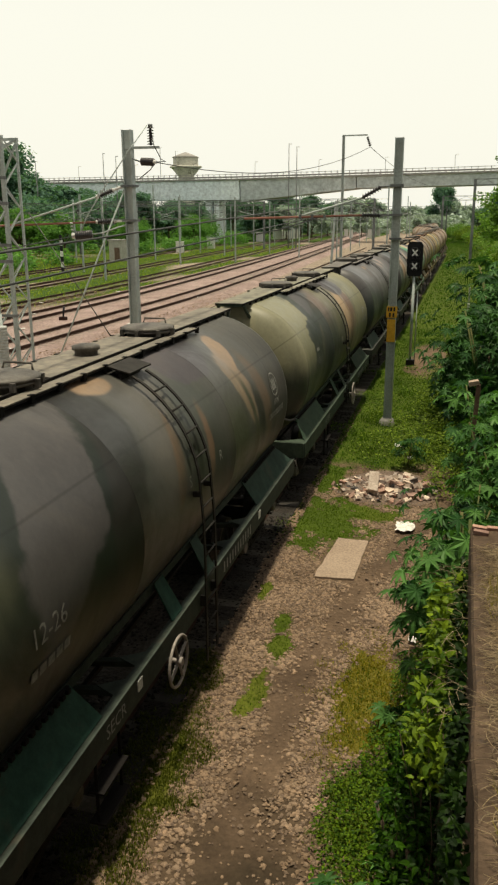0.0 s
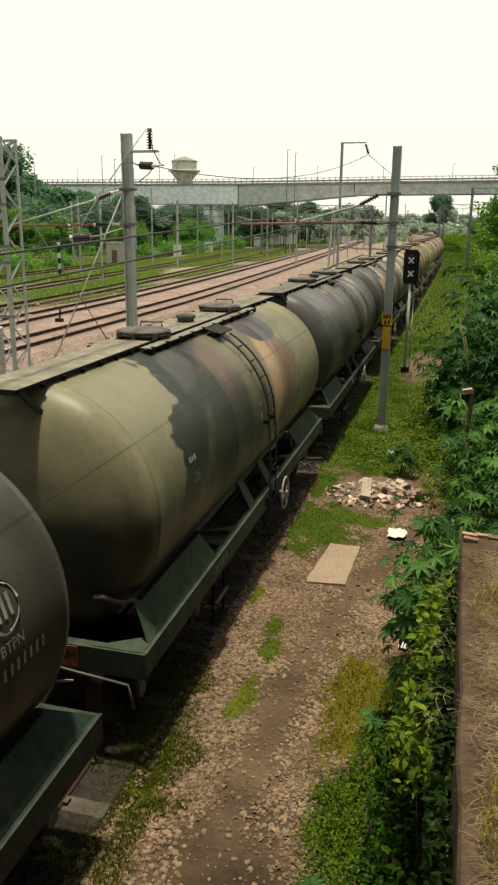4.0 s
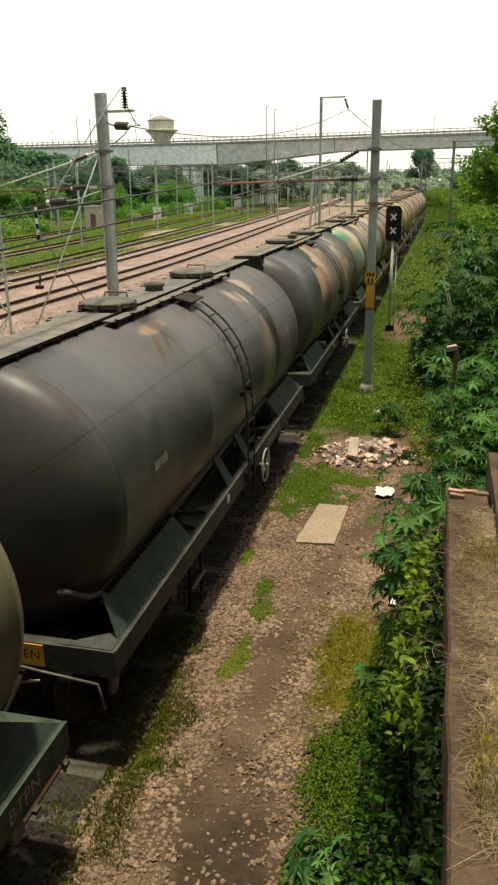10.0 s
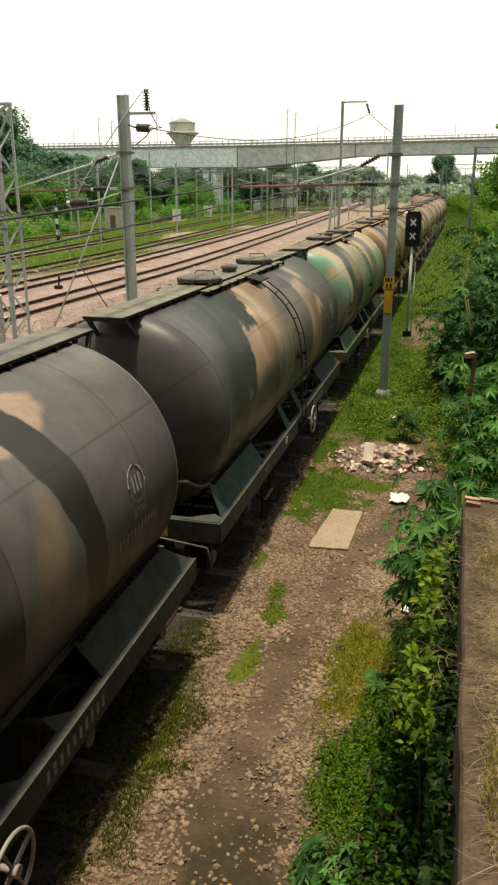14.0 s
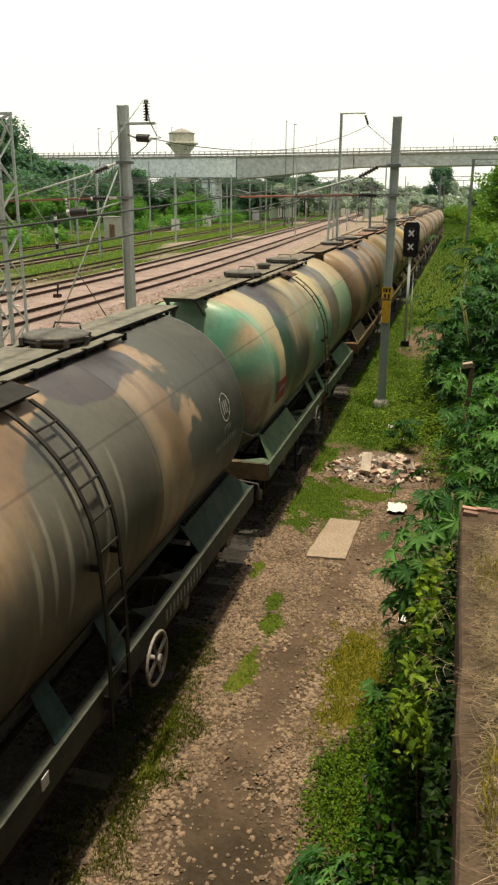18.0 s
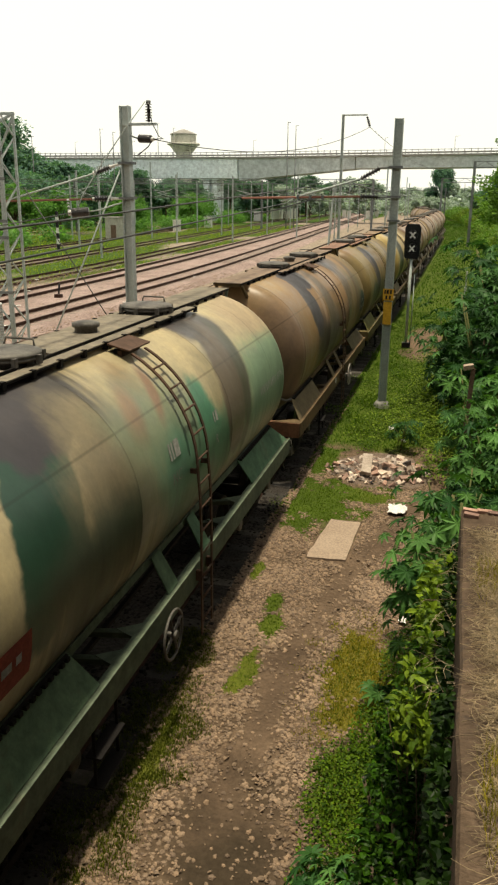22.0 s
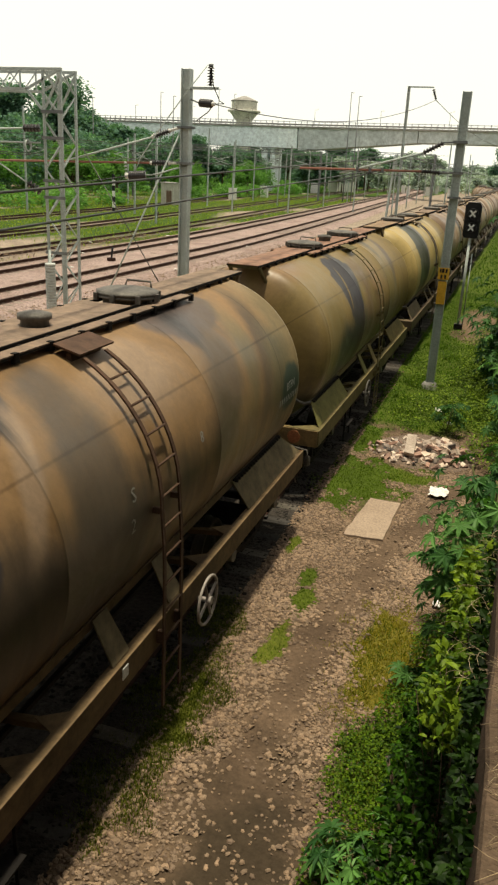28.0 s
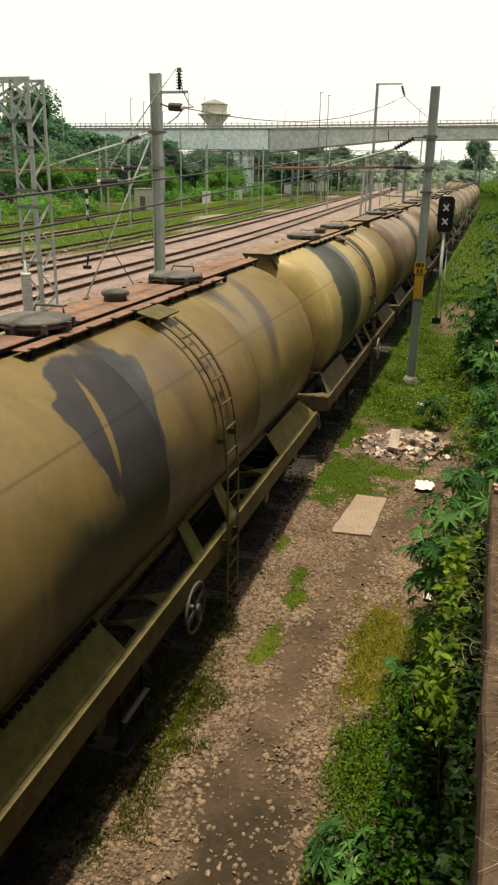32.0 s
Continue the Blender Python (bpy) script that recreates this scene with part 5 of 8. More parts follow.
    for a, b in ((-HB - 0.1, -2.05), (-1.14, 1.77), (2.67, HB + 0.1)):
        part("walkway", Geo().box((0, (a + b) / 2, top + 0.05), (0.56, b - a, 0.012)), M_DECK, w)
    for s in (-0.39, 0.39):
        part("side_step", Geo().box((s, 0.3, top + 0.02), (0.16, 5.6, 0.012)), M_DECK, w)
    edge = Geo()
    for s in (-0.28, 0.28):
        edge.box((s, 0, top + 0.035), (0.02, BODY + 0.2, 0.035))
        for k in range(23):
            edge.box((s * 1.04, -5.06 + k * 0.46, top + 0.005), (0.05, 0.05, 0.05))
    for s in (-0.46, 0.46):
        edge.box((s, 0.3, top + 0.005), (0.016, 5.6, 0.03))
        for k in range(11):
            edge.box((s, -2.4 + k * 0.55, top - 0.01), (0.05, 0.06, 0.09))
    part("walkway_edge", edge, M_UNDER, w)
    for s, yk in ((-1, 4.98), (1, 5.2)):
        for x in (-0.26, 0.26):
            part("walkway_bracket", Geo().beam((x, s * (HB + 0.02), top + 0.02), (x * 1.2, s * yk, top - 0.4), 0.05, 0.05), M_FRAME, w)
        part("walkway_crossbar", Geo().box((0, s * (HB + 0.05), top + 0.015), (0.56, 0.05, 0.06)), M_FRAME, w)
    for y in (-1.59, 2.22):
        g = Geo()
        g.turned([(0.30, 0), (0.30, 0.09), (0.37, 0.10), (0.37, 0.125), (0.35, 0.13), (0.375, 0.14), (0.375, 0.165), (0.33, 0.185), (0.2, 0.2), (0.01, 0.205)], (0, y, top - 0.02), n=26)
        for k in range(8):
            a = k * math.tau / 8
            g.box((0.39 * math.cos(a), y + 0.39 * math.sin(a), top + 0.09), (0.05, 0.05, 0.09))
        mh = part("manhole", g, M_HATCH, w)
        h = Geo().tube([(-0.18, y + 0.28, top + 0.15), (-0.16, y + 0.3, top + 0.23), (0.16, y + 0.3, top + 0.23), (0.18, y + 0.28, top + 0.15)], 0.014)
        part("lid_handle", h, M_HATCH, mh)
    v = Geo().turned([(0.14, 0), (0.14, 0.12), (0.17, 0.125), (0.17, 0.17), (0.1, 0.19), (0.01, 0.195)], (0.0, 0.25, top), n=16)
    part("vent_valve", v, M_HATCH, w)
    # ladder on the camera's side and its twin
    for s in (-1, 1):
        ya, yb = -0.12, 0.29
        pts = []
        for k in range(12):
            a = radians(61) - k * radians(61) / 11
            pts.append((s * (RT + 0.09) * math.cos(a), ZT + (RT + 0.09) * math.sin(a)))
        pts += [(s * (SOLE_X + 0.06), 2.35), (s * (SOLE_X + 0.07), 1.9), (s * (SOLE_X + 0.07), 1.1), (s * (SOLE_X + 0.07), 0.5)]
        for y in (ya, yb):
            lad = Geo()
            for (x0, z0), (x1, z1) in zip(pts[:-1], pts[1:-1]):
                lad.beam((x0, y, z0), (x1, y, z1), 0.018, 0.055, (0, 1, 0))
            part("ladder_stringer", lad, M_FRAME, w)
            part("ladder_tail", Geo().beam((pts[-2][0], y, 1.098), (pts[-1][0], y, 0.5), 0.018, 0.055, (0, 1, 0)), M_FRAME, w)
        rung, acc, d = Geo(), 0.0, 0.0
        rr = []
        for (x0, z0), (x1, z1) in zip(pts, pts[1:]):
            seg = math.hypot(x1 - x0, z1 - z0)
            while acc <= seg:
                rr.append((x0 + (x1 - x0) * acc / seg, z0 + (z1 - z0) * acc / seg))
                acc += 0.31
            acc -= seg
        for x, z in rr[1:]:
            ob = part("ladder_rung" if z > 1.1 else "ladder_tail", RUNG, None, w)
            ob.location = (x, ya, z)
        g = Geo().plate([(s * 0.48, -0.2, ZT + 1.47), (s * 0.48, 0.45, ZT + 1.47), (s * 0.76, 0.45, ZT + 1.40), (s * 0.76, -0.2, ZT + 1.40)][::s], 0.02)
        g.box((s * 0.62, 0.12, ZT + 1.35), (0.05, 0.55, 0.1))
        part("ladder_landing", g, M_FRAME, w)
        for y in (ya, yb):
            part("ladder_bracket", Geo().box((s * (RT + 0.045), y, ZT - 0.02), (0.1, 0.035, 0.06)), M_FRAME, w)
            part("ladder_clip", Geo().box((s * (SOLE_X + 0.03), y, SOLE_Z - 0.14), (0.07, 0.045, 0.14)), M_FRAME, w)
        # shunter's step
        st = Geo()
        for y in (-3.05, -2.55):
            st.beam((s * (SOLE_X - 0.02), y, SOLE_Z - 0.25), (s * (SOLE_X - 0.02), y, 0.52), 0.03, 0.012)
        for z in (0.55, 0.88):
            st.box((s * (SOLE_X - 0.02), -2.8, z), (0.16, 0.55, 0.02))
        part("footstep", st, M_UNDER, w)
    # hand brake wheel
    hwheel = part("handwheel", ring((0, 0, 0), 0.285, 0.017), M_HANDWHEEL, w, "pale painted hand brake wheel", pose(SOLE_X + 0.115, 0.6, 1.17))
    sp = Geo().cyl((-0.115, 0, 0), (0.03, 0, 0), 0.028, n=10).cyl((-0.01, 0, 0), (0.05, 0, 0), 0.05, n=10)
    for k in range(4):
        a = k * math.pi / 2 + 0.4
        sp.beam((0.0, 0, 0), (0.0, 0.285 * math.cos(a), 0.285 * math.sin(a)), 0.03, 0.014)
    part("spokes", sp, M_HANDWHEEL, hwheel)
    # couplers
    for s in (-1, 1):
        g = Geo()
        g.box((0, s * (HB + 0.12), 1.10), (0.18, 0.5, 0.2))
        g.box((0.05, s * (HB + 0.42), 1.10), (0.3, 0.22, 0.28))
        g.cyl((-0.1, s * (HB + 0.46), 0.9), (-0.1, s * (HB + 0.46), 1.28), 0.07)
        part("coupler", g, M_UNDER, w)
        part("brake_hose", Geo().tube([(0.5, s * HB, 1.15), (0.52, s * (HB + 0.2), 1.05), (0.45, s * (HB + 0.4), 0.8), (0.3, s * (HB + 0.53), 0.75)], 0.03), M_UNDER, w)
        part("coupler_lever", Geo().tube([(0.15, s * (HB + 0.05), 1.25), (0.7, s * (HB + 0.08), 1.2), (1.35, s * (HB + 0.06), 1.12), (1.42, s * (HB + 0.08), 0.85)], 0.016), M_HATCH, w)
        part("jumper_cable", Geo().tube([(-0.9, s * (HB + 0.02), 1.18), (-0.5, s * (HB + 0.1), 1.04), (-0.1, s * (HB + 0.14), 1.1), (0.3, s * (HB + 0.1), 1.0), (0.7, s * (HB + 0.05), 1.06)], 0.014), M_HANDWHEEL, w, "pale jumper cable")
    part("drain_pipe", Geo().cyl((-0.45, -HB - 0.05, 1.02), (0.28, -HB - 0.05, 1.02), 0.09, n=14), M_HOSE, w)
    # bogies
    for yb in (-3.95, 3.95):
        for s in (-1, 1):
            g = Geo()
            x = s * 1.1
            g.box((x, yb, 0.92), (0.14, 0.7, 0.16))
            for e in (-1, 1):
                g.beam((x, yb + e * 0.3, 0.9), (x, yb + e * 1.0, 0.72), 0.13, 0.15)
                g.beam((x, yb + e * 0.32, 0.48), (x, yb + e * 1.0, 0.68), 0.13, 0.1)
                g.box((x, yb + e * 1.0, 0.7), (0.2, 0.3, 0.26))
                g.box((x, yb + e * 0.3, 0.7), (0.13, 0.1, 0.44))
            g.box((x, yb, 0.46), (0.14, 0.7, 0.08))
            bf = part("bogie_frame", g, M_UNDER, w)
            for e in (-0.12, 0.12):
                sg = Geo()
                for k in range(5):
                    sg.cyl((x, yb + e, 0.51 + k * 0.055), (x, yb + e, 0.54 + k * 0.055), 0.085, n=10)
                part("spring", sg, M_UNDER, bf)
            for e in (-1, 1):
                part("axle_cap", Geo().cyl((x + s * 0.1, yb + e, 0.7), (x + s * 0.17, yb + e, 0.7), 0.1, n=12), M_HATCH, bf)
        part("bolster", Geo().box((0, yb, 0.84), (2.1, 0.36, 0.2)), M_UNDER, w)
        for e in (-1, 1):
            ws = part("wheelset", Geo().cyl((-1.15, 0, 0), (1.15, 0, 0), 0.075, n=10), M_WHEEL, w, "", pose(0, yb + e, RAIL_Z + 0.46))
            for s in (-1, 1):
                g = Geo().turned([(0.08, -0.06), (0.16, -0.06), (0.17, -0.02), (0.38, -0.01), (0.39, -0.065), (0.46, -0.065), (0.462, 0.05), (0.485, 0.055), (0.485, 0.08), (0.39, 0.08), (0.38, 0.03), (0.17, 0.02), (0.16, 0.06), (0.08, 0.06)], (0, 0, 0), "x", 24)
                g.v = [(-s * p[0] + s * 0.87, p[1], p[2]) for p in g.v]
                part("wheel", g, M_WHEEL, ws)
    return w


RUNG = mesh_of("ladder_rung", Geo().cyl((0, 0, 0), (0, 0.41, 0), 0.013, n=8), M_FRAME)


SURGE = ((0, -0.09), (4, -0.05), (8, 0.05), (12, 0.06), (18, 0.03), (23, -0.06), (26, -0.05), (30, 0.03), (32, 0.03))


def travel(t):
    """Way gone: a gently accelerating train that surges a little."""
    for (a, p), (b, q) in zip(SURGE, SURGE[1:]):
        if t <= b:
            u = (t - a) / (b - a)
            return 2.0226 * t + 0.00701 * t * t - (p + (q - p) * u * u * (3 - 2 * u))
    return 2.0226 * t + 0.00701 * t * t - SURGE[-1][1]


def wagon_pose(k, t):
    y = 13.98 + PITCH * k - travel(t) - HB
    a, b = track_x(y - 3.95), track_x(y + 3.95)
    return pose((a + b) / 2, y, 0, 0, 0, math.degrees(math.atan2(a - b, 7.9)))


LABELS = ("dark grey and olive tank wagon with tan scuffs", "olive and plum camouflaged tank wagon with a pale olive end",
          "slate grey tank wagon with faint rusty patches", "black, tan and slate camouflaged tank wagon", "cream, teal and dark green weathered tank wagon with rusty ladder",
          "brown tank wagon with plum and tan patches", "ochre tank wagon with dark plum camouflage blotches", "yellow ochre tank wagon with dark green bands",
          "dusty ochre brown tank wagon", "brown and tan tank wagon", "tan and olive weathered tank wagon")
HANDWHEEL_Y = (-1.25, 0.9, 0.96, 0.92, -1.28, 0.97, -1.38, 0.9, 0.9, 0.9, -1.3)
HEADSTOCKS = {4: (0.14, 0.10, 0.062), 5: (0.15, 0.075, 0.045), 6: (0.15, 0.105, 0.05)}
WAGONS = []
first = build_wagon()
for k in range(21):
    i = k if k < 8 else 8 + (k * 7 + k // 3) % 3
    wg = first if k == 0 else copy_thing(first, wagon_pose(k, 0))
    WAGONS.append(wg)
    tagged(wg, LABELS[i])
    for o in list(wg.children_recursive):
        nm = o.name.split(".")[0]
        if nm == "ladder_tail" and i in (1, 2, 3):
            bpy.data.objects.remove(o)
            continue
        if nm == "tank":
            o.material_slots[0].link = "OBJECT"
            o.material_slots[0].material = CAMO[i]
        c = PLATES[i] if nm in ("saddle_plate", "gusset") else FRAMES[i]
        if nm in ("saddle_plate", "gusset") and i in NEAR_PLATES and sum(q[1] for q in o.bound_box) < 0:
            c = NEAR_PLATES[i]
        if nm.startswith("ladder") and i in (0, 1, 2, 3):
            c = (0.03, 0.028, 0.026)
        if nm.startswith("ladder") and i in (4, 5):
            c = (0.085, 0.05, 0.035)
        if nm == "edge_strip":
            c = tuple(min(v * 1.2, 0.22) for v in c)
        if nm == "headstock" and i in HEADSTOCKS:
            c = HEADSTOCKS[i]
        if nm in ("walkway", "side_step"):
            c = tuple(v * 1.5 for v in DECKS[i])
        o.color = (*c, 1)
        if nm in ("handwheel", "spokes") and i in (4, 6):
            o.material_slots[0].link = "OBJECT"
            o.material_slots[0].material = M_HATCH
        if nm == "handwheel":
            o.location.y = HANDWHEEL_Y[i]

# writing on the wagons
def mark(k, g, label="white stencilled marking"):
    part("marking", g, M_MARK, WAGONS[k], label)


mark(0, on_sole(words("SECR", 0.2), -2.72, 1.335))
mark(0, wrap(words("12-26", 0.24), -3.67, 0.05))
mark(0, wrap(bars([0.1] * 5, 0.09), -3.67, -0.14))
mark(0, wrap(words("R", 0.2), 1.03, 0.09))
mark(0, on_sole(bars([0.055] * 11, 0.15, 0.08), 1.6, 1.335))
mark(0, wrap(words("S", 0.2), -0.2, 0.1))
mark(1, on_sole(words("N W R", 0.2), -2.8, 1.335))
mark(1, wrap(words("-26", 0.22), -3.7, 0.08))
mark(1, wrap(bars([0.07, 0.05, 0.06], 0.07, 0.03), -3.75, 0.25))
mark(1, wrap(words("N", 0.2), -0.27, 0.22))
mark(1, wrap(bars([0.08], 0.14), -0.27, 0.08))
mark(1, wrap(words("BTPN", 0.25), 4.4, 0.25))
mark(1, wrap(bars([0.04] * 11, 0.15, 0.06), 4.36, 0.08))
mark(1, on_sole(bars([0.05] * 11, 0.14, 0.07), 3.4, 1.335))
mark(2, wrap(bars([0.07, 0.06, 0.03, 0.07, 0.06], 0.1, 0.03), -3.88, 0.1))
mark(1, on_sole(words("BTPN", 0.2), 4.87, 1.335))
mark(2, wrap(words("N", 0.22), -0.11, 0.13))
mark(2, wrap(words("S", 0.18), -0.16, -0.02))
mark(2, on_sole(bars([0.05] * 10, 0.12, 0.065), 2.3, 1.335))
mark(3, on_sole(words("NE", 0.2), -2.9, 1.335))
mark(3, on_sole(bars([0.05] * 11, 0.14, 0.07), 2.2, 1.335))
mark(3, wrap(words("26", 0.22), -3.75, 0.08))
mark(4, wrap(words("R", 0.18), 1.0, 0.04))
mark(4, wrap(bars([0.04, 0.08], 0.14, 0.04), 1.05, 0.25))
mark(4, wrap(bars([0.035] * 11, 0.13, 0.065), 4.02, 0.1))
mark(4, wrap(words("BTPN", 0.17), 4.9, 0.1))
mark(4, wrap(bars([0.05, 0.05, 0.16], 0.2, 0.03), -0.57, 0.26))
mark(4, wrap(words("NC", 0.2), -0.6, 0.04))
panel = Geo()
for k in range(8):
    z0, z1 = -0.2 + 0.05 * k, -0.15 + 0.05 * k
    panel.add([(-0.38, z0, 0), (0.38, z0, 0), (0.38, z1, 0), (-0.38, z1, 0)], [(0, 1, 2, 3)])
red = part("red_panel", wrap(panel, -4.4, -0.15, 0.007), M_RED, WAGONS[4], "faded red warning panel")
part("marking", wrap(bars([0.1, 0.14, 0.08], 0.08, 0.06), -4.4, -0.12, 0.012), M_MARK, red)
mark(5, wrap(words("S", 0.2), -0.51, 0.18))
mark(5, wrap(words("2", 0.2), -0.56, -0.01))
mark(5, wrap(words("8", 0.18), 1.19, 0.21))
mark(5, wrap(words("BTPN", 0.17), 4.75, 0.05))
mark(5, wrap(bars([0.04] * 10, 0.1, 0.06), 4.7, -0.07))
for k, y in ((0, -2.13), (0, 2.87), (2, -1.19), (3, -1.3), (5, -0.86)):
    part("side_plate", Geo().box((SOLE_X + 0.005, y * KY, 1.37), (0.01, 0.11, 0.12)), M_WHITE, WAGONS[k], "small white plate on the sole bar")
for k, txt in ((1, "AM"), (2, "EN"), (3, "EN")):
    pl = part("end_plate", Geo().box((0.62, -HB - 0.005, SOLE_Z - 0.14), (0.26, 0.012, 0.25)), M_YELLOW if k > 1 else M_RUSTY, WAGONS[k], "small end plate with dark letters")
    g = words(txt, 0.15)
    g.v = [(0.62 + v[0], -HB - 0.014, SOLE_Z - 0.14 + v[1]) for v in g.v]
    part("lettering", g, M_BLACK, pl)
for x in (0.62, 1.08):
    part("yellow_disc", Geo().cyl((x, -HB - 0.012, SOLE_Z - 0.15), (x, -HB, SOLE_Z - 0.15), 0.12, n=18), M_RUSTY, WAGONS[6], "faded orange disc on the headstock")
for k, y, a in ((0, 4.37, 0.3), (2, 4.08, 0.21), (3, 4.35, 0.24)):
    g = ring((0, 0, 0), 0.19, 0.012, "z", 24, 4)
    g.v = [(p[0], p[1], 0) for p in g.v]
    mark(k, wrap(g, y, a), "round white emblem with plain bars")
    mark(k, wrap(bars([0.04, 0.04, 0.04], 0.18, 0.04), y, a))
    mark(k, wrap(words("BTPN", 0.13), y, a - 0.2))
    mark(k, wrap(bars([0.035] * 11, 0.1, 0.055), y - 0.05, a - 0.32))

# ---- overhead line masts ----
def h_beam(g, x, y, z0, z1, w, d, t=0.02):
    g.box((x - w / 2 + t / 2, y, (z0 + z1) / 2), (t, d, z1 - z0))
    g.box((x + w / 2 - t / 2, y, (z0 + z1) / 2), (t, d, z1 - z0))
    g.box((x, y, (z0 + z1) / 2), (w - 2 * t, t, z1 - z0))
    return g


def insulator(a, b, r=0.085, ribs=7, core=0.035):
    """Ribbed insulator between two points."""
    a, b = Vector(a), Vector(b)
    ln = (b - a).length
    prof = [(0.005, 0), (core, 0.001)]
    for k in range(ribs):
        u = ln * k / ribs
        d = ln / ribs
        prof += [(core, u + 0.28 * d), (r, u + 0.32 * d), (r * 0.96, u + 0.42 * d), (core * 1.2, u + 0.8 * d)]
    prof += [(core, ln - 0.001), (0.005, ln)]
    g = Geo().turned(prof, n=14)
    q = (b - a).to_track_quat("Z", "Y")
    g.v = [tuple(a + q @ Vector(p)) for p in g.v]
    return g


def sagging(a, b, sag, n=14):
    a, b = Vector(a), Vector(b)
    return [a.lerp(b, k / n) - Vector((0, 0, sag * 4 * (k / n) * (1 - k / n))) for k in range(n + 1)]


def wire(a, b, sag=0.1, r=0.011, label="thin dark overhead wire", n=14):
    return tagged(part("overhead_wire", Geo().tube(sagging(a, b, sag, n), r, 5), M_WIRE), label, "wire", "overhead wires")


# mast beside the path
mr = thing("line_mast", "grey galvanised steel mast with a yellow number plate", "mast", "overhead line masts", pose(-1.92, 22.7, 0))
part("post", h_beam(Geo(), 0, 0, 0, 7.93, 0.23, 0.2), M_GALV, mr)
part("footing", Geo().turned([(0.24, -0.1), (0.23, 0.08), (0.17, 0.16), (0.02, 0.17)], n=14), M_CONC, mr, "pale concrete footing")
part("number_plate", Geo().box((-0.0, -0.118, 3.29), (0.30, 0.012, 0.32)), M_YELLOW, mr, "yellow number plate with dark figures")
fig = Geo()
for i, (x, z, w, h) in enumerate(((-0.09, 3.37, 0.04, 0.11), (-0.02, 3.37, 0.06, 0.11), (0.07, 3.37, 0.05, 0.11), (-0.05, 3.21, 0.05, 0.11), (0.05, 3.21, 0.05, 0.11))):
    fig.box((x, -0.127, z), (w, 0.006, h))
part("figures", fig, M_BLACK, mr)
part("yellow_band", Geo().box((0, -0.104, 2.76), (0.235, 0.012, 0.64)), M_YELLOW, mr)
for z in (6.7, 5.93):
    g = Geo().box((-0.02, 0, z), (0.36, 0.26, 0.07)).cyl((-0.45, 0, z - 0.02), (-0.1, 0, z), 0.02, n=8)
    part("clamp", g, M_GALV_DARK, mr)
part("clamp", Geo().box((0, 0, 5.3), (0.33, 0.25, 0.05)), M_GALV_DARK, mr)
part("insulator", insulator((-0.45, 0, 6.67), (-0.95, 0, 6.40)), M_INSUL, mr)
part("insulator", insulator((-0.45, 0, 5.92), (-0.95, 0, 5.93)), M_INSUL, mr)
part("stay_tube", Geo().cyl((-0.95, 0, 6.40), (-3.2, 0, 5.78), 0.028, n=10), M_GALV, mr)
part("bracket_tube", Geo().cyl((-0.95, 0, 5.93), (-4.35, 0, 5.86), 0.032, n=10), M_RED_TUBE, mr)
part("register_arm", Geo().tube([(-2.1, 0, 5.9), (-3.3, 0.02, 5.55), (-4.0, 0.03, 5.42)], 0.02), M_GALV_DARK, mr)
for x in (-2.0, -2.35, -2.7):
    part("tube_clamp", Geo().box((x, 0, 5.9), (0.07, 0.09, 0.12)), M_GALV_DARK, mr)

# mast behind the train with strain insulators
ml = thing("line_mast", "tall grey steel mast with black strain insulators and stay rods", "mast", "overhead line masts", pose(-10.24, 23.7, 0))
part("post", h_beam(Geo(), 0, 0, 0, 8.48, 0.29, 0.26, 0.03), M_GALV, ml)
part("cross_arm", Geo().box((0.42, 0, 7.96), (1.2, 0.1, 0.07)), M_GALV, ml)
part("insulator", insulator((0.76, 0, 8.02), (0.76, 0, 8.56), 0.11, 7), M_INSUL, ml)
part("insulator_cap", Geo().cyl((0.76, 0, 8.54), (0.76, 0, 8.62), 0.07), M_GALV_DARK, ml)
part("insulator", insulator((0.48, -0.1, 7.55), (0.92, -0.2, 7.52), 0.12, 8, 0.085), M_INSUL, ml)
part("chain", Geo().tube([(0.1, 0, 7.66), (0.28, -0.05, 7.6), (0.44, -0.1, 7.55)], 0.025), M_GALV_DARK, ml)
part("jumper_wire", Geo().tube([(0.76, 0, 8.5), (0.9, -0.1, 8.0), (1.15, -0.2, 7.6), (1.3, -0.22, 7.53), (0.95, -0.2, 7.52)], 0.014), M_WIRE, ml)
part("wire_tail", Geo().tube([(0.95, -0.2, 7.50), (0.8, -0.22, 7.3), (0.45, -0.25, 7.05)], 0.016), M_WIRE, ml)
part("jumper_wire", Geo().tube([(0.66, 0, 8.6), (0.1, -0.3, 7.8), (-0.8, -0.3, 6.7), (-1.45, -0.2, 5.9), (-1.75, -0.1, 5.35)], 0.018), M_GALV, ml)
for z in (6.85, 5.82):
    part("clamp", Geo().box((0, 0, z), (0.46, 0.36, 0.07)), M_GALV_DARK, ml)
part("insulator", insulator((-0.55, 0, 6.74), (-1.1, 0, 6.55), 0.09), M_INSUL, ml)
part("insulator", insulator((-0.55, 0, 5.8), (-1.15, 0, 5.78), 0.09), M_INSUL, ml)
part("fitting", Geo().cyl((-0.15, 0, 6.86), (-0.55, 0, 6.74), 0.04, n=8), M_WHITE, ml)
part("fitting", Geo().cyl((-0.15, 0, 5.82), (-0.55, 0, 5.8), 0.04, n=8), M_WHITE, ml)
part("stay_tube", Geo().cyl((-1.1, 0, 6.55), (-4.2, 0, 5.72), 0.03, n=10), M_GALV, ml)
part("bracket_tube", Geo().cyl((-1.15, 0, 5.78), (-7.2, 0, 5.60), 0.035, n=10), M_RED_TUBE, ml)
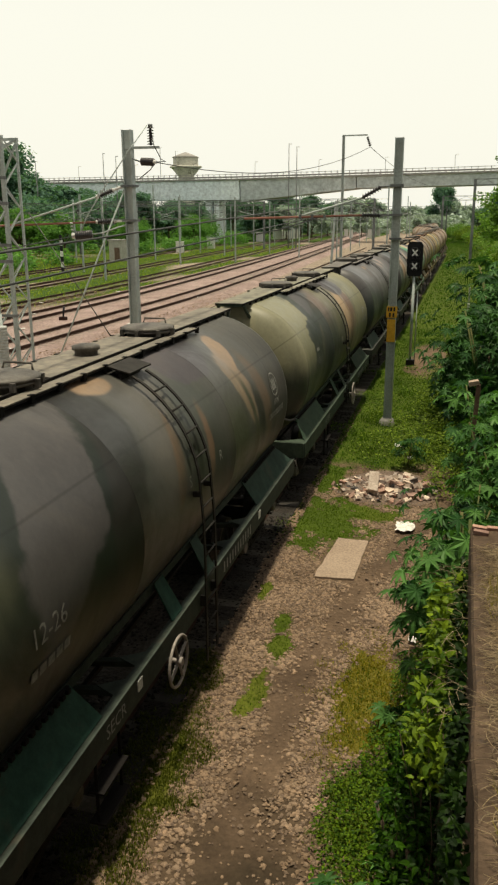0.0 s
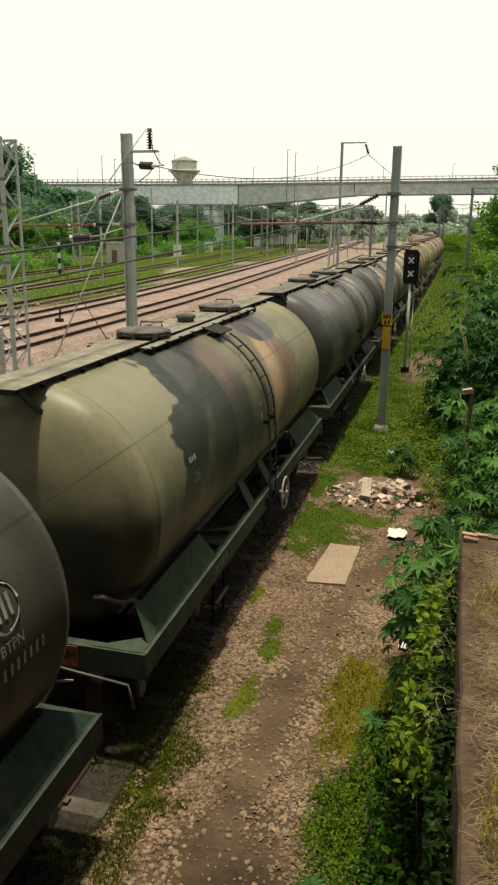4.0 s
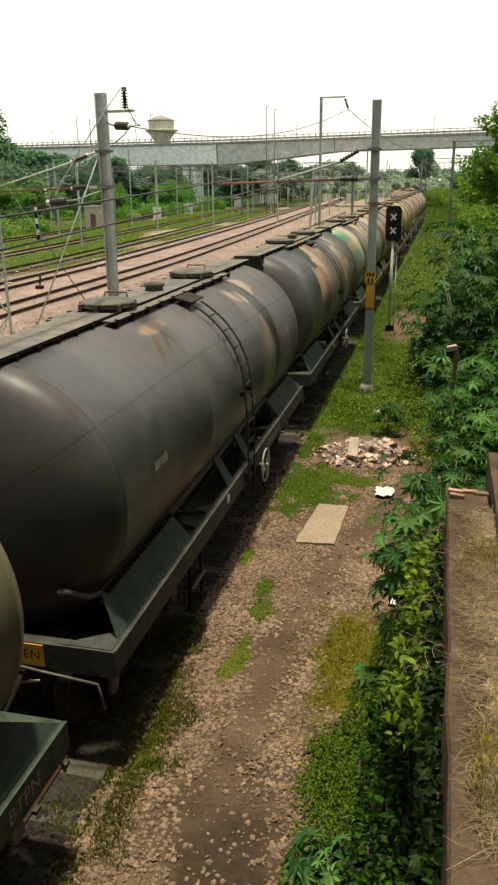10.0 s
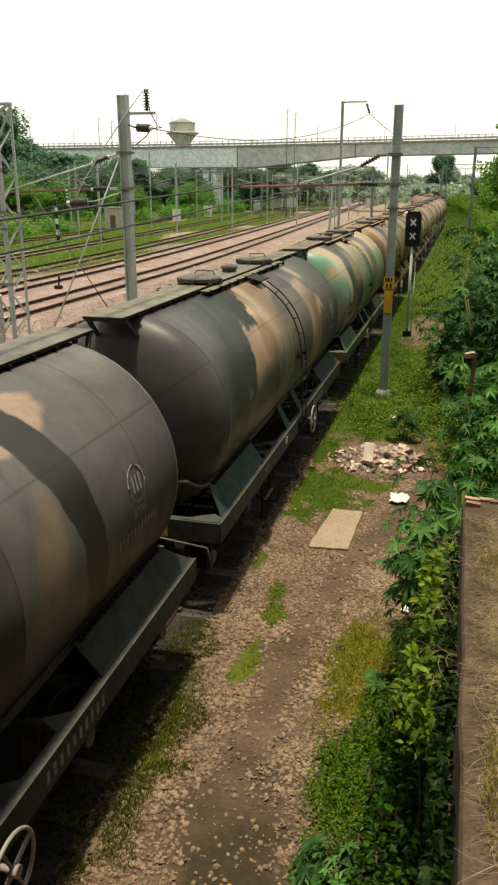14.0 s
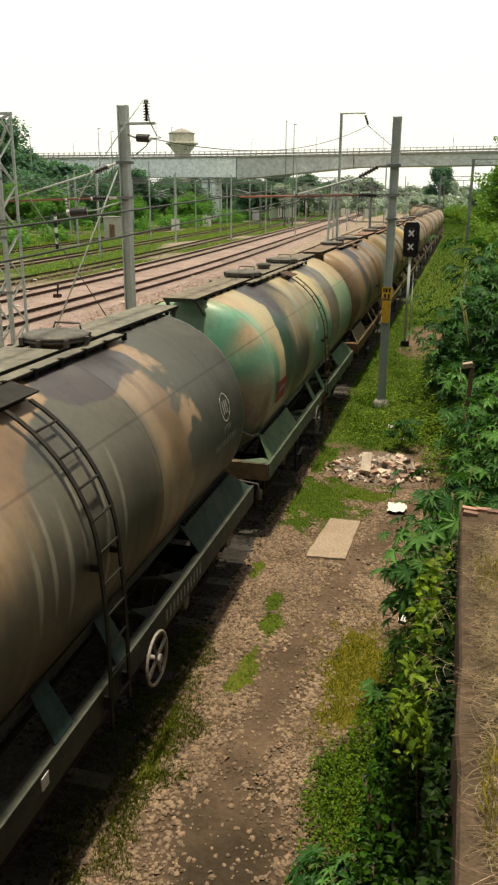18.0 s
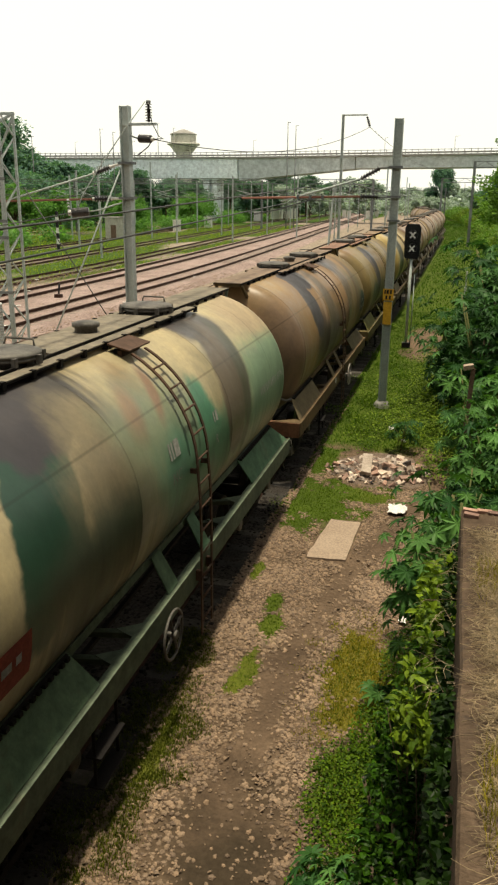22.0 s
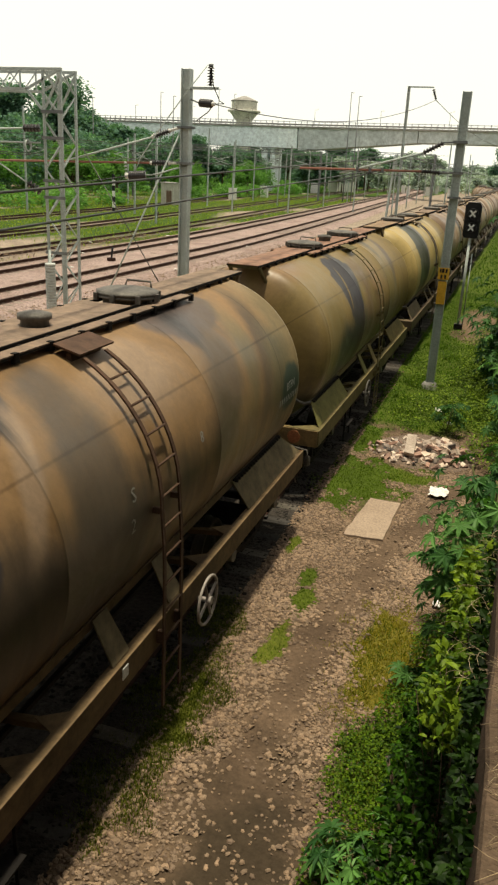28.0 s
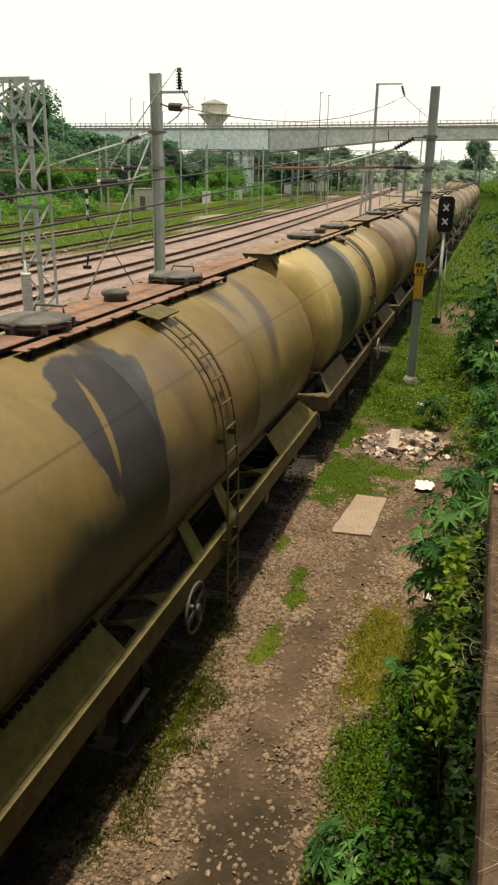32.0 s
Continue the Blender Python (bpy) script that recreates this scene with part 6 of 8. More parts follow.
part("chain", Geo().tube([(0.1, 0, 5.75), (-0.4, -0.1, 5.62), (-0.9, -0.2, 5.45), (-1.25, -0.3, 5.40)], 0.025), M_GALV, ml)
part("insulator", insulator((-1.22, -0.3, 5.40), (-1.74, -0.4, 5.36), 0.15, 8, 0.12), M_INSUL, ml)
g = Geo()
for k in range(5):
    g.cyl((-1.83 - 0.01 * k, -0.4, 5.32 + 0.1 * k), (-1.83 - 0.01 * k, -0.4, 5.38 + 0.1 * k), 0.05, 0.03, n=8)
part("small_insulator", g, M_WHITE, ml)
part("stay_rod", Geo().cyl((-0.1, 0, 6.9), (-3.35, -0.4, 0.0), 0.028, n=8), M_GALV, ml)

M_WEIGHT = material("pale_cast_weight", (0.42, 0.45, 0.44), (0.6, 0.62, 0.6), 0.8, big=3, fine=30, bump=0.1)
for p, r in (((-0.55, 0, 6.74), 0.06), ((-1.1, 0, 6.55), 0.06), ((-0.55, 0, 5.8), 0.06), ((-1.15, 0, 5.78), 0.06), ((-1.78, -0.4, 5.36), 0.09), ((0.94, -0.2, 7.52), 0.07)):
    part("end_cap", Geo().cyl((p[0] - r * 0.8, p[1], p[2]), (p[0] + r * 0.8, p[1], p[2]), r, r * 0.8, 10), M_WHITE, ml, "pale end cap of an insulator")
# portal with lattice column and boom
po = thing("portal_mast", "grey lattice steel portal with a boom over the tracks", "portal mast", "overhead line masts", pose(-14.1, 22.8, 0))
LX, LY = (-0.30, 0.30), (-0.4, 0.45)
for x in LX:
    for y in LY:
        part("leg", Geo().box((x, y, 4.1), (0.07, 0.07, 8.3)), M_GALV, po)
for y in LY:
    g = Geo()
    for k in range(11):
        z0, z1 = 0.4 + k * 0.72, 0.4 + (k + 1) * 0.72
        a, b = (LX if k % 2 else LX[::-1])
        g.beam((a, y, z0), (b, y, z1), 0.035, 0.035)
    part("lattice", g, M_GALV, po)
for x in LX:
    g = Geo()
    for k in range(11):
        z0, z1 = 0.4 + k * 0.72, 0.4 + (k + 1) * 0.72
        a, b = (LY if k % 2 else LY[::-1])
        g.beam((x, a, z0), (x, b, z1), 0.035, 0.035)
    part("lattice", g, M_GALV, po)
for z in (7.1, 6.35, 5.1, 4.6, 2.9):
    part("clamp", Geo().box((0, LY[0] - 0.04, z), (0.75, 0.06, 0.09)), M_GALV_DARK, po)
for y in LY:
    g = Geo()
    g.beam((0.35, y, 8.28), (-22, y, 8.28), 0.08, 0.08)
    g.beam((-0.9, y, 7.72), (-22, y, 7.72), 0.08, 0.08)
    g.beam((-0.9, y, 7.72), (-0.31, y, 7.1), 0.07, 0.07)
    g.beam((-0.9, y, 7.72), (0.31, y, 8.28), 0.07, 0.07)
    g.beam((-0.31, y, 7.1), (0.31, y, 8.2), 0.06, 0.06)
    part("boom_chord", g, M_GALV, po)
    g = Geo()
    for k in range(44):
        x = -1.1 - k * 0.47
        g.beam((x, y, 7.74 if k % 2 else 8.26), (x - 0.47, y, 8.26 if k % 2 else 7.74), 0.028, 0.028)
        if k % 3 == 0:
            g.beam((x, y, 7.74), (x, y, 8.26), 0.04, 0.04)
    part("boom_lattice", g, M_GALV, po)
g = Geo()
for k in range(20):
    g.beam((-1.1 - k, LY[0], 8.28), (-2.1 - k, LY[1], 8.28), 0.03, 0.03)
part("boom_bracing", g, M_GALV, po)
for x in LX:
    for y in LY:
        part("far_leg", Geo().box((x - 21.7, y, 4.1), (0.07, 0.07, 8.3)), M_GALV, po)
part("insulator", insulator((-0.42, -0.5, 6.62), (-1.0, -0.5, 6.6), 0.12, 5), M_INSUL, po)
part("bracket_tube", Geo().cyl((-1.0, -0.5, 6.6), (-4.2, -0.5, 6.45), 0.028, n=8), M_GALV, po)
part("stay_tube", Geo().cyl((-0.4, -0.5, 6.2), (-3.4, -0.5, 6.15), 0.028, n=8), M_GALV, po)
part("pulley", ring((-0.85, -0.5, 6.1), 0.16, 0.03, "x", 18, 6), M_GALV, po)
part("insulator", insulator((-0.45, -0.5, 4.75), (-0.9, -0.55, 5.0), 0.13, 4), M_INSUL, po)
part("stay_rod", Geo().cyl((-0.9, -0.55, 5.0), (-4.0, -0.6, 6.7), 0.025, n=8), M_GALV, po)
for k in range(18):
    part("balance_weight", Geo().cyl((-0.05, -0.75, 0.95 + k * 0.092), (-0.05, -0.75, 1.036 + k * 0.092), 0.165, 0.158, 18), M_WEIGHT, po, "pale balance weight")
part("weight_rod", Geo().cyl((-0.05, -0.75, 0.0), (-0.05, -0.75, 3.0), 0.04, n=8), M_GALV, po)

part("guy_wire", Geo().cyl((0.9, -0.2, 6.1), (4.5, -0.2, 0.8), 0.016, n=6), M_WIRE, po)

# mast farther along with its bracket, and its leaning prop
mt = thing("line_mast", "slender grey mast with a bracket arm for the feeder wire", "mast", "overhead line masts", pose(-6.95, 46, 0))
part("post", h_beam(Geo(), 0, 0, 0, 10.28, 0.14, 0.14, 0.015), M_GALV, mt)
part("bracket_arm", Geo().box((0.62, 0, 10.24), (1.4, 0.07, 0.07)), M_GALV, mt)
part("insulator", insulator((1.3, 0, 10.15), (1.48, 0, 9.65), 0.09, 5), M_INSUL, mt)
part("prop", Geo().beam((-0.75, 0.1, 0), (-0.35, 0, 6.8), 0.12, 0.1), M_GALV, mt)
for k in range(9):
    part("brace", Geo().beam((-0.72 + 0.042 * k, 0.08, 0.6 + k * 0.7), (-0.1, 0.0, 0.9 + k * 0.7), 0.03, 0.03), M_GALV, mt)
part("stay_tube", Geo().cyl((0.1, 0, 6.9), (2.4, 0, 6.2), 0.028, n=8), M_GALV_DARK, mt)
part("bracket_tube", Geo().cyl((0.1, 0, 6.0), (2.6, 0, 6.05), 0.028, n=8), M_GALV_DARK, mt)

# plain masts of the yard
def yard_mast(h, arm):
    t = thing("yard_mast", "distant galvanised overhead line mast with cantilever", "mast", "overhead line masts")
    part("post", h_beam(Geo(), 0, 0, 0, h, 0.17, 0.17), M_GALV, t)
    part("stay_tube", Geo().cyl((arm * 0.1, 0, 6.9), (arm * 2.5, 0, 6.35), 0.03, n=6), M_GALV, t)
    part("bracket_tube", Geo().cyl((arm * 0.1, 0, 5.75), (arm * 2.6, 0, 6.4), 0.03, n=6), M_GALV, t)
    part("register_tube", Geo().cyl((arm * 1.4, 0, 6.05), (arm * 2.9, 0, 5.5), 0.02, n=6), M_GALV, t)
    part("insulator", insulator((arm * 0.15, 0, 5.77), (arm * 0.6, 0, 5.88), 0.09, 4), M_INSUL, t)
    part("insulator", insulator((arm * 0.15, 0, 6.89), (arm * 0.6, 0, 6.79), 0.09, 4), M_INSUL, t)
    return t


masters = [yard_mast(8.6, 1), yard_mast(8.6, -1), yard_mast(10.6, 1)]
spots = []
for i, y in enumerate(range(46, 330, 27)):
    if y > 95:
        spots += [(-16.4 + main_x(y), y + 20, 1 if i % 2 else 0), (-28.2 + main_x(y), y + 6, 0)]
    if y > 70:
        spots += [(-33.6 + main_x(y) * 1.2, y, 1)]
    if 60 < y < 260:
        spots += [(-41.5 + main_x(y) * 1.2, y + 11, i % 3), (-50.5 + main_x(y) * 1.1, y + 3, (i + 1) % 3)]
spots += [(-10.4, 110, 2), (-10.2, 150, 0), (-24.1, 118, 2), (-13.5, 190, 2)]
used = [False] * 3
for x, y, i in spots:
    m = pose(x, y, 0, 0, 0, 2 * lump(x, y, 1.3))
    if not used[i]:
        masters[i].matrix_basis, used[i] = m, True
    else:
        copy_thing(masters[i], m)
for a, b in (((-70.2, 150), 18.4), ((-67.5, 150), 17.8), ((-85.1, 150), 17.2), ((-24.1 * 1.45, 160), 20.0), ((-23.0 * 1.45, 160), 19.4), ((-36, 205), 0), ((-79.5, 205), 24.0), ((-75.2, 205), 23.0)):
    if b:
        t = tagged(part("lamp_pole", Geo().cyl((0, 0, 0), (0, 0, b), 0.14, 0.07, 8).box((0.25, 0, b - 0.1), (0.6, 0.1, 0.08)), M_GALV_DARK, m=pose(*a, 0)), "thin distant steel lighting pole", "lamp pole", "yard poles")

# far portal beams across the yard
def far_portal(x0, x1, y, h):
    t = thing("portal_mast", "distant steel portal over the yard tracks", "portal mast", "overhead line masts")
    for x in (x0, x1):
        part("leg", Geo().box((x, y, h / 2), (0.35, 0.3, h)), M_GALV_DARK, t)
    g = Geo()
    for z in (h, h - 0.7):
        g.beam((x0, y, z), (x1, y, z), 0.1, 0.1)
    k = int(abs(x1 - x0) / 1.2)
    for i in range(k):
        a, b = x0 + (x1 - x0) * i / k, x0 + (x1 - x0) * (i + 1) / k
        g.beam((a, y, h if i % 2 else h - 0.7), (b, y, h - 0.7 if i % 2 else h), 0.05, 0.05)
    part("boom", g, M_GALV_DARK, t)
    g = Geo()
    for i in range(3, k, 5):
        x = x0 + (x1 - x0) * i / k
        g.beam((x, y, h - 0.7), (x, y, h - 2.2), 0.08, 0.08).beam((x, y, h - 2.0), (x + 1.6, y, h - 1.6), 0.05, 0.05)
    part("drop_arm", g, M_GALV_DARK, t)


far_portal(-64, -14, 126, 8.7)
far_portal(-70, -38, 152, 9.0)
far_portal(-58, -6, 240, 9.0)
far_portal(-4.5, 6.0, 150, 9.5)
far_portal(0.6, 8.0, 108, 10.5)

# wires
for z0, z1, dx in ((5.72, 4.98, 0.0), (6.05, 5.35, 0.05)):
    wire((XC + dx, 22.7, z0 + 0.12), (XC + dx - 0.1, -12, z0 - 1.25), 0.0, 0.014, "dark contact wire over the freight track", 4)
    wire((XC + dx, 22.7, z0 + 0.12), (XC - 0.2, 46, z0 + 0.2), 0.1)
    wire((XC - 0.2, 46, z0 + 0.2), (XC - 0.1, 100, z0 + 0.2), 0.15)
wire((-11.96, 23.2, 5.36), (-9.5, -14, 3.9), 0.15, 0.014)
wire((-9.29, 23.5, 7.52), (-5.47, 46, 9.62), 0.75, 0.014, "sagging dark feeder wire")
wire((-5.47, 46, 9.62), (-2.0, 112, 10.2), 1.2, 0.016, "sagging dark feeder wire")
for cx in LINES:
    for z, s in ((5.9, 0.0), (7.1, 0.5)):
        for i in range(6):
            y0, y1 = 10 + i * 50, 60 + i * 50
            wire((cx + main_x(y0), y0, z), (cx + main_x(y1), y1, z), s, 0.012)
for cx in (-30.2, -37.0, -46.0):
    for z, s in ((5.8, 0.0), (6.9, 0.6)):
        for i in range(3):
            y0, y1 = 20 + i * 70, 90 + i * 70
            wire((cx + main_x(y0), y0, z), (cx + main_x(y1), y1, z), s, 0.013)
for y, z in ((126, 7.4), (152, 7.2)):
    wire((-110, y, z), (-20, y + 6, z), 0.3, 0.02, "cross span wire over the yard")
wire((-110, 100, 9.2), (-12, 128, 8.7), 0.8, 0.018, "cross span wire over the yard")
wire((-110, 96, 8.3), (-12, 128, 8.0), 0.6, 0.018, "cross span wire over the yard")

# ---- signal ----
sg = thing("railway_signal", "black colour light signal out of use, marked with two white crosses", "signal", m=pose(-1.95, 32.7, 0))
part("post", Geo().cyl((0, 0, 0), (0, 0, 3.65), 0.055, n=14).cyl((0.17, 0.05, 0), (0.17, 0.05, 3.0), 0.02, n=8), M_GALV, sg)
part("base_box", Geo().box((0.02, 0, 0.1), (0.34, 0.3, 0.22)), M_BLACK, sg)
hd = Geo()
pts = [(-0.30, 3.72), (-0.24, 3.6), (0.24, 3.6), (0.30, 3.72), (0.31, 4.8), (0.22, 4.94), (-0.22, 4.94), (-0.31, 4.8)]
hd.plate([(x, -0.1, z) for x, z in pts], 0.2)
head = part("signal_head", hd, M_BLACK, sg)
for z in (4.52, 4.0):
    part("lens_hood", Geo().cyl((0, -0.1, z), (0, -0.17, z), 0.2, 0.19, 18), M_BLACK, head)
    g = Geo()
    g.beam((-0.1, -0.185, z - 0.115), (0.1, -0.185, z + 0.115), 0.06, 0.02, (0, 1, 0))
    g.beam((-0.1, -0.195, z + 0.115), (0.1, -0.195, z - 0.115), 0.06, 0.02, (0, 1, 0))
    part("white_cross", g, M_WHITE, head, "white cross of crossed boards")
part("divider", Geo().box((0, -0.12, 4.26), (0.66, 0.06, 0.05)), M_BLACK, head)

# ---- small yard furniture ----
def cabinet(x, y, w, d, h, label, mat=None):
    t = thing("relay_box", label, "relay box", "lineside boxes", pose(x, y, 0))
    part("body", Geo().box((0, 0, h / 2), (w, d, h)), mat or M_WHITE, t)
    part("lid", Geo().box((0, 0, h + 0.04), (w * 1.12, d * 1.12, 0.08)), mat or M_WHITE, t)


for x, y, w, h in ((-49.9, 137, 1.2, 1.9), (-50.1, 156, 1.4, 2.0), (-58.5, 217, 3.4, 2.2), (-52.7, 207, 2.2, 2.4), (-53.4, 230, 2.8, 2.8), (-51.0, 237, 4.2, 2.8)):
    cabinet(x, y, w, 1.0, h, "small white lineside relay box")
for x, y in ((-36.2, 250), (-33.2, 239), (-28.5, 246), (-29.0, 276), (-21.6, 240)):
    cabinet(x, y, 1.1, 0.6, 2.4, "white lineside marker board")
hut = thing("trackside_hut", "small pinkish trackside hut with a flat roof", "hut", m=pose(-48.9, 108, 0))
part("wall", Geo().box((0, 0, 1.45), (1.9, 2.2, 2.9)), M_HOUSE, hut)
part("roof", Geo().box((0, 0, 2.97), (2.3, 2.6, 0.14)), M_CONC, hut)
part("door", Geo().box((0.3, -1.12, 1.0), (0.8, 0.05, 1.9)), M_POST, hut)
for x, y in ((-39.7, 84), (-22.5, 41.5)):
    t = thing("point_lever", "small dark trackside lever stand", "lever stand", "lineside boxes", pose(x, y, 0))
    part("base", Geo().box((0, 0, 0.2), (0.4, 0.3, 0.4)), M_RAIL, t)
    part("lever", Geo().cyl((0, 0, 0.3), (0.1, 0, 1.0), 0.04, 0.07, 8), M_BLACK, t)
p = thing("banded_post", "black and white banded trackside post", "post", m=pose(-44.6, 83, 0))
for k in range(7):
    part("band", Geo().box((0, 0, 0.3 + k * 0.6), (0.26, 0.26, 0.6)), M_WHITE if k % 2 else M_BLACK, p)

# ---- road bridge ----
br = thing("road_bridge", "long concrete flyover with a pale painted girder span", "bridge")


def deck_z(x):
    return 15.6 + (0.0015 if x < -56.4 else 0.011) * (x + 56.4)


def girder(x0, x1, d0, d1, y, w):
    g = Geo()
    for x, d in ((x0, d0), (x1, d1)):
        z = deck_z(x) - 0.38
        g.v += [(x, y - w / 2, z), (x, y + w / 2, z), (x, y + w / 2 - 0.3, z - d), (x, y - w / 2 + 0.3, z - d)]
    g.f += [(0, 1, 2, 3), (7, 6, 5, 4), (0, 3, 7, 4), (1, 0, 4, 5), (2, 1, 5, 6), (3, 2, 6, 7)]
    g.s += [False] * 6
    return g


BY = 205
part("girder", girder(-122, -56.6, 4.6, 4.7, BY, 9.4), M_BRIDGE_W, br, "pale bluish white painted girder")
part("girder", girder(-56.3, -27, 5.2, 2.7, BY, 9.4), M_BRIDGE_G, br, "dark stained concrete girder")
part("girder", girder(-26.8, 80, 2.65, 2.65, BY, 9.4), M_BRIDGE_G, br, "dark stained concrete girder")
part("girder", girder(-260, -122.3, 4.0, 4.0, BY, 9.4), M_BRIDGE_G, br)
g = Geo()
for x0, x1 in ((-260, -56.4), (-56.4, 80)):
    g.beam((x0, BY, deck_z(x0) - 0.19), (x1, BY, deck_z(x1) - 0.19), 10.6, 0.38, (0, 0, 1))
part("deck", g, M_CONC, br)
g = Geo()
for s in (-5.4, 5.4):
    for x0, x1 in ((-260, -56.4), (-56.4, 80)):
        g.beam((x0, BY + s, deck_z(x0) + 0.35), (x1, BY + s, deck_z(x1) + 0.35), 0.2, 0.35)
        g.beam((x0, BY + s, deck_z(x0) + 1.0), (x1, BY + s, deck_z(x1) + 1.0), 0.1, 0.1)
    for k in range(150):
        x = -150 + k * 1.5
        g.box((x, BY + s, deck_z(x) + 0.6), (0.16, 0.16, 1.1))
part("railing", g, M_CONC, br)
for x, w in ((-65.4, 1.7), (-63.2, 1.4), (-122, 3)):
    part("pier", Geo().box((x, BY, 5.5), (w, 6.0, 11.5)), M_BRIDGE_W if x < -50 else M_BRIDGE_G, br)
    part("pier_cap", Geo().box((x, BY, 10.6), (w + 0.5, 7.0, 0.8)), M_BRIDGE_W if x < -50 else M_BRIDGE_G, br)
part("girder_web", Geo().beam((-122, BY - 4.0, deck_z(-122) - 4.2), (-56.6, BY - 4.0, deck_z(-56.6) - 4.3), 0.5, 0.7), M_BRIDGE_W, br)
for k in range(12):
    x = -140 + k * 17.0
    t = thing("street_lamp", "thin lamp post on the flyover", "street lamp", "flyover lamps", pose(x, BY + 5.2, deck_z(x)))
    part("post", Geo().cyl((0, 0, 0), (0, 0, 4.5), 0.07, 0.05, 6), M_GALV_DARK, t)
    part("arm", Geo().beam((0, 0, 4.45), (0.9, 0, 4.6), 0.06, 0.06), M_GALV_DARK, t)

# ---- water tower ----
wt = thing("water_tower", "stained cream concrete water tower with a hipped cap", "water tower", m=pose(-106.0, 300, 0))
part("shaft", Geo().turned([(2.8, 0), (2.7, 19), (2.8, 21.3), (5.4, 24.5)], n=14), M_TOWER, wt)
part("gallery", Geo().turned([(5.4, 24.5), (6.2, 24.7), (6.2, 25.3), (4.9, 25.3)], n=14), M_TOWER, wt)
part("tank", Geo().turned([(4.8, 24.9), (4.8, 28.3)], n=14), M_TOWER, wt)
part("roof", Geo().turned([(4.8, 28.25), (5.1, 28.3), (5.1, 28.6), (1.2, 30.1), (0.05, 30.35)], n=14), M_CONC, wt)
for k in range(8):
    part("rib", Geo().beam((2.85 * math.cos(k * 0.785), 2.85 * math.sin(k * 0.785), 1), (2.85 * math.cos(k * 0.785), 2.85 * math.sin(k * 0.785), 21), 0.5, 0.4), M_TOWER, wt)

# ---- loose stones ----
STONE_V = np.array([(-1, -0.3, -0.5), (-0.2, -1, -0.4), (0.9, -0.5, -0.5), (0.8, 0.6, -0.4), (-0.5, 0.9, -0.5), (-0.7, -0.3, 0.5), (0.1, -0.7, 0.6), (0.7, 0.1, 0.55), (-0.1, 0.6, 0.6)], float)
STONE_F = np.array([(0, 1, 6), (0, 6, 5), (1, 2, 7), (1, 7, 6), (2, 3, 7), (3, 4, 8), (3, 8, 7), (4, 0, 5), (4, 5, 8), (5, 6, 8), (6, 7, 8)])


def stones(name, label, n, box, size, keep, mat, z=0.0):
    pts, sz = [], []
    r = np.random.default_rng(len(name) * 7 + n)
    for x, y, u in r.uniform((box[0], box[2], 0), (box[1], box[3], 1), (n, 3)):
        k = keep(x, y)
        if u < k:
            s = size[0] + (size[1] - size[0]) * r.random() ** 2.2
            pts.append((x, y, z + 0.03 * lump(x, y, 0.9) + (shoulder(x) if x > -6.2 else 0) - 0.024 + s * 0.2)), sz.append(s)
    sz = np.array(sz)[:, None] * r.uniform(0.65, 1.3, (len(pts), 3)) * np.array((1, 1, 0.42))
    v, f = scatter(STONE_V, STONE_F, np.array(pts), turns(len(pts), r, 0.38), sz)
    return tagged(part(name, array_mesh(name, v, f, mat)), label, "stones", kind="stuff")


def stony(x, y):
    g, _ = cover(x, y)
    if -2.15 < x < -1.40 and 12.0 < y < 13.95:
        return 0.0
    if math.hypot((x + 1.35) / 1.2, (y - 17) / 1.3) < 1:
        return 0.25
    k = (1 - g) * (1 - 0.93 * trodden(x, y)) * (1 - 0.75 * damp(x, y))
    return k * (0.7 + 0.3 * min(max((y - 5.5) / 2, 0), 1)) * (0.35 + 0.65 * min(max(0.75 + 0.9 * lump(x, y, 1.3, 4), 0), 1))


# stones darkened with oil and with the shade along the train
M_OILY_SHADE = material("oily_shaded_stone", (0.011, 0.010, 0.009), (0.03, 0.025, 0.022), 0.8, big=1.2, fine=40, rand="island")
stones("gravel", "pinkish beige crushed stone gravel beside the track", 62000, (-3.1, -0.25, 4.2, 16.6), (0.013, 0.036), stony, M_STONE)
stones("shoulder_gravel", "grey-brown gravel spilt over the sleeper ends", 13000, (-3.4, -2.86, 3.6, 24), (0.015, 0.038), lambda x, y: min(max((x + 3.1) * 5 + 0.5 * lump(x, y, 2.2, 5), 0), 1) * (1 - min(max((y - 15) / 4, 0), 0.8)) * 0.8, M_STONE, 0.012)
stones("path_pebbles", "pale loose stones trodden into the damp path", 600, (-2.2, -0.8, 4.4, 7.4), (0.013, 0.032), lambda x, y: max(damp(x, y) * 0.8, trodden(x, y) * 0.25), M_STONE)
stones("track_stones", "oily ballast stones along the freight track, darkened with train shade", 14000, (-6.1, -2.95, 3.5, 24), (0.02, 0.04), lambda x, y: 0.9 if x < -3.2 else 0.5, M_OILY_SHADE, 0.01)
stones("main_line_stones", "pinkish ballast stones of the main lines", 9000, (-29.5, -15.0, 24, 60), (0.03, 0.06), lambda x, y: 0.9, M_STONE, 0.2)


# ---- grass ----
BLADE_V = np.array([(-0.5, 0, 0), (0.5, 0, 0), (-0.32, 0.12, 0.55), (0.32, 0.12, 0.55), (0, 0.42, 1)], float)
BLADE_F = np.array([(0, 1, 3), (0, 3, 2), (2, 3, 4)])


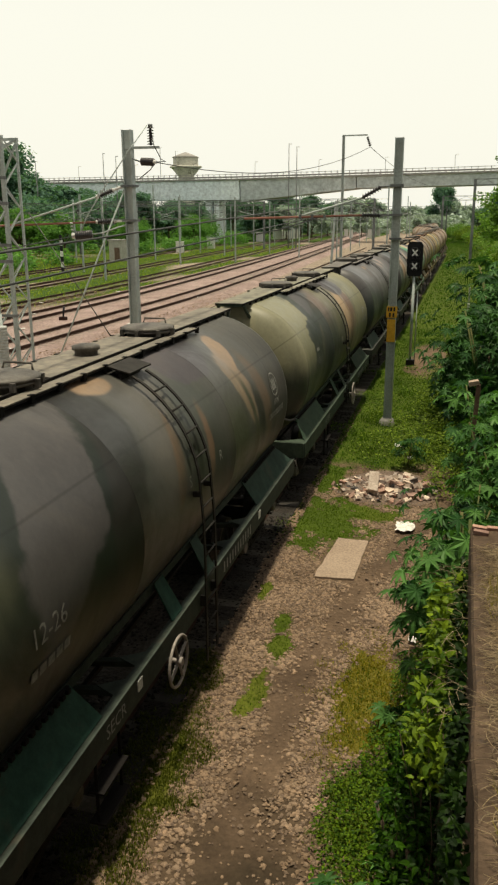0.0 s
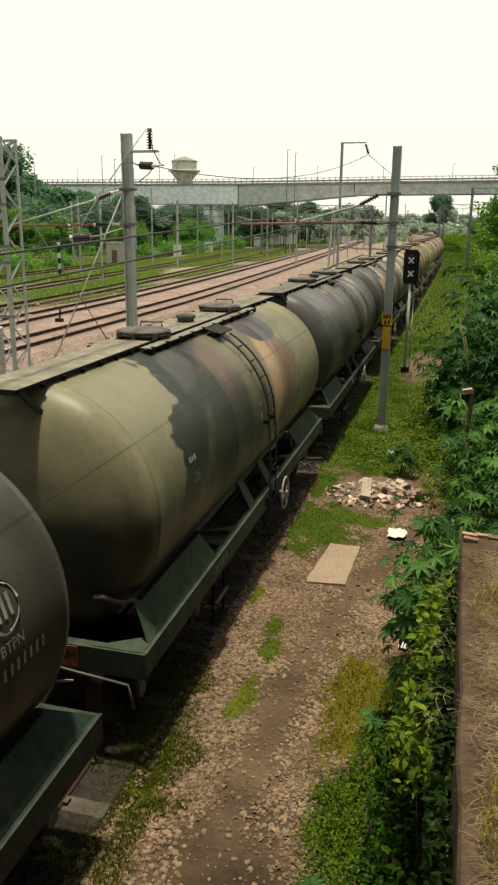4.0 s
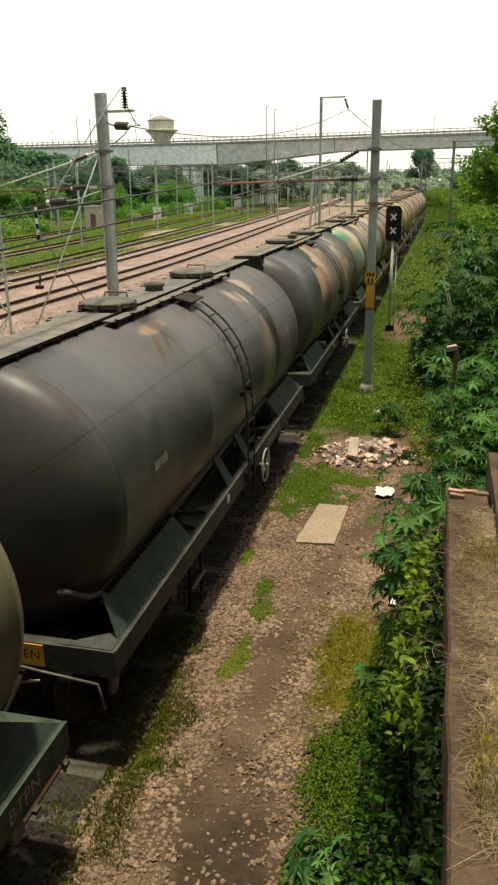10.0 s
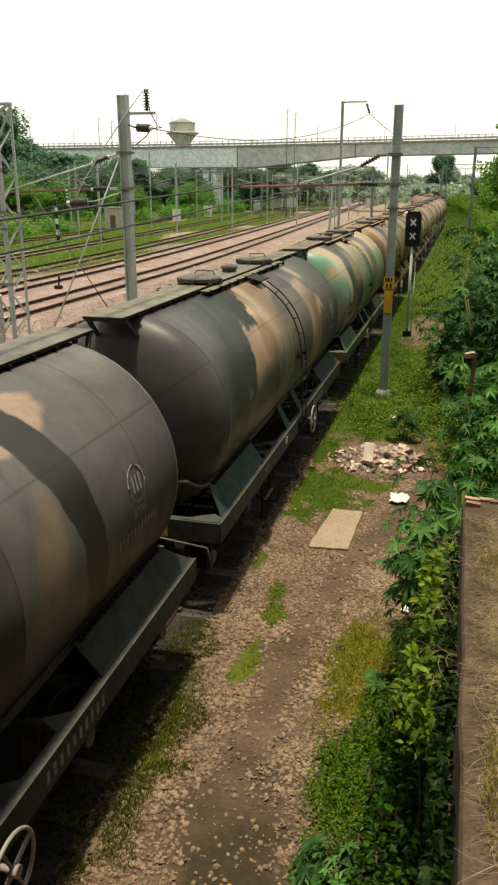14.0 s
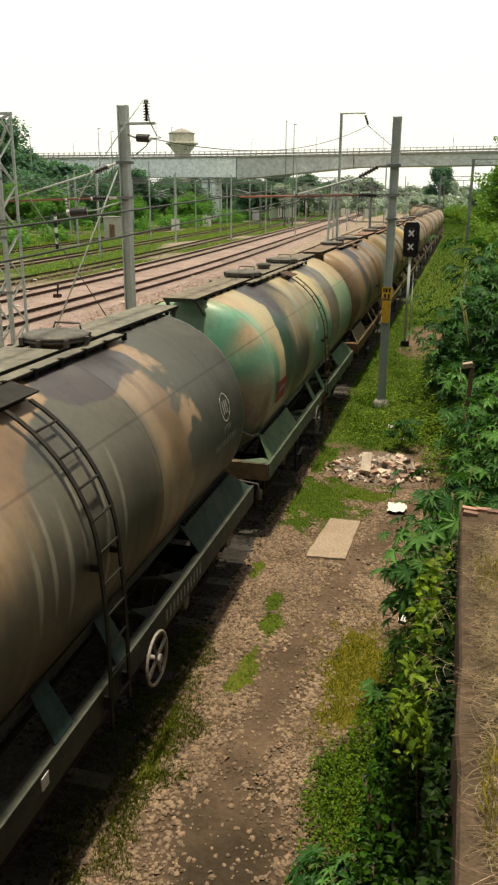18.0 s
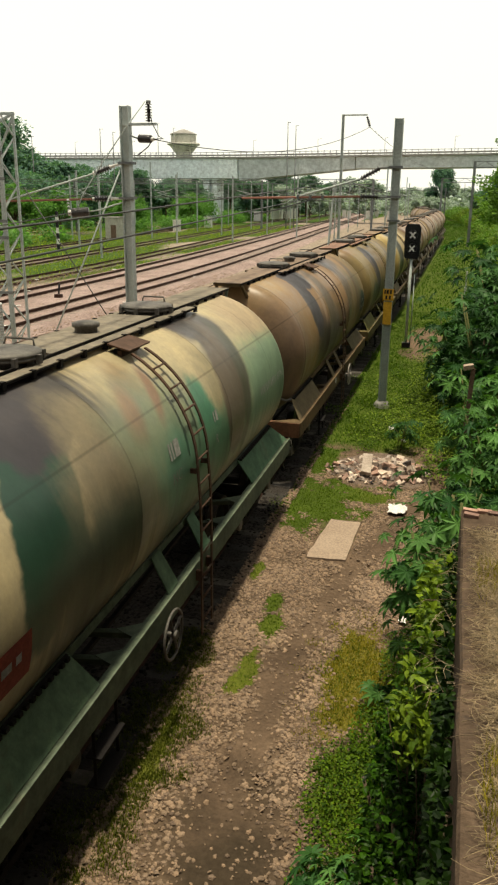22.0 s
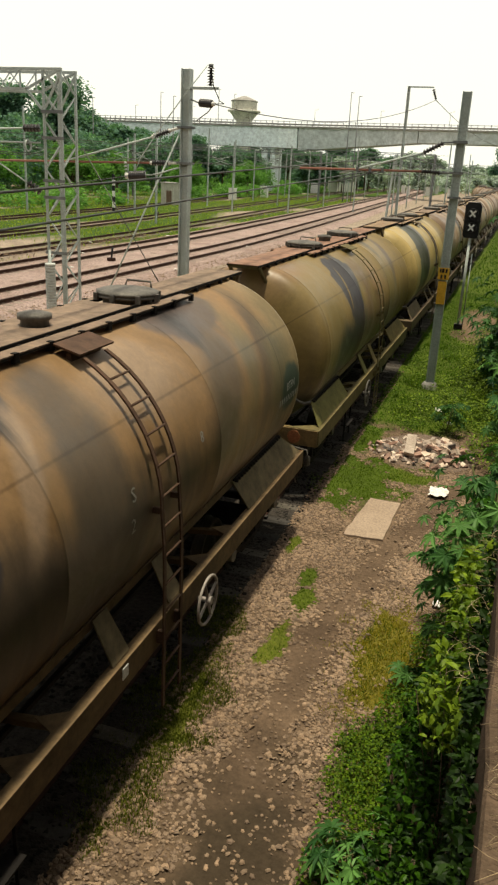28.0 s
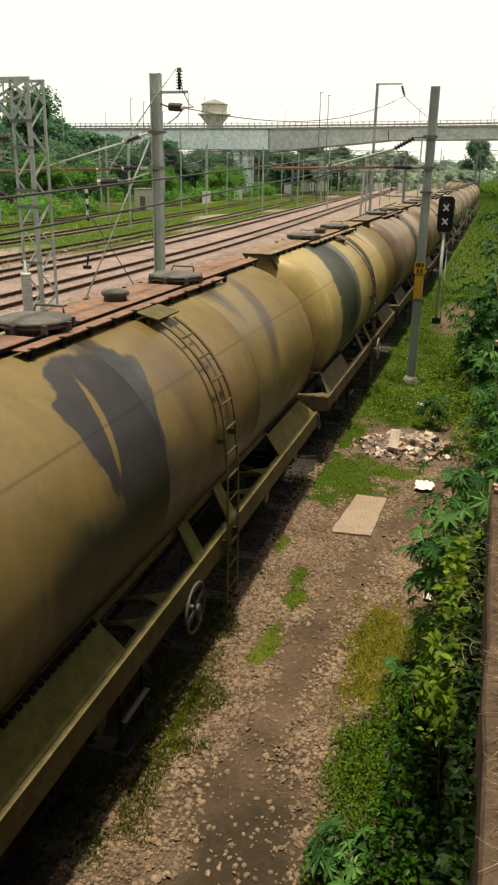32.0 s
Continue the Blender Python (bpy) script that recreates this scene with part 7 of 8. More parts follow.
def blades(name, label, n, box, width, height, keep, mat, base=0.0, seed=1):
    r = np.random.default_rng(seed)
    pts, sz = [], []
    for x, y, u in r.uniform((box[0], box[2], 0), (box[1], box[3], 1), (n, 3)):
        k = keep(x, y)
        if u < k:
            h = height * r.uniform(0.45, 1.25) * (0.6 + 0.4 * k)
            z = base + 0.03 * lump(x, y, 0.9) - 0.035 + (shoulder(x) if -4 < x < -2 else 0)
            if x > 0.4 and y > 9:
                z += 0.15 * min(x - 0.4, 3)
            pts.append((x, y, z)), sz.append((width, h, h))
    v, f = scatter(BLADE_V, BLADE_F, np.array(pts), turns(len(pts), r, 0.35), np.array(sz))
    return tagged(part(name, array_mesh(name, v, f, mat)), label, "grass", kind="stuff")


def green_at(x, y):
    g, d = cover(x, y)
    return g * (1 - d * 0.8)


def dry_at(x, y):
    g, d = cover(x, y)
    return g * d


def track_weeds_at(x, y):
    e = max(1 - math.hypot((x - cx) / rx, (y - cy) / ry) for cx, cy, rx, ry in ((-2.95, 6.9, 0.45, 1.05), (-2.95, 5.7, 0.38, 0.8), (-3.1, 8.6, 0.3, 0.55)))
    return min(max((e + 0.3 + 0.7 * lump(x, y, 3.0, 3) + 0.3 * lump(x, y, 9, 1)) * 1.7, 0), 0.8)


blades("grass", "short fresh green grass and weeds", 60000, (-3.3, -0.9, 7.0, 17.8), 0.009, 0.042, green_at, M_GRASS, seed=2)
blades("wall_foot_grass", "longer green grass at the foot of the shrubs", 16000, (-1.4, 0.2, 4.4, 9.5), 0.009, 0.09, green_at, M_GRASS, seed=12)
blades("yellowed_grass", "short yellowed grass beside the path", 70000, (-1.95, -0.1, 6.0, 11.2), 0.008, 0.05, dry_at, M_GRASS_DRY, seed=3)
blades("track_weeds", "olive green weeds along the edge of the oily ballast", 60000, (-3.6, -2.3, 4.2, 9.4), 0.01, 0.06, track_weeds_at, M_OLIVE, 0.01, seed=13)
blades("verge_grass", "short green grass along the freight track", 90000, (-3.0, 2.2, 17.5, 44), 0.014, 0.06, green_at, M_VERGE, seed=4)
blades("verge_tufts", "taller fresh grass tufts in the verge", 30000, (-2.75, 0.6, 17.6, 34), 0.012, 0.17, lambda x, y: min(max(2.2 * lump(x, y, 1.1, 12) - 0.1, 0), 0.9) * green_at(x, y), M_FRESH, seed=15)
blades("far_verge_grass", "rough grass along the far verge", 80000, (-12, 3, 44, 240), 0.045, 0.15, lambda x, y: 0.9 if x > track_x(y) + 1.7 else 0, M_VERGE, seed=5)
blades("yard_grass", "weedy grass between the yard tracks", 42000, (-75, -27.3, 30, 170), 0.10, 0.2, lambda x, y: min(green_at(x, y), 0.85), M_YARD, seed=6)

# ---- broad-leaved plants ----
def simple_leaf(w=0.42, fold=0.12, droop=0.15):
    v = [(0, 0, 0), (0, 0.5, 0), (0, 1, -droop)]
    for s in (-1, 1):
        v += [(s * w * 0.62, 0.14, fold * 0.7), (s * w, 0.38, fold), (s * w * 0.86, 0.62, fold * 0.7), (s * w * 0.42, 0.85, -droop * 0.4)]
    f = [(0, 1, 3), (3, 1, 4), (4, 1, 5), (5, 1, 6), (6, 1, 2), (0, 7, 1), (7, 8, 1), (8, 9, 1), (9, 10, 1), (10, 2, 1)]
    return np.array(v, float), np.array(f)


def palmate(lobes=8):
    """A castor leaf: pointed lobes round the stalk."""
    v, f = [(0, 0, 0)], []
    for k in range(lobes):
        a = radians(-145 + 290 * k / (lobes - 1))
        r = 1.0 if 1 < k < lobes - 2 else 0.8 if k in (1, lobes - 2) else 0.55
        da = radians(290 / (lobes - 1) / 2)
        for aa, rr, z in ((a - da, 0.36 * r, 0.03), (a - da * 0.55, 0.62 * r, 0.0), (a, r, -0.22), (a + da * 0.55, 0.62 * r, 0.0), (a + da, 0.36 * r, 0.03)):
            v.append((rr * math.sin(aa), rr * math.cos(aa), z))
        v.append((0.6 * r * math.sin(a), 0.6 * r * math.cos(a), -0.06))
        o = len(v) - 6
        f += [(0, o, o + 5), (0, o + 5, o + 4), (o, o + 1, o + 5), (o + 1, o + 2, o + 5), (o + 2, o + 3, o + 5), (o + 3, o + 4, o + 5)]
    return np.array(v, float), np.array(f)


PAL_V, PAL_F = palmate()
LEAF_V, LEAF_F = simple_leaf(0.3, 0.07)
FAR_V = np.array([(0, 0, 0), (-0.42, 0.5, 0.1), (0, 1, -0.1), (0.42, 0.5, 0.1)], float)
FAR_F = np.array([(0, 3, 1), (1, 3, 2)])
SLIM_V, SLIM_F = simple_leaf(0.24, 0.08, 0.25)
CASTOR_LEAF = array_mesh("leaf", PAL_V, PAL_F[:, ::-1].copy(), M_CASTOR)
YOUNG_LEAF = array_mesh("leaf", PAL_V, PAL_F[:, ::-1].copy(), M_CASTOR_B)


def castor(name, label, base, height, spread, n_leaf, size, seed, lean=(0, 0), low=0.3, one=None):
    """A castor plant: a few stems and big drooping leaves, each a part."""
    r = random.Random(seed)
    t = thing(name, label, "castor plant", "castor plants", pose(*base))
    tips = []
    for k in range(5):
        a = r.uniform(0, math.tau)
        top = Vector((lean[0] + spread * 0.55 * math.cos(a), lean[1] + spread * 0.55 * math.sin(a), height * r.uniform(0.72, 0.95)))
        mid = top * 0.5 + Vector((r.uniform(-0.1, 0.1), r.uniform(-0.1, 0.1), 0.1))
        g = Geo().tube([(0.05 * math.cos(a), 0.05 * math.sin(a), -0.1), mid, top], 0.004 + 0.005 * height, 6)
        part("stem", g, M_STEM, t)
        tips.append((mid, top))
    for i in range(n_leaf):
        mid, top = r.choice(tips)
        u = r.uniform(low, 1.05)
        c = Vector((0, 0, 0)).lerp(mid, u * 2) if u < 0.5 else mid.lerp(top, u * 2 - 1)
        a, reach = r.uniform(0, math.tau), spread * r.uniform(0.2, 0.75)
        p = c + Vector((math.cos(a) * reach, math.sin(a) * reach, r.uniform(-0.05, 0.2) * height * 0.3))
        ob = new("leaf", one or CASTOR_LEAF)
        ob.parent = t
        tilt = r.uniform(12, 55)
        ob.matrix_basis = Matrix.Translation(p) @ Matrix.Rotation(a - math.pi / 2, 4, "Z") @ Matrix.Rotation(radians(-tilt), 4, "X") @ Matrix.Rotation(r.uniform(-0.3, 0.3), 4, "Y") @ Matrix.Scale(size * r.uniform(0.65, 1.2), 4)
    return t


for spec in (
        ("young castor plant with big green palmate leaves by the wall", (0.22, 8.3, 0), 2.9, 0.62, 210, 0.2, 21, (-0.15, 0.1), 0.3, YOUNG_LEAF),
        ("young castor plant with big green palmate leaves", (0.2, 9.7, 0), 2.3, 0.65, 150, 0.2, 29, (-0.1, 0.1), 0.2, YOUNG_LEAF),
        ("castor plant with palmate leaves at the path's edge", (0.3, 11.6, 0), 2.1, 0.75, 140, 0.22, 31, (-0.1, 0.1), 0.15, None),
        ("bright castor plant with palmate leaves beside a post", (0.8, 14.4, 0.05), 2.4, 1.0, 230, 0.25, 22, (-0.1, 0.2), 0.15, YOUNG_LEAF),
        ("bright leafy castor plant around the old post", (0.75, 17.6, 0.05), 2.5, 1.0, 200, 0.27, 32, (0, 0.2), 0.15, YOUNG_LEAF),
        ("tall dense castor bush with dark star-shaped leaves", (0.9, 21.5, 0.1), 3.8, 1.5, 300, 0.3, 23, (0.0, 0.3), 0.08, None),
        ("spreading castor bush with dark star-shaped leaves", (0.2, 23.5, 0.05), 2.8, 1.1, 230, 0.29, 30, (-0.2, 0.2), 0.08, None),
        ("tall dense castor bush with dark star-shaped leaves", (1.4, 25.5, 0.2), 4.5, 1.8, 300, 0.33, 24, (0.0, 0.3), 0.08, None),
        ("low castor seedling in the undergrowth", (-0.55, 5.3, 0), 0.5, 0.42, 26, 0.2, 26, (0, 0), 0.5, YOUNG_LEAF),
        ("pale young castor seedling among the yellowed grass", (-0.4, 8.2, 0), 0.35, 0.25, 9, 0.17, 33, (0, 0), 0.5, YOUNG_LEAF),
        ("castor seedling over the rubble heap", (-1.1, 18.6, 0), 0.75, 0.5, 26, 0.2, 27, (0, 0), 0.4, None)):
    castor("castor_plant", *spec)


def leaf_mass(name, label, category, lumps, n, size, mat, seed, tv=LEAF_V, tf=LEAF_F, tilt=0.7, shell=0.45, stems=True, group="", stem=0.012):
    """A bush: leaves in several lumps (centre, radii), denser towards the outside, on thin stems."""
    r = np.random.default_rng(seed)
    t = thing(name, label, category, group)
    vol = np.array([rx * ry * rz for _, (rx, ry, rz) in lumps]) ** 0.7
    which = r.choice(len(lumps), n, p=vol / vol.sum())
    d = r.normal(size=(n, 3))
    d /= np.linalg.norm(d, axis=1)[:, None]
    rad = shell + (1 - shell) * r.random(n) ** 0.6
    wob = np.array([1 + 0.28 * lump(q[0] * 2.3 + w, q[1] * 2.3 + q[2] * 2, 1.0, w * 1.7) for q, w in zip(d, which)])
    c = np.array([l[0] for l in lumps], float)[which]
    e = np.array([l[1] for l in lumps], float)[which]
    p = c + d * e * (rad * wob)[:, None]
    ok = p[:, 2] > 0.02
    p = p[ok]
    v, f = scatter(tv, tf, p, turns(len(p), r, tilt), size * r.uniform(0.55, 1.3, len(p)))
    tagged(part("foliage", array_mesh("foliage", v, f, mat), None, t), kind="stuff")
    if stems:
        g = Geo()
        for (cx, cy, cz), (rx, ry, rz) in lumps:
            for k in range(3):
                q = r.normal(size=3) * 0.4
                g.tube([(cx + 0.1 * q[0], cy + 0.1 * q[1], -0.05), (cx + 0.3 * q[0] * rx, cy + 0.3 * q[1] * ry, cz * 0.6), (cx + q[0] * rx, cy + q[1] * ry, cz + rz * 0.5)], stem * (1 + rz), 5)
        tagged(part("branch", g, M_BARK, t), kind="stuff")
    return t


leaf_mass("wall_shrub", "shrub with oval leaves in shade-darkened green against the parapet", "shrub",
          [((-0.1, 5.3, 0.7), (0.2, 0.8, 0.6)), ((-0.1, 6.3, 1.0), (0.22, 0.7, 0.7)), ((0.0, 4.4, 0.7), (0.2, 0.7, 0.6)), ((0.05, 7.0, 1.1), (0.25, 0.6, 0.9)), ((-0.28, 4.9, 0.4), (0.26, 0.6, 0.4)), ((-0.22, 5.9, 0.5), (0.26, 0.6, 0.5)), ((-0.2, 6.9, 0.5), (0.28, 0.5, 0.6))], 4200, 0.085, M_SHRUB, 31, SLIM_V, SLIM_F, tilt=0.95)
# near-black leaves added for the deep shade beside the parapet's face
leaf_mass("wall_creeper", "near-black creeper leaves filling in shade against the parapet's face", "creeper",
          [((0.15, 2.6 + 0.75 * i, z), (0.05, 0.6, 0.45)) for i in range(6) for z in (0.9, 1.7, 2.6)], 10500, 0.07, M_SHADE_LEAF, 36, tilt=1.1)
leaf_mass("wall_vine", "bright yellow-green vine hanging beside the parapet", "vine",
          [((0.1, 6.1, 2.65), (0.17, 0.55, 0.3)), ((0.1, 5.4, 2.65), (0.16, 0.5, 0.28)), ((0.05, 6.7, 2.3), (0.2, 0.5, 0.4)), ((0.08, 4.8, 2.5), (0.17, 0.5, 0.28)), ((-0.04, 5.6, 1.9), (0.2, 0.6, 0.35)), ((-0.1, 6.4, 1.4), (0.15, 0.5, 0.3))], 1900, 0.095, M_VINE, 32, SLIM_V, SLIM_F, 0.9, stem=0.003)
leaf_mass("low_weeds", "low fresh green weeds at the foot of the wall", "weeds",
          [((-0.65, 6.6, 0.05), (0.52, 0.95, 0.2)), ((-0.4, 7.6, 0.08), (0.4, 0.8, 0.25)), ((-0.55, 5.4, 0.05), (0.6, 0.9, 0.24)), ((-0.15, 9.0, 0.1), (0.45, 1.0, 0.4))], 16000, 0.036, M_LOW, 33, LEAF_V, LEAF_F, 0.5, 0.2, False)
leaf_mass("undergrowth", "tangled green undergrowth beyond the rubble", "undergrowth",
          [((-0.5, 19.5, 0.1), (0.8, 1.3, 0.5)), ((-0.2, 21.5, 0.15), (0.9, 1.6, 0.6)), ((-1.5, 20.5, 0.05), (0.9, 1.4, 0.28)), ((-0.3, 24.5, 0.15), (1.0, 2.2, 0.7)), ((0.1, 17.2, 0.15), (0.7, 1.2, 0.6)), ((-0.6, 28, 0.15), (0.9, 2.2, 0.6)), ((-1.1, 22.6, 0.06), (0.9, 1.9, 0.32)), ((-0.5, 26, 0.1), (1.0, 2.0, 0.5)), ((-2.0, 20.2, 0.02), (0.7, 1.5, 0.16)), ((-2.3, 24.5, 0.02), (0.5, 2.5, 0.13))], 17000, 0.07, M_WEED, 34, LEAF_V, LEAF_F, 0.55, 0.3, False)
leaf_mass("weed_clump", "leafy weeds in front of the castor plants", "weeds",
          [((0.35, 10.6, 0.35), (0.45, 1.2, 0.7)), ((0.5, 12.5, 0.4), (0.6, 1.1, 0.8)), ((0.75, 16.6, 0.5), (0.7, 1.1, 0.9)), ((0.9, 19.0, 0.5), (0.9, 1.3, 1.0))], 3600, 0.10, M_SHRUB, 35)
leaf_mass("castor_thicket", "dense thicket of dark castor leaves on the verge", "castor plants",
          [((0.9, 21.7, 1.5), (0.95, 1.2, 1.5)), ((0.3, 23.6, 1.1), (0.8, 1.2, 1.2)), ((1.4, 25.6, 2.0), (1.3, 1.6, 2.0)), ((1.1, 29.0, 1.7), (1.2, 1.8, 1.6)), ((0.7, 32.5, 1.2), (0.9, 2.0, 1.3))], 1500, 0.29, M_CASTOR, 38, PAL_V, PAL_F, 0.75, 0.5)
leaf_mass("verge_weeds", "patchy leafy weeds in the verge grass", "weeds",
          [((-1.9 + 1.3 * math.sin(2.1 * i), 18.6 + 1.45 * i, 0.02), (0.35 + 0.12 * (i % 3), 0.6 + 0.1 * (i % 4), 0.12 + 0.03 * (i % 3))) for i in range(14)], 9000, 0.055, M_LOW, 39, LEAF_V, LEAF_F, 0.5, 0.25, False)
for i, (x, y, h, w) in enumerate(((2.2, 31, 2.3, 1.7), (1.9, 36, 2.2, 1.6), (2.6, 42, 2.6, 2.0), (2.4, 49, 2.5, 1.9), (3.2, 57, 3.0, 2.4), (2.8, 66, 2.6, 2.0), (3.6, 78, 3.2, 2.6), (4.2, 92, 3.0, 2.8), (4.5, 110, 3.4, 3.0), (4.6, 128, 2.6, 3.2), (4.0, 148, 2.4, 3.4), (3.2, 170, 2.4, 3.6), (2.5, 195, 2.6, 3.8), (0.5, 225, 2.6, 4.2), (-3.0, 255, 2.8, 4.5))):
    leaf_mass("verge_bush", "dense leafy bush on the verge beside the track", "bush",
              [((x, y, h * 0.55), (w, w * 1.4, h * 0.6)), ((x + 0.8, y + 1.2, h * 0.95), (w * 0.8, w, h * 0.55)), ((x - 0.4, y - 1.3, h * 0.35), (w * 0.7, w * 0.8, h * 0.4))],
              3600, 0.13 + 0.0012 * y, M_WEED if i % 2 else M_TREE_L, 40 + i, LEAF_V, LEAF_F, 0.6, 0.55, True, "verge bushes")


# ---- trees ----
def tree(name, label, base, height, spread, n, leaf, mat, seed, trunk=0.16, group="trees"):
    """A trunk that forks into limbs, each with its own clump of leaves."""
    r = random.Random(seed)
    t = thing(name, label, "tree", group, pose(*base))
    limbs, ends = Geo(), []
    fork = Vector((r.uniform(-0.2, 0.2), r.uniform(-0.2, 0.2), height * r.uniform(0.28, 0.38)))
    part("trunk", Geo().cyl((0, 0, -0.2), fork, trunk, trunk * 0.7, 9, False), M_BARK, t)
    for k in range(9):
        a = k * 2.4 + r.uniform(-0.4, 0.4)
        up = r.uniform(0.45, 0.98)
        out = spread * (1.05 - 0.75 * max(up - 0.55, 0) / 0.45) * r.uniform(0.55, 0.95)
        e = Vector((out * math.cos(a), out * math.sin(a), height * up))
        m = fork.lerp(e, 0.5) + Vector((0, 0, height * 0.05))
        limbs.tube([fork, m, e], trunk * 0.32, 6)
        ends += [(e, r.uniform(0.28, 0.42) * spread), (m.lerp(e, 0.5), 0.26 * spread)]
    ends.append((Vector((0, 0, height * 0.93)), 0.32 * spread))
    part("limb", limbs, M_BARK, t)
    g = np.random.default_rng(seed)
    per = n // len(ends)
    ps = []
    for c, rad in ends:
        d = g.normal(size=(per, 3))
        d /= np.linalg.norm(d, axis=1)[:, None]
        q = d * (rad * (0.35 + 0.65 * g.random(per) ** 0.5) * (1 + 0.35 * np.sin(d[:, 0] * 5 + d[:, 2] * 4 + c.x)))[:, None]
        q[:, 2] *= 0.72
        ps.append(q + np.array(c))
    p = np.concatenate(ps)
    v, f = scatter(FAR_V, FAR_F, p, turns(len(p), g, 0.8), leaf * g.uniform(0.6, 1.3, len(p)))
    tagged(part("crown", array_mesh("crown", v, f, mat), None, t), kind="stuff")
    return t


tree("roadside_tree", "leafy yellow-green tree leaning over the verge", (2.75, 33, 0.4), 8.3, 2.6, 30000, 0.12, M_TREE_L, 60)
tree("roadside_tree", "leafy green tree leaning over the verge", (4.8, 46, 0.4), 8.4, 3.6, 20000, 0.17, M_TREE_L, 61)
tree("roadside_tree", "leafy green tree beside the track", (5.6, 62, 0.4), 9.2, 4.2, 14000, 0.24, M_TREE_L, 62)
tree("roadside_tree", "leafy green tree beside the track", (7.5, 84, 0.4), 10.5, 5.0, 14000, 0.28, M_TREE, 63)
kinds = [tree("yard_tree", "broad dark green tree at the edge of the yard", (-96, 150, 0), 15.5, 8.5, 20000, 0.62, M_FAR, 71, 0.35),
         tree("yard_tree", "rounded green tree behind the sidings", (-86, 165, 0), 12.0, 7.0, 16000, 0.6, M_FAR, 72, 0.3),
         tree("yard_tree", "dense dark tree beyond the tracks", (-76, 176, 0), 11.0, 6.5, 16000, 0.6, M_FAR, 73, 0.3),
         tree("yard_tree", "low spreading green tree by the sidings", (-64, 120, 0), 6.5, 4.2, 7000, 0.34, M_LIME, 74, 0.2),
         tree("distant_tree", "far tree with haze tinted into its pale leaves", (-70, 470, 0), 14.0, 8.0, 5000, 1.1, M_HAZE, 75, 0.35)]
tr = random.Random(5)
spots = [(-101, 160, 0, 1.27), (-108, 157, 0, 1.2), (-94, 163, 0, 0.95), (-88, 160, 2, 1.1), (-112, 150, 0, 1.0), (-91, 175, 1, 1.0), (-120, 165, 2, 1.2), (-128, 150, 0, 1.0), (-72, 190, 2, 0.75), (-66, 194, 1, 0.7), (-80, 186, 1, 0.9),
         (-54, 246, 2, 0.75), (-47, 250, 4, 0.6), (-40, 256, 4, 0.5), (-33, 262, 4, 0.5), (-88, 140, 3, 1.2), (-79, 132, 3, 1.1), (-71, 118, 3, 1.1), (-95, 128, 3, 1.4),
         (-84, 112, 3, 1.3), (-75, 100, 3, 1.1), (-102, 118, 0, 0.8), (-66, 88, 3, 0.9), (-80, 84, 3, 1.2), (-92, 92, 1, 0.8), (-60, 140, 3, 0.9), (-66, 152, 3, 1.0), (-58, 168, 3, 0.9), (-62, 180, 3, 1.0)]
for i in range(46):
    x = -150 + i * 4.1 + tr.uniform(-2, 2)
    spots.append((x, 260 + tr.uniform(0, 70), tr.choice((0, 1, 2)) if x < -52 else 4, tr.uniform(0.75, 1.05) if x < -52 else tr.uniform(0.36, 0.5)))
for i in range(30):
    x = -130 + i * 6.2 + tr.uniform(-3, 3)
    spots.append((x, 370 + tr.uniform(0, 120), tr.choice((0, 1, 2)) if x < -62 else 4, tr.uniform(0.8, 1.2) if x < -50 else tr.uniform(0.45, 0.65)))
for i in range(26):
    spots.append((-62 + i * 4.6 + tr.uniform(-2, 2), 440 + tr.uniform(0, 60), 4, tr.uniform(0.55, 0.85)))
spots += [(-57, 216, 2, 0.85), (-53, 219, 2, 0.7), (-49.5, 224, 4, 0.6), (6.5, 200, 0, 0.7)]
spots += [(-6.5, 330, 4, 0.8), (14, 150, 1, 0.6), (13, 128, 1, 0.6), (17, 170, 0, 0.5), (20, 190, 0, 0.5), (26, 215, 0, 0.9), (34, 260, 0, 1.0), (44, 300, 0, 1.1)]
for x, y, k, s in spots:
    ob = copy_thing(kinds[k], pose(x, y, 0, 0, 0, tr.uniform(0, 360)))
    ob.scale = (s * tr.uniform(0.9, 1.15), s * tr.uniform(0.9, 1.15), s)
round_tree = copy_thing(kinds[2], pose(-10.0, 330, 0, 0, 0, 40))
round_tree.scale = (0.95, 0.95, 1.5)
lumps = []
for i in range(150):
    y = tr.uniform(70, 235)
    x = -48 - tr.random() ** 1.3 * 55 + main_x(y) * 0.6
    if -52 < x and y < 110:
        continue
    s = tr.uniform(0.7, 2.0)
    lumps.append(((x, y, s * 0.5), (s * 1.6, s * 1.8, s)))
leaf_mass("yard_bushes", "bright green scrub between the sidings and the trees", "scrub", lumps, 60000, 0.42, M_LIME, 81, FAR_V, FAR_F, 0.6, 0.6, False)
woods = []
for i in range(190):
    x = -230 + i * 1.75
    woods.append(((x + tr.uniform(-2, 2), 300 + tr.uniform(0, 90), tr.uniform(1.5, 3.0)), (tr.uniform(3, 6), tr.uniform(3, 6), tr.uniform(2.5, 5.0))))
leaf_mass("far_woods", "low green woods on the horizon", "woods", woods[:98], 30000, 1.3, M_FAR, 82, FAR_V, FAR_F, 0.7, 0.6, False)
leaf_mass("hazy_woods", "low woods on the horizon, pale with painted haze", "woods", woods[98:], 22000, 1.3, M_HAZE, 84, FAR_V, FAR_F, 0.7, 0.6, False)
forest = []
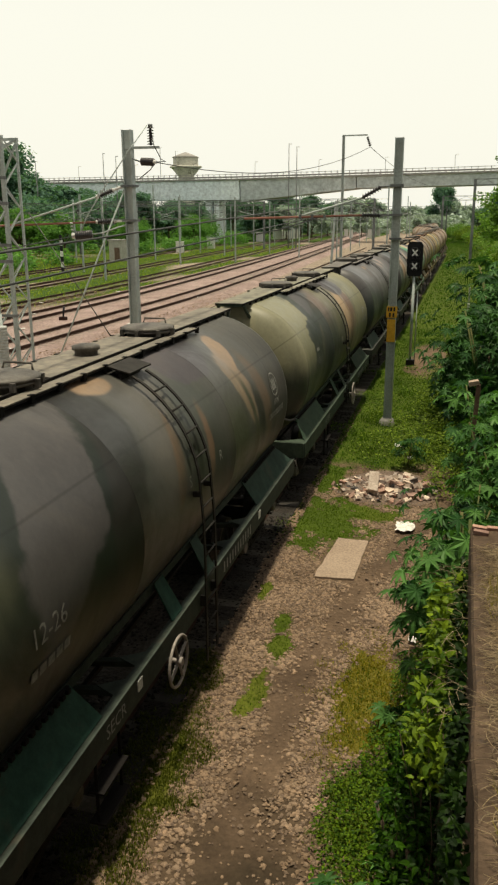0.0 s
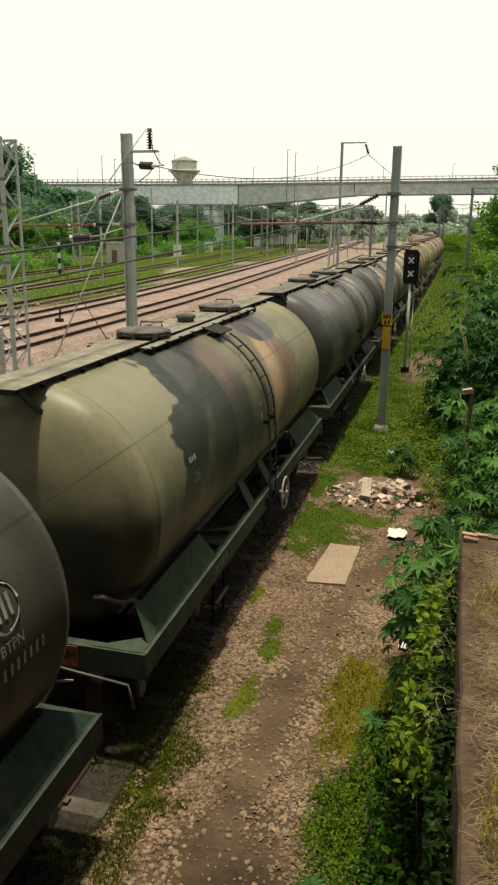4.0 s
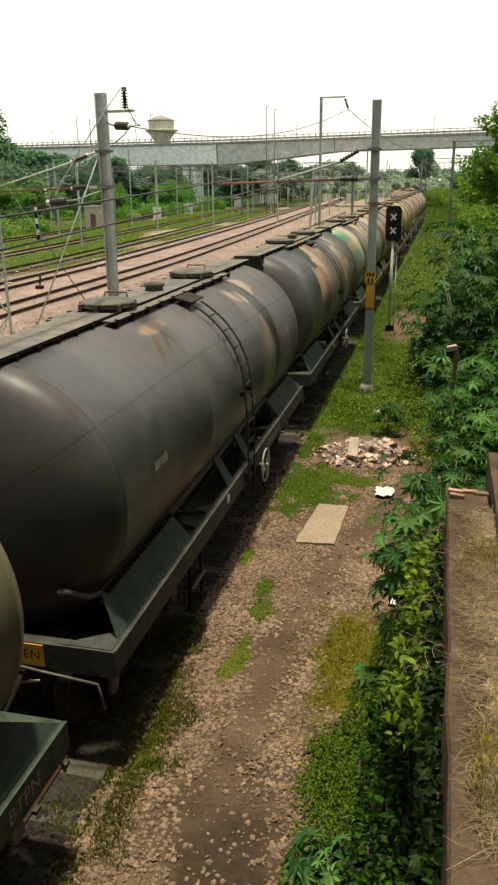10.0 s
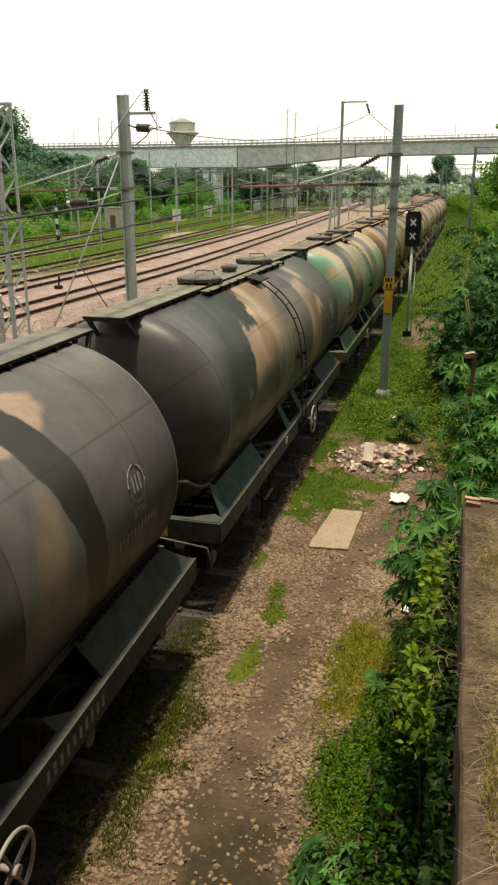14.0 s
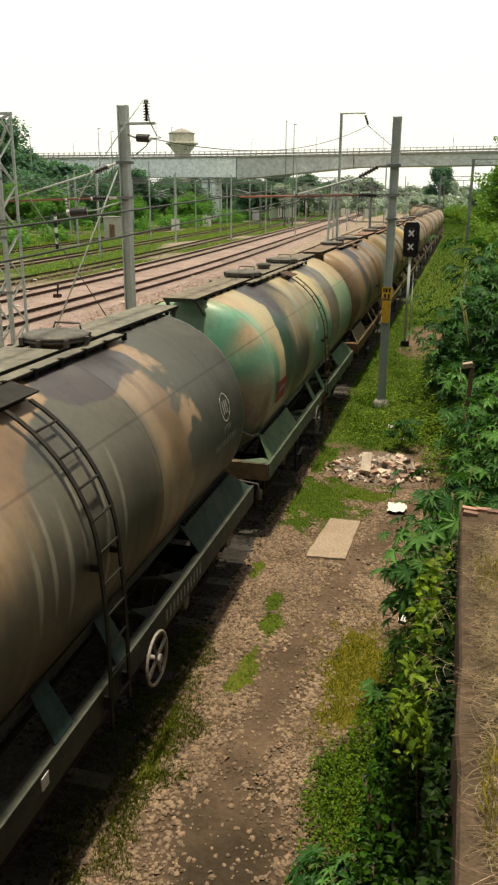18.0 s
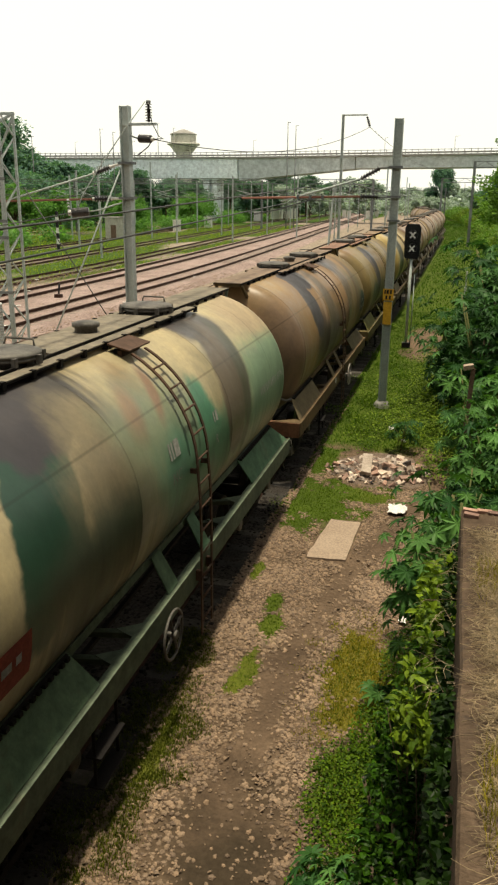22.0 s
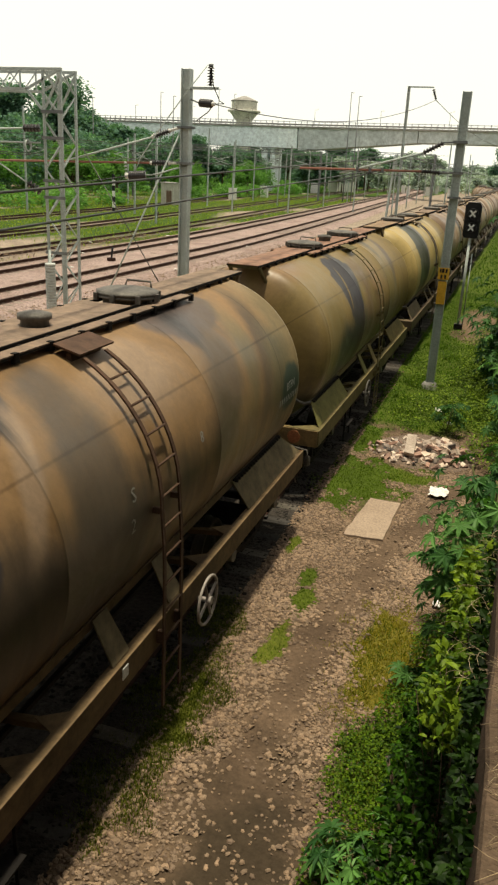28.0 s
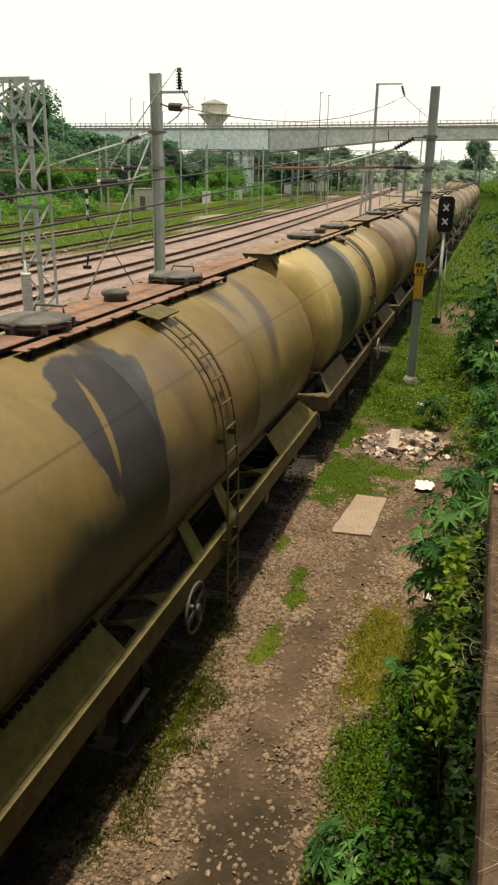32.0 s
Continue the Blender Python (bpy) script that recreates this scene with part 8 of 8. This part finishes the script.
for i in range(110):
    y = tr.uniform(105, 200)
    x = -70 - tr.random() * 75
    h = tr.uniform(3.0, 5.5)
    forest.append(((x, y, tr.uniform(2.5, 7.5)), (tr.uniform(3, 5), tr.uniform(3, 5), h)))
leaf_mass("yard_wood", "dense green wood at the edge of the railway yard", "woods", forest, 110000, 0.62, M_FAR, 83, FAR_V, FAR_F, 0.7, 0.6, False)

# ---- dry grass on the parapet ----
def straws(name, label, n, box, z, length, mat, seed, lie=0.9):
    """Curling dry stalks."""
    r = random.Random(seed)
    g = Geo()
    for i in range(n):
        x, y = r.uniform(box[0], box[1]), r.uniform(box[2], box[3])
        a, ln = r.uniform(0, math.tau), length * r.uniform(0.4, 1.3)
        curl, rise = r.uniform(-0.6, 0.6), r.uniform(0.1, 1.0) * (1 - lie) + r.uniform(0, 0.2)
        p = Vector((x, y, z - 0.005))
        pts = [p.copy()]
        for k in range(4):
            p += Vector((math.cos(a), math.sin(a), rise * (1 - k * 0.55))) * ln / 4
            p.z = max(p.z, z + 0.002)
            a += curl
            pts.append(p.copy())
        g.tube(pts, r.uniform(0.0011, 0.0023), 3)
    return tagged(part(name, g, mat), label, "dry grass", kind="stuff")


straws("dry_grass", "tangled dry straw lying on the parapet", 3800, (0.36, 0.62, 2.6, 6.1), 3.312, 0.19, M_STRAW, 91)
straws("loose_straw", "loose dry straw on the parapet", 400, (0.28, 0.5, 2.6, 6.1), 3.312, 0.1, M_STRAW, 95)
straws("dry_grass_tuft", "upright dry grass stalks on the parapet", 60, (0.38, 0.6, 4.2, 6.1), 3.31, 0.38, M_STRAW, 92, 0.0)
straws("dry_creeper", "dry creeper stems hanging by the parapet's edge", 70, (0.02, 0.24, 4.3, 6.5), 2.95, 0.26, M_STRAW, 93, 0.5)
blades("parapet_grass", "thin green grass growing on the parapet", 3200, (0.3, 0.62, 2.6, 6.2), 0.005, 0.12, lambda x, y: min(max(0.1 + 2.2 * lump(x, y, 1.6, 9), 0), 1), M_GRASS_DRY, 3.33, 94)

# ---- old fence post ----
fp = thing("fence_post", "old brown post with a pale brick stuck on it", "post", m=pose(0.34, 16.4, 0, 0, 2, 0))
part("post", rough_block(0.09, 0.09, 2.6, rng, 0.04), M_POST, fp, "", pose(0, 0, 1.25))
part("brick", rough_block(0.2, 0.12, 0.09, rng, 0.06), M_PAD, fp, "pale brick", pose(-0.1, -0.03, 2.6, 5, -14, 10))
bp = Geo().box((0, 0, 0.55), (0.12, 0.12, 1.1))
for x, y in ((0.35, 47), (0.45, 58)):
    tagged(part("boundary_stone", bp, M_WHITE, m=pose(x, y, 0)), "whitewashed boundary stone in the verge", "boundary stone", "boundary stones")

# ---- what moves ----
def motions():
    for k, wg in enumerate(WAGONS):
        walk(wg, [(t, wagon_pose(k, t)) for t in [i * 0.5 for i in range(65)]])
    r = 0.46
    for k, wg in enumerate(WAGONS[:8]):
        for ws in [o for o in wg.children if o.name.split(".")[0] == "wheelset"]:
            base = ws.location.copy()
            rows = []
            for i in range(0, 129):
                t = i * 0.25
                rows.append((t, pose(base.x, base.y, base.z) @ Matrix.Rotation(travel(t) / r, 4, "X")))
            walk(ws, rows)


motions()
